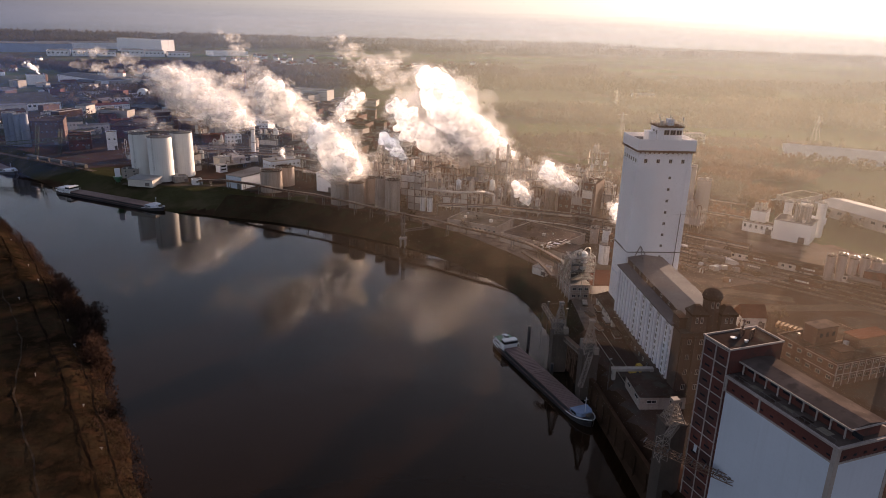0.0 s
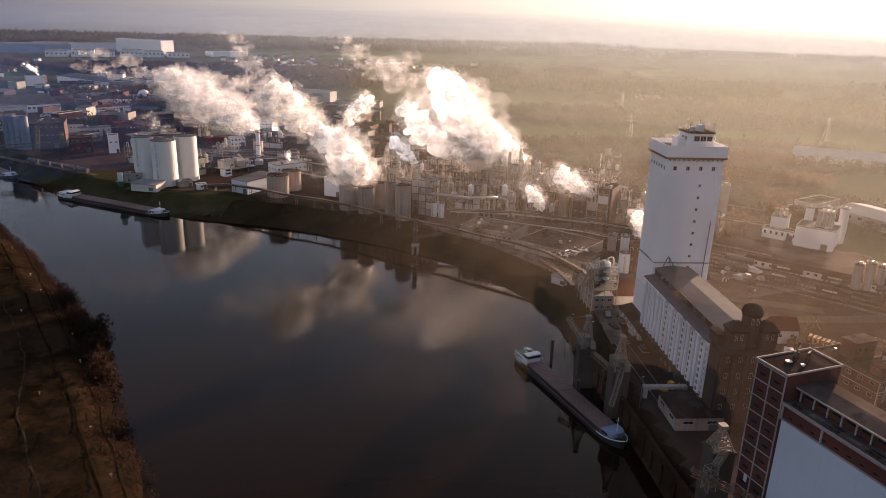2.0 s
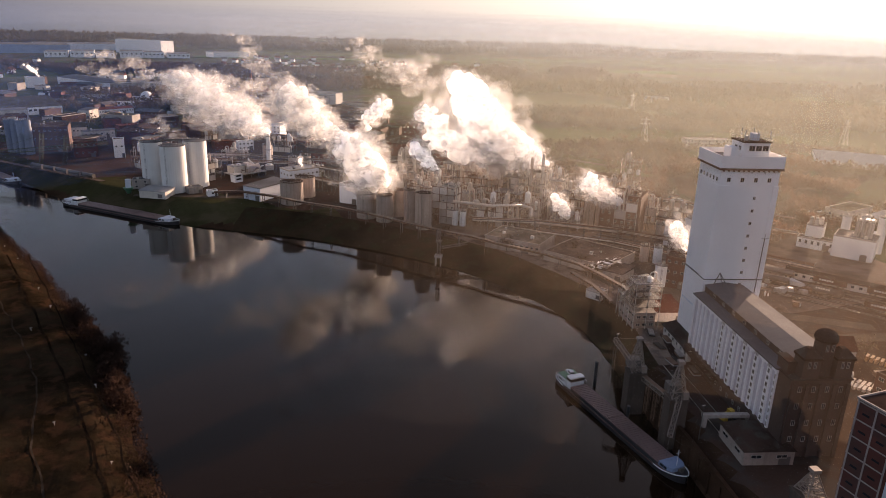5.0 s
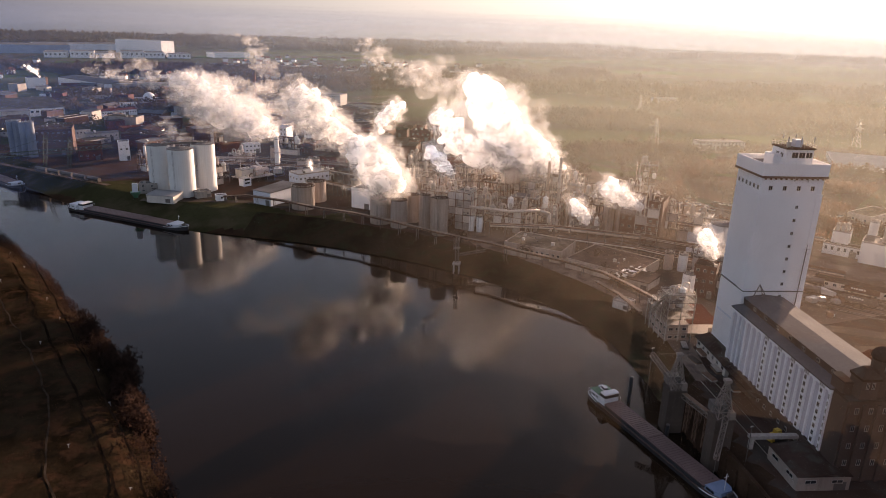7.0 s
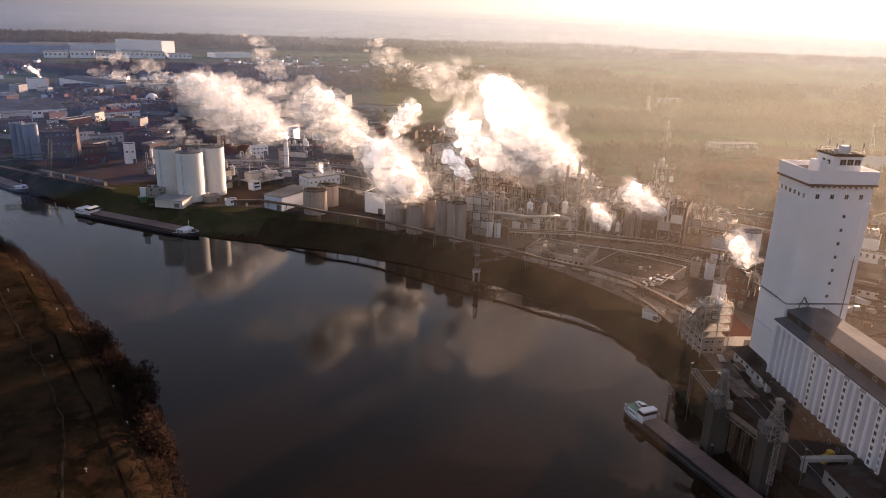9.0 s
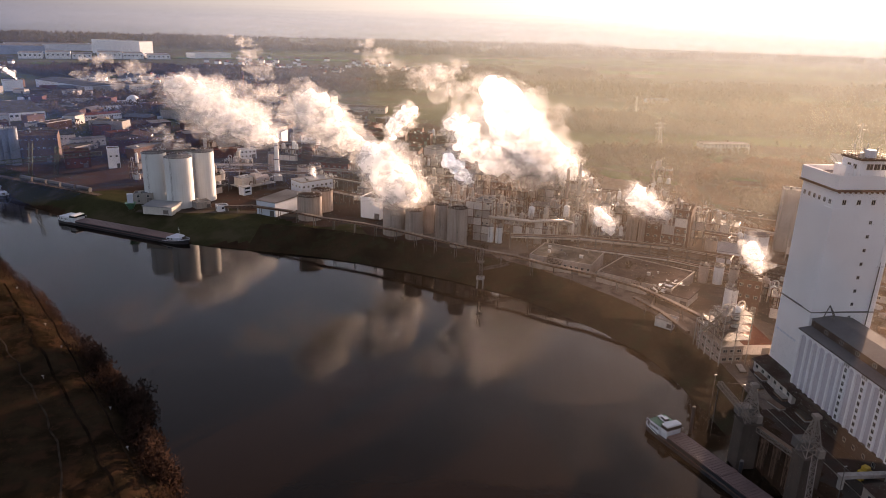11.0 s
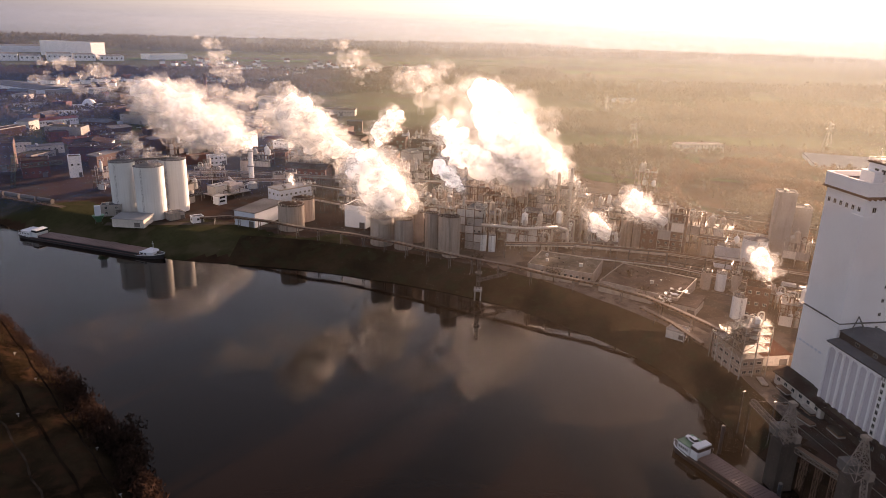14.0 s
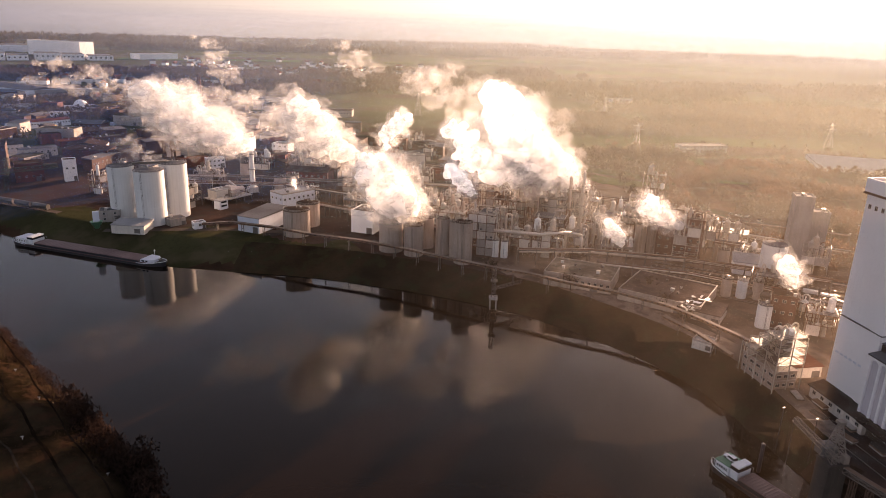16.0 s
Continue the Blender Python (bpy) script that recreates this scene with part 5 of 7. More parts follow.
def boiler_plant():
    """Low boiler plant at the foot of the stack: pale boxes and brown casings on a steel platform."""
    t = thing("boiler_plant", "low boiler plant of pale boxes and brown casings", "boiler plant", pose(25, 530, LAND, 0, 0, 30))
    part("platform", Geo().box(0, 0, 2.6, 26, 15, 3.0), "concrete", t)
    for x in (0.5, 6.5, 13, 19.5, 25.5):
        for y in (0.5, 7.5, 14.5):
            part("post", Geo().tube((x, y, -0.5), (x, y, 2.6), 0.22, 6), "steel", t)
    part("pale_house", Geo().box(2, 5, 3.0, 11, 13, 8.2), "pale", t)
    part("house_roof", Geo().box(1.7, 4.7, 8.2, 11.3, 13.3, 8.5), "roofl", t)
    for k in range(3):
        part("roof_fan", Geo().cyl(3.6 + k * 2.9, 9, 8.5, 9.2, 1.0, 14), "galv", t)
    part("brown_casing", Geo().box(12.2, 3.5, 3.0, 18.4, 12.5, 7.4), "tankb", t)
    part("casing_hood", Geo().add([(12.2, 3.5, 7.4), (18.4, 3.5, 7.4), (18.4, 12.5, 7.4), (12.2, 12.5, 7.4), (13.6, 5.5, 9.2), (17, 5.5, 9.2), (17, 10.5, 9.2), (13.6, 10.5, 9.2)], [(3, 2, 1, 0), (4, 5, 6, 7), (0, 1, 5, 4), (1, 2, 6, 5), (2, 3, 7, 6), (3, 0, 4, 7)]), "tankb", t)
    part("drum", Geo().tube((19.4, 8, 5.4), (25.2, 8, 5.4), 2.2, 18), "tankb", t)
    part("flue", Geo().path([(22, 9.5, 6.8), (22, 14, 8.6), (24.2, 19, 9.0)], 0.7, 10), "lag", t)
    for k in range(6):
        part("pipe", Geo().path([(1 + k * 4.2, 1.2, 3.0), (1 + k * 4.2, 1.2, 4.6 + k % 3), (1 + k * 4.2 + 2.8, 1.2, 4.6 + k % 3), (1 + k * 4.2 + 2.8, 4.5, 4.6 + k % 3)], 0.2, 6), ("lag", "steelr", "galv")[k % 3], t)
    g = Geo()
    for k in range(14):
        g.tube((k * 2, 0, 3.0), (k * 2, 0, 4.1), 0.06, 3)
    g.tube((0, 0, 4.1), (26, 0, 4.1), 0.06, 3).tube((0, 0, 3.6), (26, 0, 3.6), 0.05, 3)
    part("railing", g, "galv", t)
    hut = part("switch_house", Geo().box(-5.5, -7, -0.4, 0.5, -1.5, 5.2), "panel", t)
    part("hut_roof", Geo().box(-5.8, -7.3, 5.2, 0.8, -1.2, 5.5), "roofl", hut)
    for z in (1.6, 3.9):
        part("window", Geo().box(-4.6, -7.06, z, -0.6, -6.97, z + 1.1), "glass", hut)


boiler_plant()
B_("silo_hut", "small grey hut at the silo foot", "shed", -7.2, 494.6, 18, 9, 7, 3.6, "concrete", "roofg", "flat", vents=1)
B_("bank_hut", "small white hut on the grass", "shed", 3.9, 484.6, 10, 6.2, 4.5, 3.4, "white", "roofg", "flat", rows=1)
B_("beige_store", "beige flat-roofed store behind the silos", "shed", 6, 574, 32, 15, 12, 6.5, "tankb", "roofg", "flat")
B_("white_hut", "white two-part hut beside the pipe racks", "shed", 37, 646, 8, 13, 9, 7.0, "white", "roofl", "flat", rows=2, vents=1, gap=2.4)
lp = thing("lamp_post", "tall curved lamp post beside the boiler plant", "lamp post", pose(24.5, 549, LAND), "yard lamp posts")
part("pole", Geo().path([(0, 0, -0.4), (0, 0, 17), (0.6, 0, 18.2), (2.2, 0, 18.8)], 0.16, 6), "galv", lp)
part("lamp_head", Geo().box(1.8, -0.25, 18.6, 3.2, 0.25, 18.95), "galv", lp)
t = thing("brick_chimney", "tall slender brick chimney", "chimney", pose(85, 1000, LAND))
part("shaft", Geo().cone(0, 0, -0.5, 44, 3.0, 1.9, 16), "brick", t)
part("rim", Geo().cyl(0, 0, 42, 44.5, 2.2, 16), "brickd", t)
t = thing("dome", "white radar-like storage dome", "dome", pose(-45, 1038, LAND + 4.6))
g = Geo()
for k in range(6):
    a, b = math.pi / 2 * k / 6, math.pi / 2 * (k + 1) / 6
    g.cone(0, 0, 8 * math.sin(a), 8 * math.sin(b), 8 * math.cos(a), max(0.05, 8 * math.cos(b)), 24)
part("shell", g, "white", t)


# ---- process plant ----
def process_unit(x, y, yaw, w, d, h, seed, label="steel process frame packed with vessels and pipes", z=LAND, clad=0.25):
    """An open steel frame with decks, railings, vessels and looping pipes."""
    r = random.Random(seed)
    t = thing("process_unit", label, "process unit", pose(x, y, z, 0, 0, yaw), "process units")
    nx, ny, nz = max(1, round(w / 5)), max(1, round(d / 5)), max(1, round(h / 4.2))
    col = r.choice(("steel", "steelr", "galv", "concrete"))
    g = Geo()
    for i in range(nx + 1):
        for j in range(ny + 1):
            g.tube((w * i / nx, d * j / ny, -0.5), (w * i / nx, d * j / ny, h + r.uniform(-2, 1)), 0.2, 4)
    part("column", g, col, t)
    for k in range(1, nz + 1):
        zz = h * k / nz
        g = Geo()
        for i in range(nx + 1):
            g.tube((w * i / nx, 0, zz), (w * i / nx, d, zz), 0.17, 4)
        for j in range(ny + 1):
            g.tube((0, d * j / ny, zz), (w, d * j / ny, zz), 0.17, 4)
        part("beam", g, col, t)
        if r.random() < 0.75:
            part("deck", Geo().box(r.choice((0, w * 0.3)), 0, zz, w, d * r.choice((0.6, 1.0)), zz + 0.14), r.choice(("steel", "roof", "roofg")), t)
        g = Geo()
        for q in ((0, 0, w, 0), (0, 0, 0, d), (w, 0, w, d)):
            g.tube((q[0], q[1], zz + 1.1), (q[2], q[3], zz + 1.1), 0.06, 3).tube((q[0], q[1], zz + 0.6), (q[2], q[3], zz + 0.6), 0.05, 3)
            for s in range(5):
                a, b = q[0] + (q[2] - q[0]) * s / 4, q[1] + (q[3] - q[1]) * s / 4
                g.tube((a, b, zz), (a, b, zz + 1.1), 0.05, 3)
        part("railing", g, "galv", t)
    for i in range(nx):
        if r.random() < 0.6:
            k = r.randrange(nz)
            g = Geo().tube((w * i / nx, 0, h * k / nz), (w * (i + 1) / nx, 0, h * (k + 1) / nz), 0.1, 4).tube((w * (i + 1) / nx, 0, h * k / nz), (w * i / nx, 0, h * (k + 1) / nz), 0.1, 4)
            part("brace", g, col, t)
        for k in range(nz):
            if r.random() < clad:
                part("cladding", Geo().box(w * i / nx + 0.1, -0.12, h * k / nz + 0.2, w * (i + 1) / nx - 0.1, 0.1, h * (k + 1) / nz - 0.2), r.choice(("pale", "concrete", "pale", "concrete")), t)
            if r.random() < clad:
                part("cladding", Geo().box(-0.12, 0.2, h * k / nz + 0.2, 0.1, d * 0.6, h * (k + 1) / nz - 0.2), r.choice(("pale", "concrete", "tankb")), t)
    for i in range(max(2, nx * ny)):
        a, b, rr = r.uniform(1.2, max(1.3, w - 1.2)), r.uniform(1.2, max(1.3, d - 1.2)), r.uniform(0.7, 1.7)
        z0 = h * r.randrange(nz + 1) / nz
        hh = r.uniform(2.5, 6)
        g = Geo().cyl(a, b, z0, z0 + hh, rr, 14).cone(a, b, z0 + hh, z0 + hh + rr * 0.6, rr, rr * 0.3, 14).tube((a, b, z0 + hh), (a, b, z0 + hh + rr + 0.8), 0.2, 6)
        part("vessel", g, r.choice(("tankw", "lag", "tankb", "lag", "galv")), t, smooth=False)
    for i in range(3 + nx):
        a, b = r.uniform(0, w), r.uniform(0, d)
        z0, z1 = h * r.random() * 0.6, h + r.uniform(0.5, 4.0)
        c = a + r.uniform(-3.5, 3.5)
        rr = r.uniform(0.18, 0.4)
        arc = [(a, b, z0), (a, b, z1 - 1)]
        arc += [(a + (c - a) * (1 - math.cos(q)) / 2, b, z1 - 1 + math.sin(q) * 1.1) for q in (0.5, 1.05, 1.57, 2.1, 2.65)]
        arc += [(c, b, z1 - 1.2), (c, b, z0 + (z1 - z0) * 0.35)]
        part("pipe", Geo().path(arc, rr, 6), r.choice(("lag", "galv", "lag", "steelr")), t)
    return t


process_unit(122, 394, -45, 14, 10, 21, 3, "steel process tower with pale cladding and stairs", clad=0.7)


def loading_house():
    """Concrete base house by the river with stepped steel decks, upright vessels and looping pipes above."""
    t = thing("loading_house", "riverside loading house with steel decks and looping white pipes", "process unit", pose(146.4, 232.8, LAND, 0, 0, -14))
    w, d, h = 8.2, 16.4, 6.4
    base = part("base_house", Geo().box(0, 0, -0.6, w, d, h), "dusty", t)
    part("base_roof", Geo().box(-0.25, -0.25, h, w + 0.25, d + 0.25, h + 0.25), "concrete", base)
    part("floor_band", Geo().box(-0.12, -0.12, 3.1, w + 0.12, d + 0.12, 3.4), "concrete", base)
    for z in (1.7, 4.8):
        for k in range(3):
            window(base, 1.5 + k * 2.6, 0, z, 1.7, 1.2)
        for k in range(5):
            window(base, 0, 1.8 + k * 3.2, z, 2.0, 1.2, rz=-90)
    levels = ((9.2, 0, 16.4), (12.4, 0, 13.0), (15.4, 0, 9.0), (18.0, 1.0, 7.0))
    g = Geo()
    for x in (-0.9, w / 2, w + 0.9):
        for y, top in ((-0.9, 18.0), (4.4, 18.0), (8.8, 15.4), (13.0, 12.4), (16.6, 9.2)):
            g.tube((x, y, h if 0 < x < w and y > 0 else -0.5), (x, y, top + 0.3), 0.16, 4)
    part("column", g, "galv", t)
    for z, y0, y1 in levels:
        part("deck", Geo().box(-1.1, y0 - 1.1, z, w + 1.1, y1, z + 0.12), "steel", t)
        g = Geo()
        for q in ((-1.1, y0 - 1.1, w + 1.1, y0 - 1.1), (-1.1, y0 - 1.1, -1.1, y1), (w + 1.1, y0 - 1.1, w + 1.1, y1), (-1.1, y1, w + 1.1, y1)):
            n = max(2, int(math.hypot(q[2] - q[0], q[3] - q[1]) / 1.5))
            for k in range(n + 1):
                a, b = q[0] + (q[2] - q[0]) * k / n, q[1] + (q[3] - q[1]) * k / n
                g.tube((a, b, z), (a, b, z + 1.15), 0.05, 3)
            for up in (0.6, 1.15):
                g.tube((q[0], q[1], z + up), (q[2], q[3], z + up), 0.055, 3)
        part("railing", g, "galv", t)
        g = Geo().tube((-0.9, y0 - 0.9, z - 2.8), (w / 2, y0 - 0.9, z), 0.08, 4).tube((w + 0.9, y0 - 0.9, z - 2.8), (w / 2, y0 - 0.9, z), 0.08, 4).tube((-0.9, y0, z - 2.8), (-0.9, 4.4, z), 0.08, 4).tube((-0.9, 8.8, z - 2.8), (-0.9, 4.4, z), 0.08, 4)
        part("brace", g, "galv", t)
    # stair flights up the river side
    for k in range(4):
        z0, y0 = h + k * 2.9, 12.0 - k * 2.6
        part("stair_flight", Geo().add([(-2.3, y0, z0), (-1.2, y0, z0), (-1.2, y0 - 3.6, z0 + 2.9), (-2.3, y0 - 3.6, z0 + 2.9), (-2.3, y0, z0 + 0.2), (-1.2, y0, z0 + 0.2), (-1.2, y0 - 3.6, z0 + 3.1), (-2.3, y0 - 3.6, z0 + 3.1)], [(3, 2, 1, 0), (4, 5, 6, 7), (0, 1, 5, 4), (1, 2, 6, 5), (2, 3, 7, 6), (3, 0, 4, 7)]), "galv", t)
    for x, y, r, z0, z1, m in ((1.9, 2.6, 1.15, 12.5, 17.6, "tankb"), (5.6, 3.4, 1.35, 12.5, 19.6, "tankw"), (2.6, 7.0, 1.2, 9.4, 15.0, "lag"), (6.0, 8.0, 1.3, 9.4, 15.6, "tankb"), (4.0, 11.0, 1.2, 9.4, 13.4, "tankw")):
        v = part("vessel", Geo().cyl(x, y, z0, z1, r, 16).cone(x, y, z1, z1 + r * 0.5, r, r * 0.35, 16), m, t)
        part("vessel_ring", Geo().cyl(x, y, z0 + (z1 - z0) * 0.55, z0 + (z1 - z0) * 0.55 + 0.2, r + 0.1, 16), "steel", v)
    for x, y, z0, top, span in ((1.9, 2.6, 17.5, 20.6, 2.2), (5.6, 3.4, 19.4, 21.6, 2.6), (2.6, 7.0, 15.0, 19.2, 2.2), (6.0, 8.0, 15.4, 18.8, -2.4), (4.0, 5.4, 12.5, 20.2, 2.0), (0.6, 4.8, 9.3, 18.6, 1.6)):
        arc = [(x, y, z0), (x, y, top - 1)] + [(x + span * (1 - math.cos(q)) / 2, y, top - 1 + math.sin(q) * abs(span) / 2) for q in (0.4, 0.8, 1.2, 1.57, 1.95, 2.35, 2.75)] + [(x + span, y, top - 1.2), (x + span, y, top - 5.0)]
        part("pipe", Geo().path(arc, 0.26, 8), "lag", t)
    for k in range(4):
        part("pipe", Geo().path([(-0.5, 14.5 + k * 0.5, h + 0.6), (-0.5, 14.5 + k * 0.5, h + 2.0 + k * 0.3), (7.5, 14.5 + k * 0.5, h + 2.0 + k * 0.3)], 0.16, 6), ("lag", "steelr")[k % 2], t)


loading_house()
for k, (x, y, yaw, w, d, h) in enumerate((
        (141, 385, -45, 10, 12, 9), (150, 378, -45, 14, 10, 13), (160, 392, -45, 16, 12, 16), (172, 380, -45, 10, 10, 11), (172, 405, -45, 14, 12, 22), (186, 402, -45, 12, 12, 25),
        (140, 410, -45, 16, 14, 13), (155, 425, -45, 18, 12, 18), (176, 424, -45, 16, 10, 20), (196, 388, -45, 14, 12, 15), (184, 366, -45, 16, 12, 10), (199, 372, -45, 10, 10, 14),
        (212, 345, -48, 12, 8, 23), (228, 352, -48, 14, 10, 18), (236, 372, -48, 16, 12, 14), (200, 420, -45, 20, 12, 16), (220, 400, -45, 16, 14, 13), (118, 428, -45, 18, 12, 14),
        (128, 446, -45, 20, 14, 12), (100, 450, -45, 14, 10, 9), (110, 470, -40, 20, 12, 10), (140, 460, -45, 18, 12, 13), (160, 450, -45, 14, 10, 17), (90, 490, -40, 18, 10, 8),
        (70, 530, -35, 14, 10, 8), (100, 520, -35, 22, 12, 9), (130, 500, -40, 20, 12, 11), (165, 490, -45, 18, 14, 14),
        (190, 460, -45, 20, 12, 12), (215, 440, -45, 18, 12, 14), (240, 410, -48, 18, 12, 16), (246, 388, -48, 12, 10, 12), (110, 560, -35, 20, 12, 10), (150, 550, -40, 24, 14, 12),
        (185, 520, -45, 20, 14, 10), (90, 610, -35, 22, 14, 12), (130, 620, -40, 20, 14, 10), (60, 640, -35, 22, 12, 9), (196, 258, -50, 10, 8, 9), (203, 275, -55, 14, 8, 7),
        (215, 300, -55, 14, 10, 8), (238, 325, -55, 12, 8, 9), (250, 350, -50, 14, 10, 10), (288, 450, -40, 14, 10, 18), (262, 310, -55, 12, 9, 12), (20, 600, -30, 18, 10, 8))):
    process_unit(x, y, yaw, w, d, h, 100 + k)

# tall bundled columns under the main plume
for k in range(9):
    t = thing("tall_column", "tall slim distillation column with platforms", "process column", pose(183 + (k % 3) * 5.2 + (k // 3) * 3.5, 404 + (k // 3) * 6 - (k % 3) * 4.2, LAND), "tall columns")
    h = 30 + (k * 7 % 5) * 1.6
    part("shell", Geo().cyl(0, 0, -0.5, h, 0.9, 16).cone(0, 0, h, h + 0.8, 0.9, 0.3, 16), ("lag", "tankb", "galv")[k % 3], t)
    part("platform", Geo().cyl(0, 0, h * 0.5, h * 0.5 + 0.2, 1.9, 12).cyl(0, 0, h * 0.8, h * 0.8 + 0.2, 1.9, 12), "steel", t)


def pipe_rack(pts, width, height, seed, label="steel pipe rack with bundled pipes", pipes=7):
    r = random.Random(seed)
    t = thing("pipe_rack", label, "pipe rack", pose(0, 0, LAND), "pipe racks")
    for (ax, ay), (bx, by) in zip(pts, pts[1:]):
        a, b = Vector((ax, ay, 0)), Vector((bx, by, 0))
        d = (b - a).normalized()
        s = Vector((-d.y, d.x, 0)) * width / 2
        n = max(1, int((b - a).length / 8))
        g = Geo()
        for k in range(n + 1):
            p = a + (b - a) * k / n
            for q in (p + s, p - s):
                g.tube(q + Vector((0, 0, -0.5)), q + Vector((0, 0, height + 1.6)), 0.2, 4)
            g.tube(p + s + Vector((0, 0, height)), p - s + Vector((0, 0, height)), 0.18, 4)
            g.tube(p + s + Vector((0, 0, height + 1.6)), p - s + Vector((0, 0, height + 1.6)), 0.18, 4)
        part("trestle", g, "steel", t)
        for k in range(pipes):
            off = s * (2 * (k % 5 + 0.5) / 5 - 1)
            up = Vector((0, 0, height + 0.35 + (1.6 if k >= 5 else 0)))
            part("pipe", Geo().tube(a + off + up, b + off + up, r.uniform(0.14, 0.38), 7), r.choice(("lag", "steelr", "steel", "steelr", "tankb")), t)
    return t


pipe_rack([(10, 575), (70, 545), (120, 480), (175, 440), (215, 380), (255, 330)], 5, 6.5, 1)
pipe_rack([(138, 372), (170, 358), (205, 330), (245, 282), (262, 255)], 4.5, 6, 2)
pipe_rack([(70, 500), (110, 440), (140, 398)], 4, 6, 3)
pipe_rack([(-20, 600), (40, 585), (110, 540), (200, 490), (260, 430)], 5, 6.5, 4)
pipe_rack([(60, 690), (120, 650), (200, 560), (262, 470)], 5, 6, 5)
pipe_rack([(165, 345), (195, 318), (215, 285), (228, 258)], 3.5, 5, 6, pipes=5)
pipe_rack([(230, 400), (262, 360), (285, 320), (300, 300)], 4, 5.5, 7)
pipe_rack([(250, 420), (285, 385), (330, 330)], 3.5, 4.5, 8, pipes=5)

# big overhead ducts
t = thing("overhead_duct", "fat pale overhead duct with bends", "pipe", pose(0, 0, LAND))
part("duct", Geo().path([(131, 384, 14), (150, 372, 13.2), (166, 368, 13.5), (171, 366, 12), (171.5, 365.5, 4)], 0.85, 12), "lag", t, smooth=True)
part("support", Geo().truss((150, 372, 0), (150, 372, 12.4), 1.2, 0.1, 5), "steel", t)
for k, (x, y) in enumerate(((158, 368), (165, 376), (176, 372), (189, 378), (193, 384), (152, 388), (197, 380), (147, 398))):
    t = thing("loop_pipe", "fat looping vent pipe in pale lagging", "pipe", pose(x, y, LAND, 0, 0, -45), "loop pipes")
    hh = 10 + k % 4 * 2
    pts = [(0, 0, -0.3), (0, 0, hh)] + [(1.5 - 1.5 * math.cos(q), 0, hh + 1.5 * math.sin(q)) for q in (0.5, 1.05, 1.57, 2.1, 2.6, 3.14)] + [(3, 0, 2 + k % 3)]
    part("loop", Geo().path(pts, 0.5, 10), "lag", t)
    part("foot", Geo().box(-0.8, -0.8, -0.4, 0.8, 0.8, 0.5).box(2.2, -0.8, -0.4, 3.8, 0.8, 2.2 + k % 3), "concrete", t)


# covered conveyor along the bank top
def bank_conveyor(pts, heights, label):
    t = thing("bank_conveyor", label, "conveyor", pose(0, 0, LAND))
    for (a, b), (ha, hb) in zip(zip(pts, pts[1:]), zip(heights, heights[1:])):
        p, q = Vector((*a, ha)), Vector((*b, hb))
        d = (q - p)
        d.z = 0
        d.normalize()
        s = Vector((-d.y, d.x, 0)) * 0.7
        u = Vector((0, 0, 1.0))
        vs = [p - s, p + s, p + s + u, p - s + u, q - s, q + s, q + s + u, q - s + u]
        part("gallery", Geo().add(vs, [(3, 2, 1, 0), (4, 5, 6, 7), (0, 1, 5, 4), (1, 2, 6, 5), (2, 3, 7, 6), (3, 0, 4, 7)]), "steelr", t)
        c = [p - s * 1.2 + u, p + s * 1.2 + u, q + s * 1.2 + u, q - s * 1.2 + u]
        c += [k + Vector((0, 0, 0.16)) for k in c]
        part("gallery_roof", Geo().add(c, [(3, 2, 1, 0), (4, 5, 6, 7), (0, 1, 5, 4), (1, 2, 6, 5), (2, 3, 7, 6), (3, 0, 4, 7)]), "gallery", t)
        n = max(1, int((q - p).length / 12))
        for k in range(n):
            m = p + (q - p) * (k + 0.5) / n
            g = Geo().tube((m - s) * 1, Vector((*(m - s * 1.5).xy, -1.5)), 0.18, 4).tube(m + s, Vector((*(m + s * 1.5).xy, -1.5)), 0.18, 4)
            g.tube(Vector((*(m - s * 1.3).xy, m.z * 0.5)), Vector((*(m + s * 1.3).xy, m.z * 0.5)), 0.12, 4)
            part("leg", g, "steel", t)
        g = Geo()
        w = int((q - p).length / 2.4)
        for k in range(w):
            m = p + (q - p) * (k + 0.5) / w - s * 1.02 + Vector((0, 0, 0.55))
            g.tube(m - d * 0.45, m + d * 0.45, 0.2, 4)
        part("window_band", g, "glass", t)
    return t


bank_conveyor([(8, 484), (22, 475), (40, 455), (55, 435), (74, 417), (89.5, 396), (103, 375), (116.5, 355), (126, 344), (135, 328), (148, 310), (157, 291), (158.5, 275), (158, 258), (153, 247)], [2.5, 4.4, 5.0, 5.0, 5.0, 5.0, 5.0, 5.0, 5.0, 5.0, 5.0, 5.0, 5.2, 6.0, 8.5], "long covered conveyor on steel legs along the bank")
bank_conveyor([(151, 287), (152, 270), (149, 252)], [3.0, 2.6, 2.6], "short inclined conveyor beside the loading frame")

t = thing("mooring_dolphin", "concrete mooring platform with lattice mast in water", "mooring dolphin", pose(108.2, 344.6, 0, 0, 0, -30))
for dx in (-1.3, 1.3):
    for dy in (-1.3, 1.3):
        part("pile", Geo().cyl(dx, dy, -3, 4.6, 0.32, 10), "concrete", t)
part("cap", Geo().box(-1.9, -1.9, 4.6, 1.9, 1.9, 5.6), "concrete", t)
part("tower", Geo().truss((0, 0, 5.6), (0, 0, 19.5), 1.5, 0.16, 8), "steel", t)
part("walkway", Geo().truss((0, 1, 9), (13, 11, 9.4), 1.1, 0.1, 8), "steel", t)
part("platform", Geo().box(-1.5, -1.5, 13, 1.5, 1.5, 13.2), "steel", t)


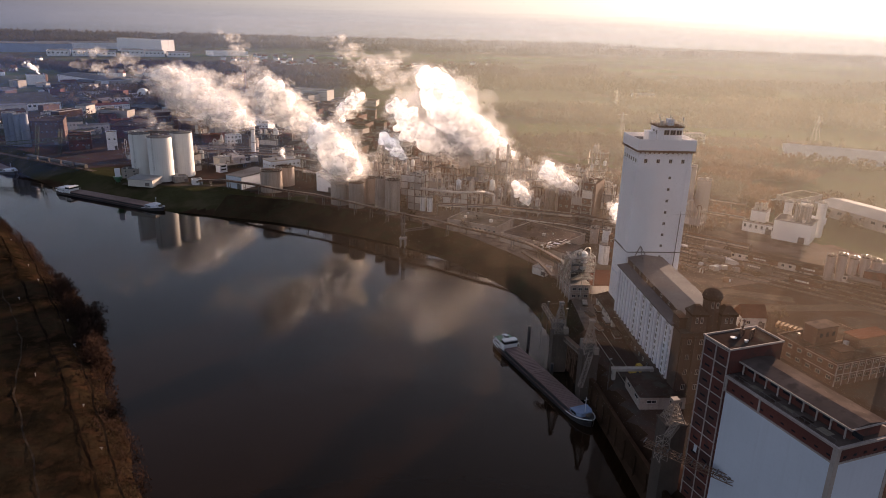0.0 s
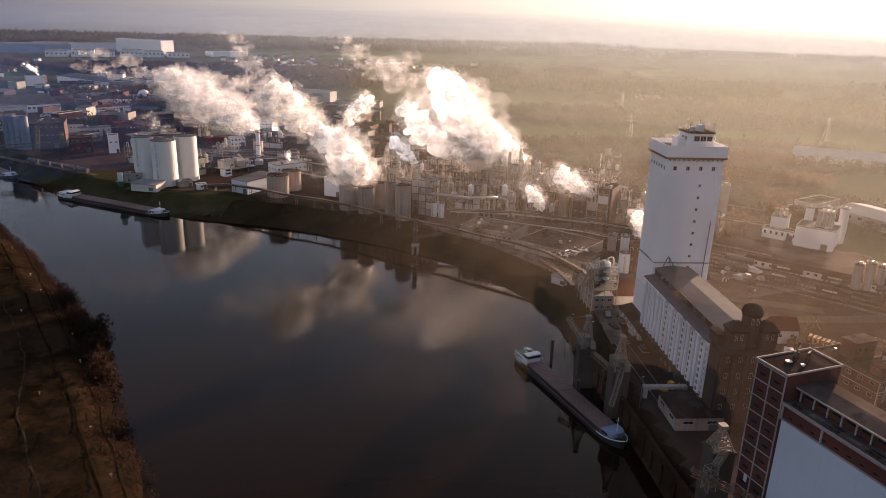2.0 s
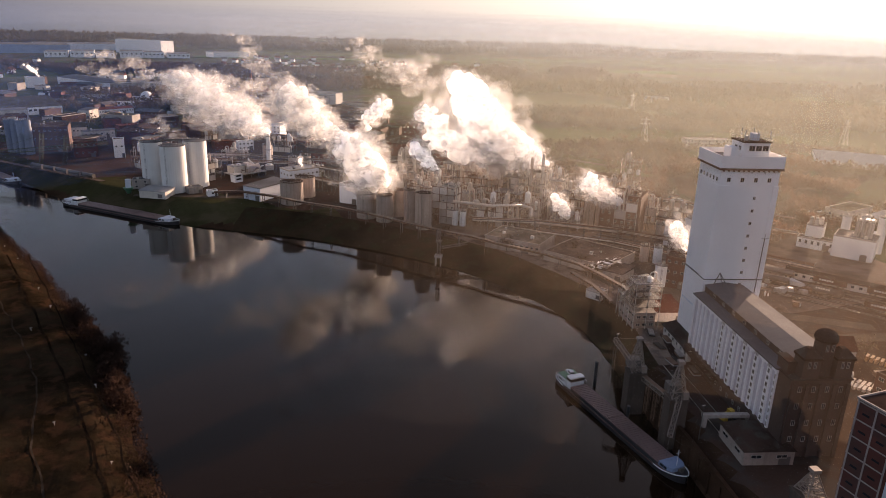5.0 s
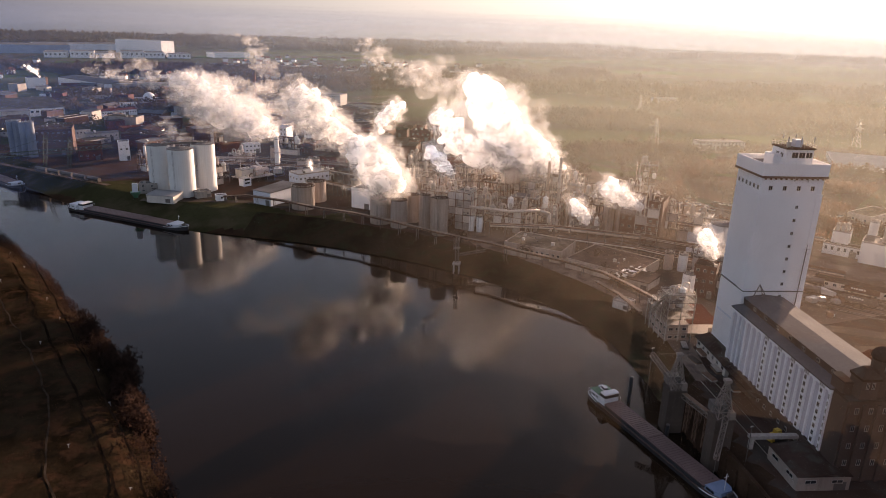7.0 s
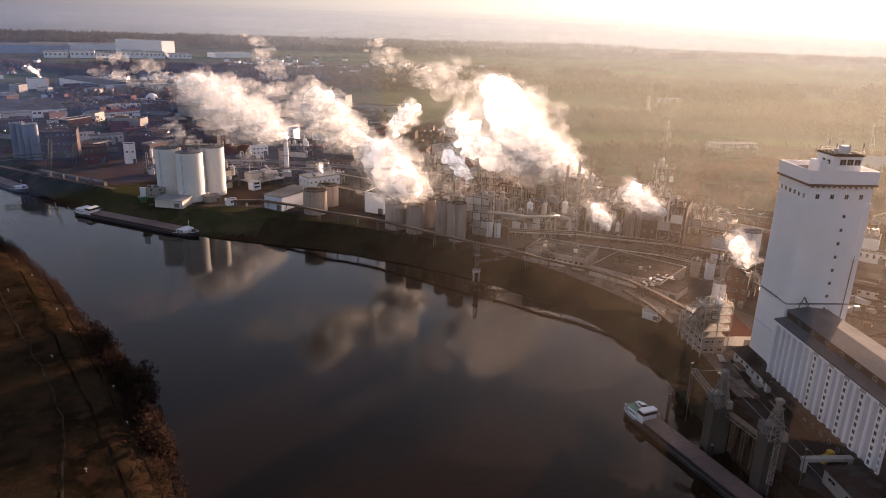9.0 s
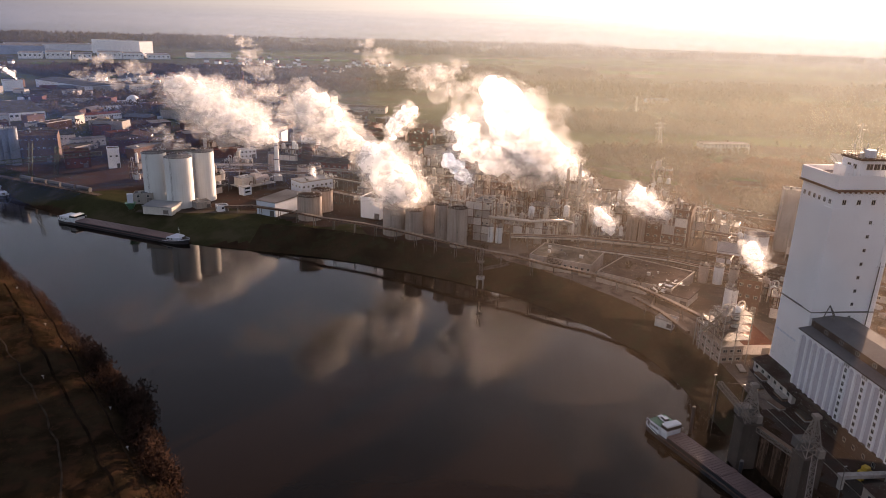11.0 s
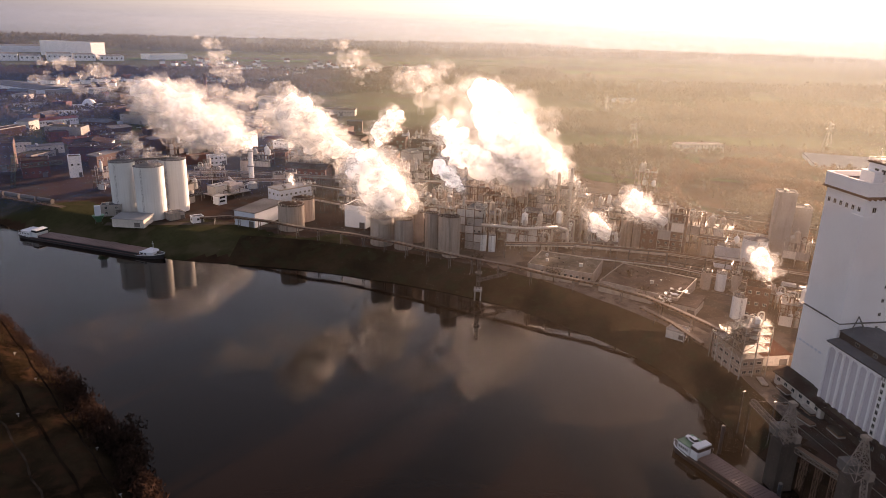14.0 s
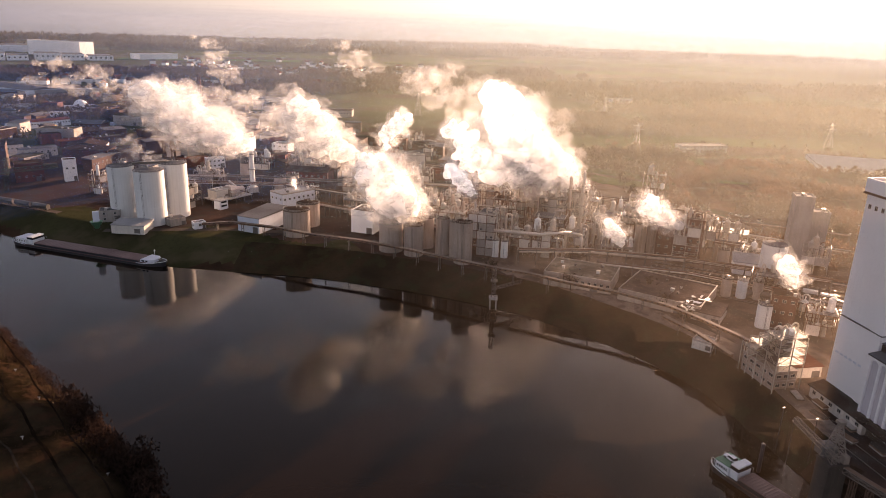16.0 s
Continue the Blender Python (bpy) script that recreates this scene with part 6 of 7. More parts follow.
# ---- harbour cranes and quay ----
def quay_crane(x, y, yaw, block, jib, label, lat=11.0):
    t = thing("quay_crane", label, "crane", pose(x, y, LAND, 0, 0, yaw), "quay cranes")
    part("pier", Geo().box(-2.7, -2.4, -8.2, 2.7, 2.4, block), "pier", t)
    part("pier_cap", Geo().box(-2.9, -2.7, block, 2.9, 2.7, block + 0.5), "pier", t)
    g = Geo()
    top = block + lat
    legs = [(-2.2, -2.2), (2.2, -2.2), (2.2, 2.2), (-2.2, 2.2)]
    for k in range(5):
        a, b = 1 - k * 0.165, 1 - (k + 1) * 0.165
        z0, z1 = block + 0.5 + k * (lat - 0.5) / 5, block + 0.5 + (k + 1) * (lat - 0.5) / 5
        for i in range(4):
            p, q = legs[i], legs[(i + 1) % 4]
            g.tube((p[0] * a, p[1] * a, z0), (p[0] * b, p[1] * b, z1), 0.16, 4)
            g.tube((p[0] * a, p[1] * a, z0), (q[0] * b, q[1] * b, z1), 0.09, 4)
            g.tube((q[0] * a, q[1] * a, z0), (p[0] * b, p[1] * b, z1), 0.09, 4)
            g.tube((p[0] * b, p[1] * b, z1), (q[0] * b, q[1] * b, z1), 0.1, 4)
    part("lattice_tower", g, "crane", t)
    part("head", Geo().box(-0.9, -0.9, top, 0.9, 0.9, top + 0.8), "crane", t)
    part("jib", Geo().truss((0, -2.4, block + 1.0), jib, 1.3, 0.11, 10), "crane", t)
    part("stay", Geo().tube((0, 0, top + 0.6), jib, 0.06, 4), "crane", t)
    if lat < 8:
        return t
    part("machine_house", Geo().box(-2.0, 1.0, block + 0.5, 2.0, 4.6, block + 3.2), "steel", t)
    part("cab", Geo().box(1.0, -2.6, block + 0.6, 2.6, -1.0, block + 2.8), "crane", t)
    part("cable", Geo().tube(jib, (jib[0], jib[1], -6), 0.07, 4), "steel", t)
    return t


quay_crane(118.5, 174, -17, 7.8, (-4.5, -9, 0.5), "lattice quay crane on a concrete pier")
quay_crane(106.3, 118.0, -12, 18.0, (-3.2, -4.5, 17.0), "short lattice head on a tall dark pier", 5.6)
c1 = quay_crane(119, 194, -17, 6.0, (-4, 11, 12), "lattice quay crane with raised boom on concrete pier")
part("sign_plate", Geo().box(-1.2, -2.3, 3.2, 0.8, -2.22, 4.4), "shipw", c1)
t = thing("crane_walkway", "steel lattice walkway between the quay cranes", "walkway", pose(0, 0, LAND))
part("walkway", Geo().truss((119.5, 177, 5.0), (120, 191, 5.0), 1.5, 0.1, 9), "crane", t)
part("deck", Geo().prism([(118.9, 177), (120.2, 177), (120.7, 191), (119.4, 191)], 5.75, 5.85), "steelr", t)
for y, z in ((179.5, 4.2), (184, 4.2), (188.5, 4.2)):
    part("trestle", Geo().truss((120 - 0.1 * (184 - y), y, -6), (120 - 0.1 * (184 - y), y, z), 1.3, 0.1, 6), "steelr", t)
t = thing("quay_wall", "dark concrete quay wall with fender piles", "quay wall", pose(0, 0, 0))
for a, b in (((125, 201), (121, 186)), ((121, 186), (117, 166)), ((117, 166), (111, 143)), ((111, 143), (104, 113))):
    d = Vector((b[0] - a[0], b[1] - a[1])).normalized()
    n = Vector((-d.y, d.x)) * 1.2
    part("wall_block", Geo().prism([a, (a[0] + n.x, a[1] + n.y), (b[0] + n.x, b[1] + n.y), b], -3, LAND - 0.1), "stone", t)
    for k in range(4):
        p = (a[0] + (b[0] - a[0]) * (k + 0.5) / 4, a[1] + (b[1] - a[1]) * (k + 0.5) / 4)
        part("fender_pile", Geo().cyl(p[0] - n.x * 0.3, p[1] - n.y * 0.3, -3, LAND - 1.5, 0.3, 8), "stone", t)
for x, y, h in ((116.8, 212, 9.2), (114.8, 190, 5.0)):
    t = thing("mooring_pile", "black steel mooring pile standing in water", "mooring pile", pose(x, y, 0), "mooring piles")
    part("pile", Geo().cyl(0, 0, -3, h, 0.55, 12), "hull", t)
    part("cap", Geo().cone(0, 0, h, h + 0.3, 0.6, 0.3, 12), "steel", t)
for x, y in ((125.5, 214), (121.5, 166), (129, 206)):
    t = thing("lamp_post", "thin steel lamp post on the quay", "lamp post", pose(x, y, LAND - 2), "quay lamp posts")
    part("pole", Geo().tube((0, 0, -3), (0, 0, 11), 0.11, 5), "steel", t)
    part("lamp_head", Geo().box(-0.5, -0.15, 11, 0.5, 0.15, 11.2), "galv", t)
t = thing("crane_rails", "pair of crane rails along the quay", "rails", pose(0, 0, LAND), kind="structure")
for off in (0, 4.5):
    part("rail", Geo().tube((126 + off, 160, 0.06), (141 + off, 214, 0.06), 0.12, 4), "rail", t)
t = thing("quay_beam", "long concrete beam across the quay", "beam", TWR @ pose(-17, -47, LAND))
part("beam", Geo().box(0, 0, 3.2, 15, 1.6, 4.2), "concrete", t)
part("post", Geo().box(0.4, 0.2, -0.5, 1.4, 1.4, 3.2), "concrete", t)
part("post", Geo().box(13.4, 0.2, -0.5, 14.4, 1.4, 3.2), "concrete", t)
t = thing("yellow_loader", "small yellow wheel loader on the quay", "loader", TWR @ pose(-6.5, -42, LAND, 0, 0, 20))
part("body", Geo().box(-1.6, -1, 0.6, 1.8, 1, 1.9).box(-0.6, -0.8, 1.9, 1.0, 0.8, 3.1), "yellow", t)
part("bucket", Geo().box(-3.0, -1.2, 0.2, -1.7, 1.2, 1.2), "yellow", t)
for dx in (-1.1, 1.2):
    for dy in (-1.1, 1.1):
        part("wheel", Geo().tube((dx, dy - 0.2, 0.6), (dx, dy + 0.2, 0.6), 0.6, 12), "hull", t)
for k in range(6):
    t = thing("plank_stack", "stack of long timber and steel on the quay", "timber stack", TWR @ pose(-11 + (k % 2) * 4.5, 14 - k * 6, LAND, 0, 0, (k * 37) % 25 - 12), "quay stacks")
    for s in range(3):
        part("layer", Geo().box(0, 0, s * 0.45, 2.6 - s * 0.3, 5.2, s * 0.45 + 0.4), ("steelr", "sand", "concrete")[(k + s) % 3], t)


# ---- barges ----
def barge(x, y, yaw, L, B, label, near):
    """A canal barge with its stern at x, y; its bow lies along +x of its own frame."""
    t = thing("barge", label, "barge", pose(x, y, 0, 0, 0, yaw), "barges")
    st = [(0, 0.55), (0.008, 0.8), (0.03, 0.97), (0.06, 1)] + [(0.1 + 0.075 * k, 1) for k in range(11)] + [(0.90, 0.97), (0.94, 0.82), (0.97, 0.58), (0.99, 0.3), (1.0, 0.05)]
    g = Geo()
    rows = []
    for f, wv in st:
        z = 1.25 + (1.3 * max(0, (f - 0.86) / 0.14) ** 1.5) + (0.9 * max(0, (0.1 - f) / 0.1))
        rows.append([(f * L, -B / 2 * wv, z), (f * L * 0.995, -B / 2 * wv * 0.94, -1.2), (f * L * 0.995, B / 2 * wv * 0.94, -1.2), (f * L, B / 2 * wv, z)])
    vs = [p for r in rows for p in r]
    fs = []
    for i in range(len(rows) - 1):
        a, b = 4 * i, 4 * i + 4
        fs += [(a, a + 1, b + 1, b), (a + 1, a + 2, b + 2, b + 1), (a + 2, a + 3, b + 3, b + 2), (a + 3, a, b, b + 3)]
    fs += [(3, 2, 1, 0)]
    part("hull", g.add(vs, fs), "hull", t)
    ends, mid = Geo(), Geo()
    for i in range(len(rows) - 1):
        for s in (0, 3):
            p, q = Vector(rows[i][s]), Vector(rows[i + 1][s])
            (mid if 3 < i < len(rows) - 6 else ends).tube(p + Vector((0, 0, 0.12)), q + Vector((0, 0, 0.12)), 0.16, 5)
    part("gunwale", ends, "shipw", t, "white painted gunwale at bow and stern")
    part("gunwale", mid, "deck", t)
    h0, h1 = 0.155 * L, 0.865 * L
    part("coaming", Geo().box(h0, -B * 0.4, 1.0, h1, B * 0.4, 2.3), "hull", t)
    nh = 44 if near else 30
    step = (h1 - h0) / nh
    cov = Geo().box(0, -B * 0.42, 0, step * 0.86, B * 0.42, 0.28).box(0, -B * 0.36, 0.28, step * 0.6, B * 0.36, 0.4)
    me = cov.mesh("hatch_cover", M["hatch"])
    for k in range(nh):
        ob = new("hatch_cover", me)
        ob.parent = t
        ob.matrix_basis = pose(h0 + k * step, 0, 2.3 + (0.25 if 18 < k < 21 else 0))
    # aft house, wheelhouse and deck gear
    house = part("aft_house", Geo().box(0.03 * L, -B * 0.4, 1.0, 0.10 * L, B * 0.4, 4.0), "shipw", t)
    part("house_roof", Geo().box(0.025 * L, -B * 0.41, 4.0, 0.103 * L, B * 0.41, 4.2), "shipg" if near else "panel", house)
    wh = part("wheelhouse", Geo().box(0.105 * L, -B * 0.36, 1.2, 0.145 * L, B * 0.36, 5.2), "shipw", t)
    part("wheelhouse_roof", Geo().box(0.106 * L, -B * 0.37, 5.2, 0.144 * L, B * 0.37, 5.35), "shipw", wh)
    part("window_band", Geo().box(0.1035 * L, -B * 0.365, 3.9, 0.1465 * L, B * 0.365, 4.9), "glass", wh)
    for k in range(5):
        for s in (-1, 1):
            part("porthole", Geo().box(0.038 * L + k * 0.012 * L, s * B * 0.402 - 0.03, 2.4, 0.038 * L + k * 0.012 * L + 0.45, s * B * 0.402 + 0.03, 3.2), "glass", house)
    part("mast", Geo().tube((0.93 * L, 0, 3), (0.93 * L, 0, 8.2), 0.1, 6).tube((0.93 * L, -0.8, 7.2), (0.93 * L, 0.8, 7.2), 0.06, 4), "shipw", t)
    part("fore_cover", Geo().prism([(0.872 * L, -B * 0.42), (0.925 * L, -B * 0.38), (0.945 * L, -B * 0.25), (0.945 * L, B * 0.25), (0.925 * L, B * 0.38), (0.872 * L, B * 0.42)], 1.5, 3.2), "blue" if near else "panel", t)
    part("fore_window", Geo().box(0.88 * L, -B * 0.425, 2.2, 0.886 * L + 1, -B * 0.40, 2.9).box(0.905 * L, -B * 0.415, 2.2, 0.905 * L + 1, -B * 0.39, 2.9), "glass", t)
    part("windlass", Geo().tube((0.962 * L, -0.9, 3.2), (0.962 * L, 0.9, 3.2), 0.4, 8).box(0.955 * L, -0.5, 2.4, 0.97 * L, 0.5, 3.0), "steel", t)
    part("foredeck", Geo().prism([(0.86 * L, -B * 0.47), (0.93 * L, -B * 0.41), (0.975 * L, -B * 0.22), (0.975 * L, B * 0.22), (0.93 * L, B * 0.41), (0.86 * L, B * 0.47)], 1.0, 1.9), "deck", t)
    g = Geo()
    for s in (-1, 1):
        for k in range(9):
            g.tube((0.004 * L + k * 0.018 * L, s * B * (0.36 + 0.012 * k), 2.6), (0.004 * L + k * 0.018 * L, s * B * (0.36 + 0.012 * k), 3.7), 0.05, 3)
        g.tube((0.004 * L, s * B * 0.36, 3.7), (0.15 * L, s * B * 0.46, 3.7), 0.05, 3)
    part("railing", g, "shipw", t)
    return t


nb = barge(108.4, 219.6, -87.6, 62.5, 7.5, "moored barge with ribbed hatch covers and white wheelhouse", True)
barge(-81, 523, -46, 96, 10.0, "long barge with grey hatch covers by the grass bank", False)
barge(-167, 664, -58, 90, 10, "dark barge moored by the silo quay", False)
t = thing("car", "small white car parked on the barge roof", "car", pose(108.4, 219.6, 4.22, 0, 0, -87.6) @ pose(4.2, 0.2, 0, 0, 0, 172))
body = Geo().add([(-2.1, -0.85, 0.3), (2.1, -0.85, 0.3), (2.1, 0.85, 0.3), (-2.1, 0.85, 0.3), (-2.1, -0.85, 0.85), (2.05, -0.8, 0.75), (2.05, 0.8, 0.75), (-2.1, 0.85, 0.85)], [(3, 2, 1, 0), (4, 5, 6, 7), (0, 1, 5, 4), (1, 2, 6, 5), (2, 3, 7, 6), (3, 0, 4, 7)])
part("body", body, "shipw", t)
part("cabin", Geo().add([(-1.9, -0.78, 0.83), (0.9, -0.78, 0.8), (0.9, 0.78, 0.8), (-1.9, 0.78, 0.83), (-1.5, -0.65, 1.38), (0.2, -0.65, 1.4), (0.2, 0.65, 1.4), (-1.5, 0.65, 1.38)], [(3, 2, 1, 0), (0, 1, 5, 4), (1, 2, 6, 5), (2, 3, 7, 6), (3, 0, 4, 7)]), "glass", t)
part("car_roof", Geo().box(-1.52, -0.66, 1.37, 0.22, 0.66, 1.43), "shipw", t)
for dx in (-1.3, 1.3):
    for dy in (-0.8, 0.8):
        part("wheel", Geo().tube((dx, dy - 0.1, 0.31), (dx, dy + 0.1, 0.31), 0.31, 12), "hull", t)


# ---- lattice loading bridge by the blue-grey silos ----
t = thing("loading_bridge", "green lattice loading bridge with trestle legs", "loading bridge", pose(0, 0, LAND))
part("girder", Geo().truss((-140, 620, 9), (-62, 618, 14), 2.6, 0.14, 20), "green", t)
for x, y, h in ((-106, 600, 24), (-92, 612, 20)):
    part("trestle", Geo().truss((x, y, -0.5), (x + 2, y + 10, h), 2.2, 0.12, 9), "green", t)
part("stay", Geo().tube((-105, 606, 23), (-138, 620, 11), 0.12, 4).tube((-105, 606, 23), (-64, 618, 15), 0.12, 4), "green", t)
t = thing("green_hopper", "green loading hopper with white cabin", "hopper", pose(-43, 505, LAND))
part("hopper", Geo().cone(0, 0, 0.2, 4.0, 1.2, 3.2, 12), "shipg", t)
part("leg", Geo().tube((-1.6, -1.6, -0.5), (-1.6, -1.6, 3), 0.15, 4).tube((1.6, -1.6, -0.5), (1.6, -1.6, 3), 0.15, 4).tube((0, 1.6, -0.5), (0, 1.6, 3), 0.15, 4), "steel", t)
part("cabin", Geo().box(-1.6, -1.0, 4.0, 1.6, 2.0, 9.2), "panel", t)


# ---- railway ----
def line_pts(a, b, n, bow):
    out = []
    d = Vector((b[0] - a[0], b[1] - a[1]))
    s = Vector((-d.y, d.x)).normalized()
    for k in range(n + 1):
        f = k / n
        p = Vector(a) + d * f + s * bow * math.sin(math.pi * f)
        out.append((p.x, p.y))
    return out


for k in range(7):
    off = k * 5.2
    pts = line_pts((178 + off * 0.82, 330 + off * 0.55), (330 + off, 62 + off * 0.8), 14, 6 + k)
    t = thing("railway_track", "rusty railway track on dark ballast", "railway track", pose(0, 0, LAND), "railway tracks", "structure")
    bal, ra = Geo(), Geo()
    for p, q in zip(pts, pts[1:]):
        p, q = Vector((*p, 0)), Vector((*q, 0))
        s = (q - p).normalized().cross(Vector((0, 0, 1)))
        bal.add([p - s * 1.7, p + s * 1.7, q + s * 1.7, q - s * 1.7] + [v + Vector((0, 0, 0.16)) for v in (p - s * 1.3, p + s * 1.3, q + s * 1.3, q - s * 1.3)], [(4, 5, 6, 7)[::-1], (0, 3, 7, 4), (1, 5, 6, 2)])
        for e in (-0.72, 0.72):
            ra.tube(p + s * e + Vector((0, 0, 0.24)), q + s * e + Vector((0, 0, 0.24)), 0.08, 4)
    part("ballast_bed", bal, "ballast", t)
    part("rail", ra, "rail", t)
    if k in (1, 2, 4, 5):
        r = random.Random(k)
        for m in range(2, 13):
            if r.random() < (0.8 if k in (2, 4) else 0.4):
                p, q = Vector((*pts[m], 0)), Vector((*pts[m + 1], 0))
                dz = q - p
                yaw = math.degrees(math.atan2(dz.y, dz.x))
                kind = r.choice(("tank", "box", "box", "flat"))
                w = thing("rail_wagon", {"tank": "dark rail tank wagon", "box": "brown covered rail wagon", "flat": "flat rail wagon with pale goods"}[kind] + " on the siding", "rail wagon", pose(p.x, p.y, LAND + 0.3, 0, 0, yaw), "rail wagons")
                part("underframe", Geo().box(0.5, -1.2, 0.8, 14.5, 1.2, 1.1), "steel", w)
                if kind == "tank":
                    part("tank_body", Geo().tube((0.8, 0, 2.3), (14.2, 0, 2.3), 1.35, 14), "steel", w)
                elif kind == "box":
                    part("body", Geo().box(0.6, -1.35, 1.1, 14.4, 1.35, 3.6), r.choice(("brickd", "steelr", "steel")), w)
                    for q in range(6):
                        part("lettering_bar", Geo().box(3.2 + q * 1.0, -1.39, 2.1, 3.9 + q * 1.0, -1.34, 2.9), "snowy", w)
                    part("wagon_roof", Geo().gable(0.5, -1.45, 14.5, 1.45, 3.6, 4.0, "x"), "roof", w)
                else:
                    part("load", Geo().box(1, -1.2, 1.1, 7, 1.2, 2.4).box(8, -1.2, 1.1, 14, 1.2, 1.9), "snowy", w)
                for dx in (2, 4, 11, 13):
                    part("wheelset", Geo().tube((dx, -0.8, 0.46), (dx, 0.8, 0.46), 0.45, 10), "steel", w)
for k in range(5):
    w = thing("rail_wagon", "grey rail tank wagon on the riverside siding", "rail wagon", pose(-112 + k * 9.2, 604 - k * 10.5, LAND + 0.3, 0, 0, -49), "rail wagons")
    part("tank_body", Geo().tube((0.5, 0, 2.3), (12.5, 0, 2.3), 1.4, 14), "steel", w)
    part("underframe", Geo().box(0.2, -1.2, 0.8, 12.8, 1.2, 1.1), "steel", w)
    for dx in (2, 4, 9, 11):
        part("wheelset", Geo().tube((dx, -0.8, 0.46), (dx, 0.8, 0.46), 0.45, 10), "steel", w)
t = thing("riverside_track", "railway siding along the grass bank", "railway track", pose(0, 0, LAND), kind="structure")
part("ballast_bed", Geo().prism([(-160, 657), (-157, 660), (-60, 548), (-63, 545)], -0.3, 0.2), "ballast", t)

# ---- roads and open storage ----
def strip(name, pts, width, material, z=0.05):
    g = Geo()
    for p, q in zip(pts, pts[1:]):
        p, q = Vector((*p, 0)), Vector((*q, 0))
        s = (q - p).normalized().cross(Vector((0, 0, 1))) * width / 2
        g.add([p - s, p + s, q + s, q - s], [(0, 1, 2, 3)[::-1]])
    ob = solo(name, g, material, kind="structure")
    ob.matrix_basis = pose(0, 0, LAND + z)
    return ob


strip("road", [(-40, 500), (20, 480), (60, 455), (90, 424), (126, 380)], 6, "sand")
strip("road", [(160, 232), (158, 260), (170, 300), (150, 345)], 6, "sand", 0.06)
strip("road", [(240, 205), (215, 225), (196, 250), (186, 300)], 7, "sand", 0.07)
strip("road", [(-300, 800), (-120, 760), (0, 700), (120, 690), (300, 560), (420, 420)], 9, "sand", 0.05)
strip("road", [(300, 560), (322, 520), (352, 470), (410, 430)], 5, "sand", 0.13)
strip("road", [(296, 600), (330, 560), (372, 505), (430, 470)], 4, "sand", 0.13)
strip("road", [(318, 640), (352, 590), (400, 540), (470, 500)], 3, "sand", 0.13)
strip("road", [(330, 40), (300, 120), (262, 190), (190, 210)], 7, "sand", 0.08)

r = random.Random(21)
for k in range(60):
    x, y = r.choice(((200, 182), (236, 240), (228, 250), (-60, 930), (-150, 1090), (262, 390), (300, 420)))
    sc = 1 if y < 500 else 4
    x, y = x + r.uniform(-12, 12) * sc, y + r.uniform(-9, 9) * sc
    m = r.choice(("sand", "snowy", "sand", "steelr", "concrete", "galv") if y < 500 else ("yellow", "snowy", "sand", "redbox", "panel", "galv"))
    s = r.uniform(0.8, 1.6) * (1 if sc == 1 else 2.4)
    ob = solo("crate", Geo().box(-1.3 * s, -0.9 * s, 0, 1.3 * s, 0.9 * s, 1.1 * s).box(-1.2 * s, -0.8 * s, 1.1 * s, 0.2 * s, 0.8 * s, 1.5 * s), m, "stacked crate in the storage yard", "crate", group="yard crates", m=pose(x, y, LAND, 0, 0, r.uniform(0, 90)))
for n, (ax, ay), (bx, by), m in ((11, (211.7, 185.6), (218.0, 171.0), "timber"), (8, (186.2, 176.0), (191.3, 168.3), "palewood"), (7, (190.0, 177.0), (195.0, 169.5), "palewood")):
    for k in range(n):
        f = k / (n - 1)
        st = thing("timber_stack", "stack of sawn timber in the yard" if m == "timber" else "low stack of pale boards in the yard", "timber stack", pose(ax + (bx - ax) * f, ay + (by - ay) * f, LAND, 0, 0, -66 + r.uniform(-5, 5)), "timber stacks")
        for q in range(3 if m == "timber" else 2):
            part("layer", Geo().box(-0.45, -1.6 + r.uniform(-0.2, 0.2), q * 0.62, 0.5, 1.7, q * 0.62 + 0.5), m, st)
solo("white_awning", Geo().add([(240, 264, 0), (249, 247.5, 0), (247, 252.5, 0), (240, 264, 2.4), (249, 247.5, 2.0), (247.5, 253, 2.8)], [(0, 1, 2)[::-1], (3, 4, 5), (0, 1, 4, 3), (1, 2, 5, 4), (2, 0, 3, 5)]), "snowy", "pointed white awning beside the tracks", "awning", m=pose(0, 0, LAND))
for k in range(70):
    # parked vans and cars in the works yards
    x, y = r.choice(((-120, 1080), (-90, 1110), (280, 400), (320, 395), (250, 455), (-10, 860), (390, 350)))
    x, y = x + r.uniform(-30, 30), y + r.uniform(-16, 16)
    c = r.choice(("shipw", "steel", "panel", "redbox", "galv", "snowy"))
    v = thing("parked_car", "parked car in the works car park", "car", pose(x, y, LAND, 0, 0, r.choice((20, 110)) + r.uniform(-4, 4)), "parked cars")
    part("body", Geo().box(-2.1, -0.85, 0.25, 2.1, 0.85, 0.85), c, v)
    part("cabin", Geo().add([(-1.7, -0.8, 0.85), (1.0, -0.8, 0.85), (1.0, 0.8, 0.85), (-1.7, 0.8, 0.85), (-1.3, -0.65, 1.45), (0.4, -0.65, 1.45), (0.4, 0.65, 1.45), (-1.3, 0.65, 1.45)], [(3, 2, 1, 0), (4, 5, 6, 7), (0, 1, 5, 4), (1, 2, 6, 5), (2, 3, 7, 6), (3, 0, 4, 7)]), "glass", v)

# ---- steam ----
def ico(level):
    bm = bmesh.new()
    bmesh.ops.create_icosphere(bm, subdivisions=level, radius=1)
    v = np.array([p.co[:] for p in bm.verts])
    f = [tuple(q.index for q in p.verts) for p in bm.faces]
    bm.free()
    return v, f


ICO = ico(2)


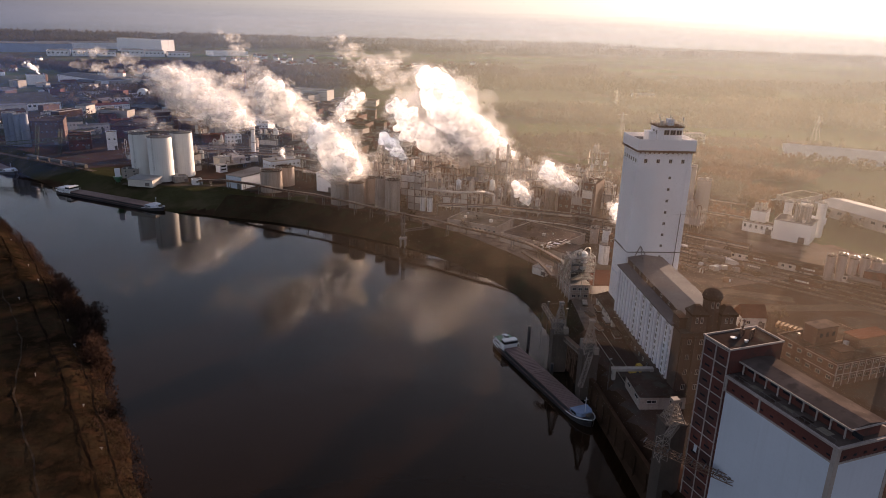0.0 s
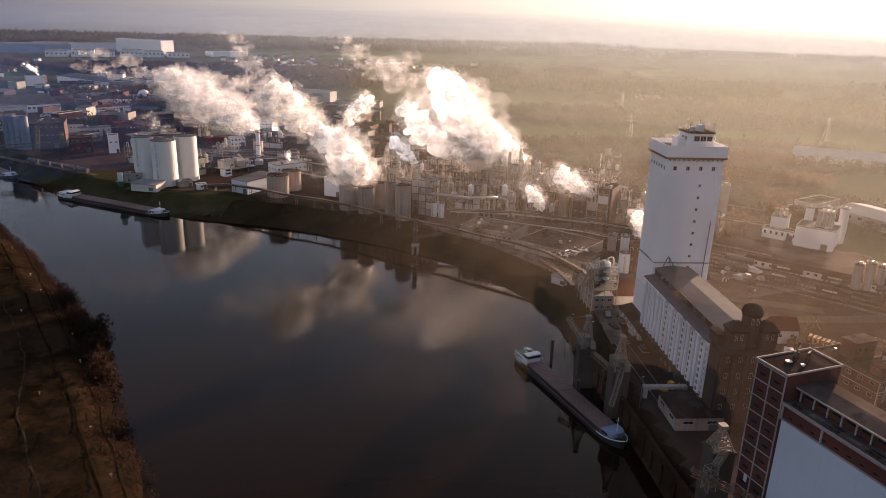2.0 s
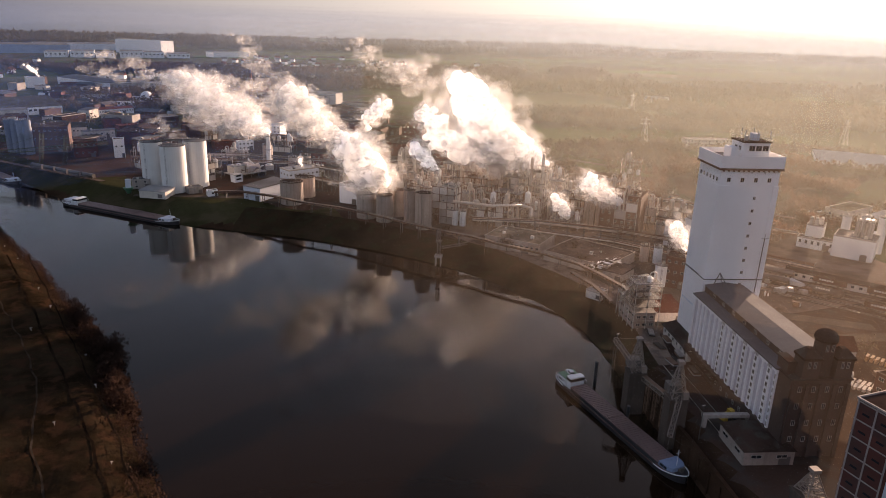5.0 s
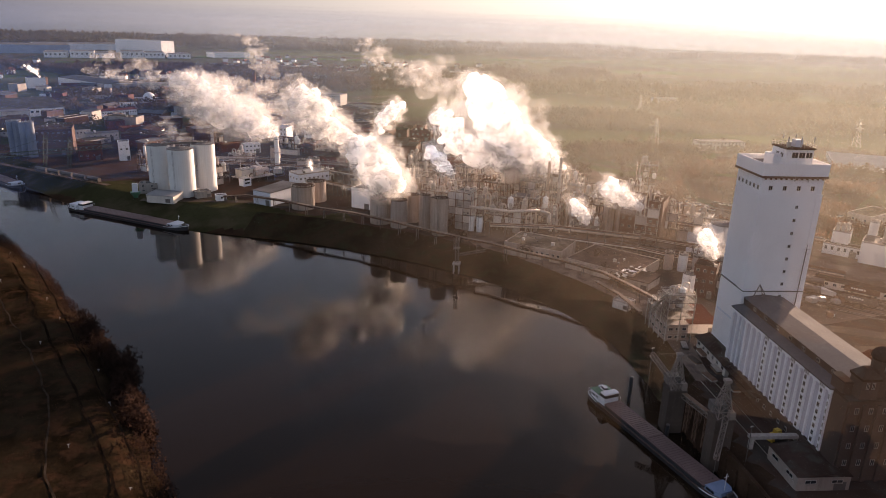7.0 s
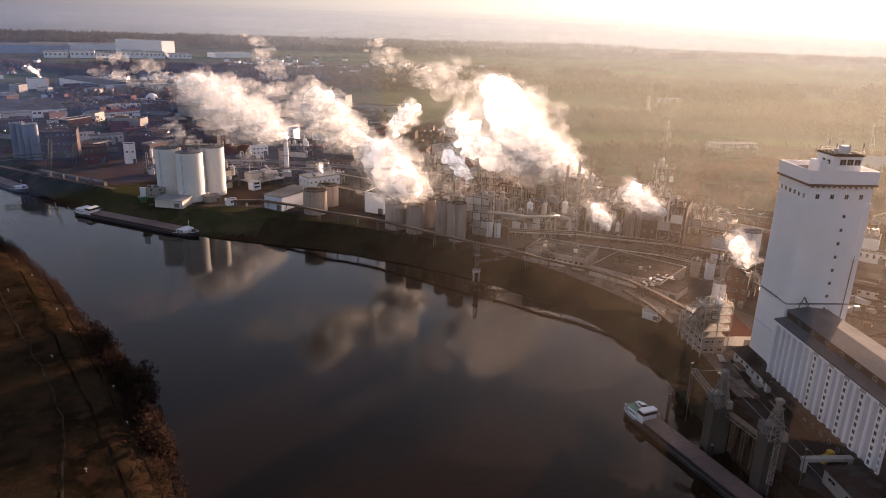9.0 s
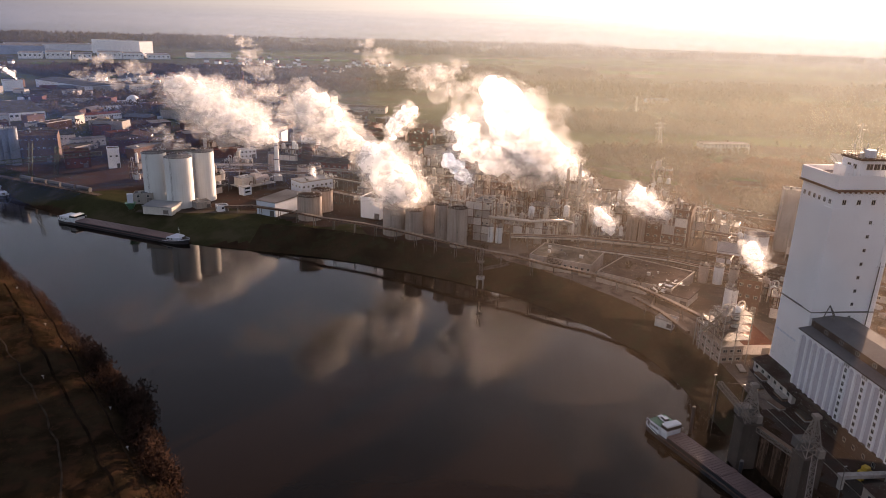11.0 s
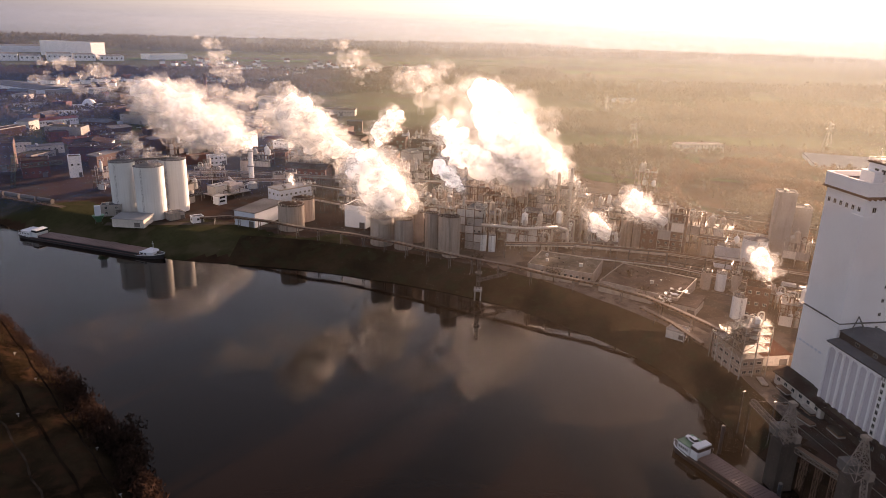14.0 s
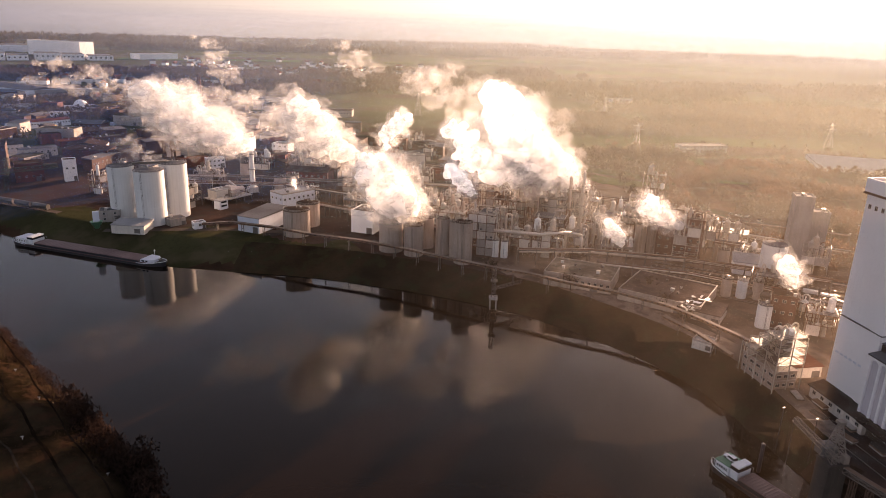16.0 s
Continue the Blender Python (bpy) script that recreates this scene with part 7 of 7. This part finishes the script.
def plume(label, pts, radii, count, seed, wisps=0.9, stuff="steam"):
    """Billowing steam along a line of places, its puffs growing from the first to the last."""
    r = random.Random(seed)
    for kind, name, n in (("steam", "steam_plume", 0 if wisps > 5 else count), ("wisp", "steam_wisp", int(count * wisps * (1.7 if wisps < 5 else 1.0)))):
        if not n:
            continue
        g = Geo()
        for k in range(n):
            f = r.random() * (len(pts) - 1)
            i = min(int(f), len(pts) - 2)
            f -= i
            c = Vector(pts[i]).lerp(Vector(pts[i + 1]), f)
            R = radii[i] + (radii[i + 1] - radii[i]) * f
            d = Vector((r.gauss(0, 1), r.gauss(0, 1), r.gauss(0, 1))).normalized()
            if kind == "steam":
                s = R * r.uniform(0.22, 0.6)
                c = c + d * (R - s * 0.7) * r.uniform(0.2, 1.0)
            else:
                s = R * r.uniform(0.18, 0.5)
                c = c + d * R * r.uniform(0.7, 1.3)
            ph = Vector((r.uniform(0, 99), 0, 0))
            st = Vector((r.uniform(0.7, 1.7), r.uniform(0.7, 1.3), r.uniform(0.5, 1.1)))
            vs = []
            for p in ICO[0]:
                q = Vector(p)
                k2 = (1 + 0.45 * noise.noise(q * 1.6 + ph) + 0.2 * noise.noise(q * 4 + ph)) if kind == "steam" else (1 + 1.1 * noise.noise(q * 1.3 + ph) + 0.5 * noise.noise(q * 3.1 + ph))
                w2 = Vector((q.x * st.x, q.y * st.y, q.z * st.z)) if kind == "wisp" else q
                vs.append(c + w2 * s * k2)
            g.add(vs, ICO[1])
        ob = solo(name, g, stuff if kind == "steam" else kind, label, "steam", "stuff", smooth=True)
        if kind == "steam":
            skin = ob.modifiers.new("skin", "REMESH")
            skin.mode, skin.voxel_size, skin.use_smooth_shade = "VOXEL", max(0.35, max(radii) * 0.055), True


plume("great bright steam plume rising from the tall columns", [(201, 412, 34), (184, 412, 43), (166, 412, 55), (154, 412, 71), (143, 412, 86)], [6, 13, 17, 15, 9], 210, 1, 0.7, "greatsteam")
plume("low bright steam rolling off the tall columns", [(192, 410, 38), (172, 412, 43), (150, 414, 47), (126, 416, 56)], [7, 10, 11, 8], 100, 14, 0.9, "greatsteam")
plume("thin steam beside the main plume", [(135, 420, 60), (130, 422, 68), (122, 424, 64)], [7, 7, 4], 24, 2, 2.0)
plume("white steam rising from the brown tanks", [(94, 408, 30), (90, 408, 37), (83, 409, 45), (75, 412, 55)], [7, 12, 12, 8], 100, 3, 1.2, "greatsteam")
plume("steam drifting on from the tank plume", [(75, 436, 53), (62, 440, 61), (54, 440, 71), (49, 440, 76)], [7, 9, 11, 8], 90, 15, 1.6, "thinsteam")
plume("steam puff beside the tank plume", [(95, 440, 57), (102, 441, 67), (108, 442, 72)], [5, 6.5, 4], 30, 12, 2.0)
plume("white steam cloud from the boiler stack", [(53, 564, 36), (39, 566, 44), (22, 566, 54), (2, 567, 65), (-12, 568, 72)], [2.5, 10, 16, 14, 9], 140, 4, 1.6, "thinsteam")
plume("small steam puff over the pale silos", [(-5, 522, 39), (-17, 523, 44), (-25, 524, 50)], [3, 4.5, 5], 8, 5, 6.0)
plume("steam from the process tower roof", [(125, 392, 38), (118, 393, 45), (111, 394, 52)], [1.5, 5, 5], 40, 6, 1.6, "greatsteam")
plume("steam from the process hall roof", [(214, 346, 26), (203, 347, 32), (194, 348, 39)], [4.5, 6.5, 6.5], 50, 7, 1.5)
plume("steam from the process hall vent", [(190, 358, 17), (186, 359, 23), (182, 360, 28)], [3, 5, 4.5], 34, 8, 1.5)
plume("steam from the boiler house vent", [(193, 264, 27), (190, 264, 33), (187, 265, 38)], [2, 4.5, 3.5], 36, 9, 2.0, "thinsteam")
plume("thin steam from the small vent", [(70, 520, 18), (68, 522, 23)], [1, 2.5], 16, 10, 2.5, "thinsteam")
plume("thin steam dissolving high over the works", [(64, 690, 78), (56, 696, 90), (44, 700, 98)], [9, 10, 7], 5, 16, 7.0)
plume("thin steam dissolving behind the main plume", [(152, 600, 80), (140, 610, 92), (128, 616, 100)], [7, 9, 6], 5, 17, 7.0)
plume("thin steam torn from the stack plume", [(-20, 560, 74), (-42, 566, 82), (-66, 572, 86)], [7, 8, 6], 6, 18, 6.0)
plume("thin steam drifting off the main plume", [(150, 430, 70), (135, 440, 85), (115, 450, 95)], [10, 12, 9], 6, 51, 7.0)
plume("thin steam spreading between the plumes", [(62, 470, 58), (35, 480, 70), (10, 490, 78)], [9, 11, 8], 6, 52, 7.0)
plume("thin steam over the process columns", [(196, 406, 44), (180, 408, 54), (160, 412, 58)], [5, 8, 9], 5, 54, 7.0)
plume("thin steam from a works vent", [(-196, 1236, 24), (-204, 1240, 34), (-214, 1244, 40)], [2, 6, 6], 20, 13)

# Sheets for the steam haze, added also to lift the plant's brightness.
for k, (ya, yb) in enumerate(((365, 300), (420, 345), (480, 420))):
    g = Geo()
    q = [(x, ya + (yb - ya) * (x - 40) / 260 + 12 * noise.noise((x * 0.03, k * 7.0, 0))) for x in range(40, 301, 10)]
    for a, b in zip(q, q[1:]):
        g.add([(*a, LAND + 1), (*b, LAND + 1), (*b, 64), (*a, 64)], [(0, 1, 2, 3)])
    solo("steam_haze_sheet", g, "haze", "translucent sheet for steam haze that also brightens the columns", "steam", "stuff", smooth=True)

# ---- trees and growth ----
def tree_meshes(material, n, seed, sx=1.0, blades=90):
    """A bare tree: tapered trunk with limbs, and a crown of fine twig clusters."""
    out = []
    for k in range(n):
        r = random.Random(seed + k)
        tr = Geo().cone(0, 0, -0.4, 3.4, 0.28, 0.2, 7)
        cr = Geo()
        for i in range(9):
            a, e = r.uniform(0, 6.28), r.uniform(0.5, 1.3)
            ln = r.uniform(3, 5.5)
            p = Vector((0, 0, r.uniform(2.2, 3.4)))
            q = p + Vector((math.cos(a) * math.cos(e), math.sin(a) * math.cos(e), math.sin(e))) * ln
            tr.tube(p, q, 0.09, 4)
            for j in range(blades // 9):
                c = p.lerp(q, r.uniform(0.4, 1.25)) + Vector((r.gauss(0, 0.8), r.gauss(0, 0.8), r.gauss(0, 0.7)))
                d = Vector((r.gauss(0, 1), r.gauss(0, 1), r.gauss(0.4, 0.8))).normalized() * r.uniform(0.6, 1.3)
                s = Vector((r.gauss(0, 1), r.gauss(0, 1), r.gauss(0, 1))).normalized() * r.uniform(0.1, 0.3) * sx
                cr.add([c - d - s, c - d + s, c + d], [(0, 1, 2)])
        out.append((tr.mesh("trunk", M["twigd"]), cr.mesh("crown", M[material])))
    return out


TREES = tree_meshes("twig", 4, 50, 1.3)


def tree(x, y, z, s, k, label="bare winter tree with fine brown twigs"):
    t = thing("tree", label, "tree", pose(x, y, z, 0, 0, k * 77 % 360), "bare trees")
    t.scale = (s, s, s)
    a, b = TREES[k % len(TREES)]
    part("trunk", a, None, t)
    part("crown", b, None, t)


def thicket(name, label, region, n, smin, smax, material, seed, zf, blades=26, wide=1.0, leaf=1.0):
    """Scrub or distant woodland: every plant a loose clump of twigs."""
    r = np.random.RandomState(seed)
    x, y = region(r, n * 2)
    z = zf(x, y)
    ok = ~np.isnan(z)
    x, y, z = x[ok][:n], y[ok][:n], z[ok][:n]
    s = r.uniform(smin, smax, len(x))
    x, y, z, s = (np.repeat(a, blades) for a in (x, y, z, s))
    m = len(x)
    h = r.random_sample(m)
    rad = s * 0.5 * wide * np.sin(np.pi * np.minimum(0.98, 0.18 + 0.8 * h)) * np.sqrt(r.random_sample(m))
    a = r.uniform(0, 6.283, m)
    c = np.stack([x + rad * np.cos(a), y + rad * np.sin(a), z + s * h * 0.95], 1)

    def way(v, lo, hi):
        return v / np.linalg.norm(v, axis=1, keepdims=True) * (s * r.uniform(lo, hi, m))[:, None]

    d = way(np.stack([r.normal(0, 0.6, m), r.normal(0, 0.6, m), r.uniform(0.3, 1.2, m)], 1), 0.1 * leaf, 0.24 * leaf)
    e = way(np.stack([r.normal(0, 1, m), r.normal(0, 1, m), r.normal(0, 0.4, m)], 1), 0.02 * leaf, 0.07 * leaf)
    v = np.stack([c - e, c + e, c + d], 1).reshape(-1, 3)
    me = bpy.data.meshes.new(name)
    me.from_pydata(v.tolist(), [], np.arange(3 * m).reshape(-1, 3).tolist())
    me.materials.append(M[material])
    return tagged(new(name, me), label, "vegetation", "", "stuff")


def land_z(x, y):
    """Height of the ground; nothing where there is water."""
    x, y = np.atleast_1d(np.asarray(x, float)), np.atleast_1d(np.asarray(y, float))
    dr, dl = signed(x, y, SHORE), -signed(x, y, LEFT)
    w = np.interp(y, [0, 120, 190, 260, 380, 470], [3, 4, 7, 18, 22, 26])
    zr = LAND * np.clip(dr / w, 0, 1) - 0.3
    zl = 8.2 * np.clip((dl + 4) / 16, 0, 1) - 3.3
    return np.where(dr > 0, zr, np.where(dl > 0, zl, np.nan))


def left_edge(lo, hi, spread):
    def pick(r, n):
        y = r.uniform(lo, hi, n)
        x = np.interp(y, [p[1] for p in LEFT][::-1], [p[0] for p in LEFT][::-1])
        return x - np.abs(r.normal(0, spread, n)), y
    return pick


def spot(x, y, sx, sy):
    return lambda r, n: (r.normal(x, sx, n), r.normal(y, sy, n))


def belt(ax, ay, bx, by, w):
    """Places along a line, w to either side of it, gathered in copses with gaps between."""
    def pick(r, n):
        f = r.random_sample(n * 5)
        x, y = ax + (bx - ax) * f + r.uniform(-1.3, 1.3, n * 5) * w, ay + (by - ay) * f + r.uniform(-1.3, 1.3, n * 5) * w
        k = 1.0 / (1.1 * w + 12)
        ok = np.array([noise.noise((p * k, q * k, ax)) > -0.04 for p, q in zip(x, y)])
        return x[ok], y[ok]
    return pick


thicket("bank_scrub", "bare brown scrub along the river edge", left_edge(150, 470, 4), 900, 2.0, 5.0, "scrub", 1, land_z)
thicket("bank_scrub", "dark bushes overhanging the water", left_edge(240, 330, 2.5), 160, 4, 8, "scrub", 2, land_z, 60)
thicket("dry_reeds", "dry reddish reeds on the rough bank", left_edge(120, 480, 34), 5200, 0.8, 2.2, "reed", 3, land_z, 7)
thicket("rough_grass", "rough dark grass tussocks on the bank", left_edge(120, 480, 40), 5200, 0.6, 1.6, "heath", 4, land_z, 7, 1.6)
thicket("inland_scrub", "dark hedge scrub behind the river bank", belt(-90, 180, -175, 480, 9), 500, 3, 8, "scrub", 5, land_z)
BUILT = np.array([p for p in FOOT if p[0] > 250 or p[1] > 900])


def flat(x, y):
    """Level ground, clear of buildings."""
    near = np.array([np.min((BUILT[:, 0] - a) ** 2 + (BUILT[:, 1] - b) ** 2) for a, b in zip(x, y)])
    return np.where(near < 170, np.nan, LAND - 0.3)


thicket("woodland", "bare brown woodland beyond the railway", belt(330, 400, 430, 250, 20), 1500, 4, 9, "twig", 6, flat, 40, leaf=1.3)
thicket("woodland", "bare woodland on the edge of the plain", belt(320, 600, 640, 440, 45), 1100, 4, 9, "twig", 7, flat, 34, leaf=1.5)
thicket("woodland", "hazy belt of bare trees", belt(420, 800, 900, 640, 60), 3000, 5, 11, "twig", 8, flat, 26, leaf=1.8)
thicket("woodland", "tree belt before the distant halls", belt(-520, 1640, 420, 1480, 80), 5600, 8, 15, "wood", 9, flat, 30, leaf=1.8)
thicket("woodland", "far woods along the horizon", belt(-500, 2900, 3000, 2300, 110), 3600, 14, 24, "twigd", 10, flat, 14, leaf=2.4)
thicket("woodland", "far woods beyond the open fields", belt(-1200, 3700, 2200, 3300, 120), 2600, 16, 26, "twigd", 16, flat, 10, leaf=3.0)
thicket("woodland", "woods on the far side of the fields", belt(500, 1180, 1900, 820, 100), 4600, 9, 16, "twigd", 11, flat, 16, leaf=2.2)
thicket("woodland", "trees scattered through the works estate", belt(-260, 900, 150, 1200, 110), 2200, 5, 10, "twig", 12, flat, 24, leaf=1.6)
thicket("woodland", "thick reddish-brown wood behind the railway", belt(318, 352, 470, 515, 42), 3000, 4, 8, "twigr", 41, flat, 36, leaf=1.4)
thicket("bushes", "bare reddish bushes scattered over the meadow", belt(320, 500, 470, 690, 60), 240, 2, 4.5, "twigr", 42, flat, 40, leaf=1.3)
thicket("woodland", "slim bare trees before the pond", belt(368, 786, 462, 772, 8), 220, 7, 13, "twigr", 43, flat, 18)
thicket("woodland", "trees beyond the railway sidings", belt(300, 180, 420, 130, 25), 600, 5, 11, "twig", 13, flat, 30, leaf=1.3)
thicket("woodland", "trees at the edge of the town", belt(150, 1300, 900, 1600, 120), 4600, 7, 14, "wood", 14, flat, 24, leaf=2.0)
thicket("woodland", "broad bare wood on the plain", belt(700, 850, 1100, 480, 80), 3600, 8, 14, "twig", 15, flat, 18, leaf=2.0)
for k in range(10, 26):
    tree(250 + (k * 41 % 110), 400 + (k * 67 % 120), LAND - 0.2, 1.0 + (k % 5) * 0.22, k)
tree(214.8, 188.2, LAND - 0.2, 0.9, 2, "small reddish bare tree beside the timber yard")

# ---- far town ----
def far_house(x, y, yaw, k):
    t = thing("far_house", "small distant house with pale walls", "house", pose(x, y, LAND, 0, 0, yaw), "far houses")
    part("wall", HOUSE[0], None, t)
    part("roof", HOUSE[1 + k % 2], None, t)


HOUSE = [Geo().box(-6, -5, -0.5, 6, 5, 6).mesh("wall", M["white"]), Geo().gable(-6.4, -5.4, 6.4, 5.4, 6, 11, "x").mesh("roof", M["roofr"]), Geo().gable(-6.4, -5.4, 6.4, 5.4, 6, 10.5, "x").mesh("roof", M["roofg"])]
r = random.Random(5)
for k in range(170):
    x, y = r.gauss(330, 170), r.gauss(1650, 170)
    if k > 120:
        x, y = r.gauss(-20, 120), r.gauss(1420, 60)
    far_house(x, y, r.uniform(0, 180), k)

# ---- the works estate: many low sheds, offices and small plant ----
r = random.Random(77)
placed = FOOT[:] + [(o.location.x, o.location.y) for o in scene.collection.objects if o.type == "EMPTY" and o.parent is None]
LOOKS = (("brickd", "roof", "low dark brick works shed"), ("brick", "roofr", "red brick works shed with tiled roof"), ("stone", "roof", "dark stone-grey works building"), ("brickd", "roofm", "dark brick works hall"), ("brick", "roof", "red brick store with bitumen roof"), ("concrete", "roofm", "flat concrete store with stained roof"), ("pale", "roofg", "pale rendered works building"), ("brickd", "roofg", "sooty brick workshop with sheet roof"))
made = 0
while made < 190:
    x, y = r.uniform(-240, 330), r.uniform(545, 1330)
    if -40 < x < 75 and y < 640:
        continue
    if x > 300 - 0.22 * (y - 400) or float(signed(np.array([x]), np.array([y]), SHORE)[0]) < 60:
        continue
    if any((x - a) ** 2 + (y - b) ** 2 < (17 + (y - 540) * 0.012) ** 2 for a, b in placed):
        continue
    placed.append((x, y))
    made += 1
    wall, roof, label = r.choice(LOOKS)
    w, d, h = r.uniform(9, 34), r.uniform(7, 18), r.uniform(3.5, 11)
    building("works_building", label, "works building", x, y, r.choice((-38, 52, 20, -30)) + r.uniform(-5, 5), w, d, h, wall, roof, r.choice(("flat", "flat", "gable", "shed")), rows=1 if r.random() < 0.5 and y < 900 else 0, vents=r.randrange(4), group="works buildings", side=False, gap=4)
for k in range(40):
    x, y = r.uniform(-60, 260), r.uniform(440, 720)
    if float(signed(np.array([x]), np.array([y]), SHORE)[0]) < 45 or any((x - a) ** 2 + (y - b) ** 2 < 150 for a, b in placed):
        continue
    placed.append((x, y))
    if k % 3:
        tank("small_tank", "small weathered works tank", x, y, r.uniform(1.8, 4), r.uniform(5, 13), r.choice(("tankb", "tankw", "tankb")), ladder=False)
    else:
        process_unit(x, y, r.choice((-40, -50, 40)), r.uniform(8, 16), r.uniform(7, 12), r.uniform(6, 13), 900 + k)

# storage yard with pale sheet stacks, poplar row, pylons
for k in range(90):
    x, y = -150 + r.uniform(0, 70), 1085 + r.uniform(0, 75)
    s = r.uniform(2.5, 5.5)
    solo("sheet_stack", Geo().box(0, 0, 0, s * 1.6, s * 0.6, 1.6).box(0.3, 0.2, 1.6, s * 1.3, s * 0.5, 2.3), r.choice(("panel", "snowy", "panel", "galv", "blue")), "wrapped pale sheet stack in the open yard", "stack", group="yard stacks", m=pose(x, y, LAND, 0, 0, r.choice((20, 112))))
for k in range(30):
    tree(368 + k * 3.2, 792 - k * 0.45 + r.uniform(-2, 2), LAND - 0.2, 1.9 + r.random() * 0.5, k, "tall slender bare poplar in a row")


def pylon(x, y, h):
    t = thing("pylon", "grey lattice power pylon on the plain", "pylon", pose(x, y, LAND), "pylons")
    g = Geo()
    for k in range(8):
        a, b = 3.2 * (1 - k * 0.115), 3.2 * (1 - (k + 1) * 0.115)
        z0, z1 = h * k / 8, h * (k + 1) / 8
        for sx, sy, tx, ty in ((-1, -1, 1, -1), (1, -1, 1, 1), (1, 1, -1, 1), (-1, 1, -1, -1)):
            g.tube((sx * a, sy * a, z0 - 0.3), (sx * b, sy * b, z1), 0.16, 4).tube((sx * a, sy * a, z0), (tx * b, ty * b, z1), 0.1, 3)
    part("tower", g, "galv", t)
    for z in (0.75, 0.9):
        part("cross_arm", Geo().tube((-6, 0, h * z), (6, 0, h * z), 0.2, 4), "galv", t)


for x, y, h in ((430, 615, 26), (640, 560, 26), (330, 900, 28), (560, 820, 28)):
    pylon(x, y, h)

# path, posts and gulls' perches on the rough bank
for k in range(12):
    y = 160 + k * 24
    x = float(np.interp(y, [q[1] for q in LEFT][::-1], [q[0] for q in LEFT][::-1])) - (7 if k % 3 else 20) - r.uniform(0, 4)
    z = float(land_z(x, y)[0])
    t = thing("marker_post", "pale wooden marker post on the bank", "post", pose(x, y, z, r.uniform(-8, 8), r.uniform(-8, 8), 0), "marker posts")
    part("post", Geo().tube((0, 0, -0.5), (0, 0, 1.3), 0.07, 5), "snowy", t)
    part("cap", Geo().box(-0.4, -0.08, 1.3, 0.4, 0.08, 1.42), "snowy", t)


def bank_line(name, pts, width, material):
    """A worn line on the rough bank that follows the lie of the land."""
    g = Geo()
    q = []
    for (ax, ay), (bx, by) in zip(pts, pts[1:]):
        n = max(2, int(math.hypot(bx - ax, by - ay) / 2.5))
        for k in range(n):
            f = k / n
            x, y = ax + (bx - ax) * f, ay + (by - ay) * f
            x += 1.2 * noise.noise((x * 0.08, y * 0.08, 5))
            q.append((x, y))
    for a, b in zip(q, q[1:]):
        d = Vector((b[0] - a[0], b[1] - a[1])).normalized()
        s = Vector((-d.y, d.x)) * width / 2 * (1 + 0.5 * noise.noise((a[0] * 0.3, a[1] * 0.3, 2)))
        vs = []
        for (x, y), sg in ((a, -1), (a, 1), (b, 1), (b, -1)):
            vs.append((x + sg * s.x, y + sg * s.y))
        rr = [noise.noise((x * 0.06, y * 0.06, 0)) + 0.6 * noise.noise((x * 0.19, y * 0.19, 3)) for x, y in vs]
        zs = [5.2 + rr[i] * 0.9 + 0.18 for i in range(4)]
        g.add([(x, y, z) for (x, y), z in zip(vs, zs)], [(0, 1, 2, 3)[::-1]])
    solo(name, g, material, kind="structure")


bank_line("path", [(-110, 420), (-88, 350), (-66, 285), (-60, 262), (-55, 221), (-41, 170), (-34, 140)], 0.55, "worn")
bank_line("furrow", [(-92, 400), (-66, 310), (-46, 241), (-34, 194), (-25, 155)], 0.8, "rut")
bank_line("furrow", [(-84, 400), (-58, 310), (-39, 241), (-28, 194), (-20, 155)], 0.5, "rut")
bank_line("furrow", [(-130, 420), (-90, 290), (-66, 215), (-48, 150)], 1.0, "rut")
thicket("red_reeds", "patch of rusty dry reeds on the bank", spot(-31, 205, 5, 7), 900, 0.8, 1.8, "reed", 31, land_z, 8, 1.4)
thicket("red_reeds", "patch of rusty dry reeds on the bank", spot(-27, 176, 4, 8), 900, 0.8, 1.8, "reed", 32, land_z, 8, 1.4)
thicket("overhanging_bushes", "tall reddish bare bushes over the water", spot(-39, 278, 2, 7), 50, 3, 6, "scrub", 33, lambda x, y: np.full(len(x), 1.2), 80)
for x, y, k in ((163, 300, 1), (161, 285, 2), (168, 314, 3), (140, 332, 0), (118, 364, 1)):
    tree(x, y, LAND - 0.2, 1.0, k)
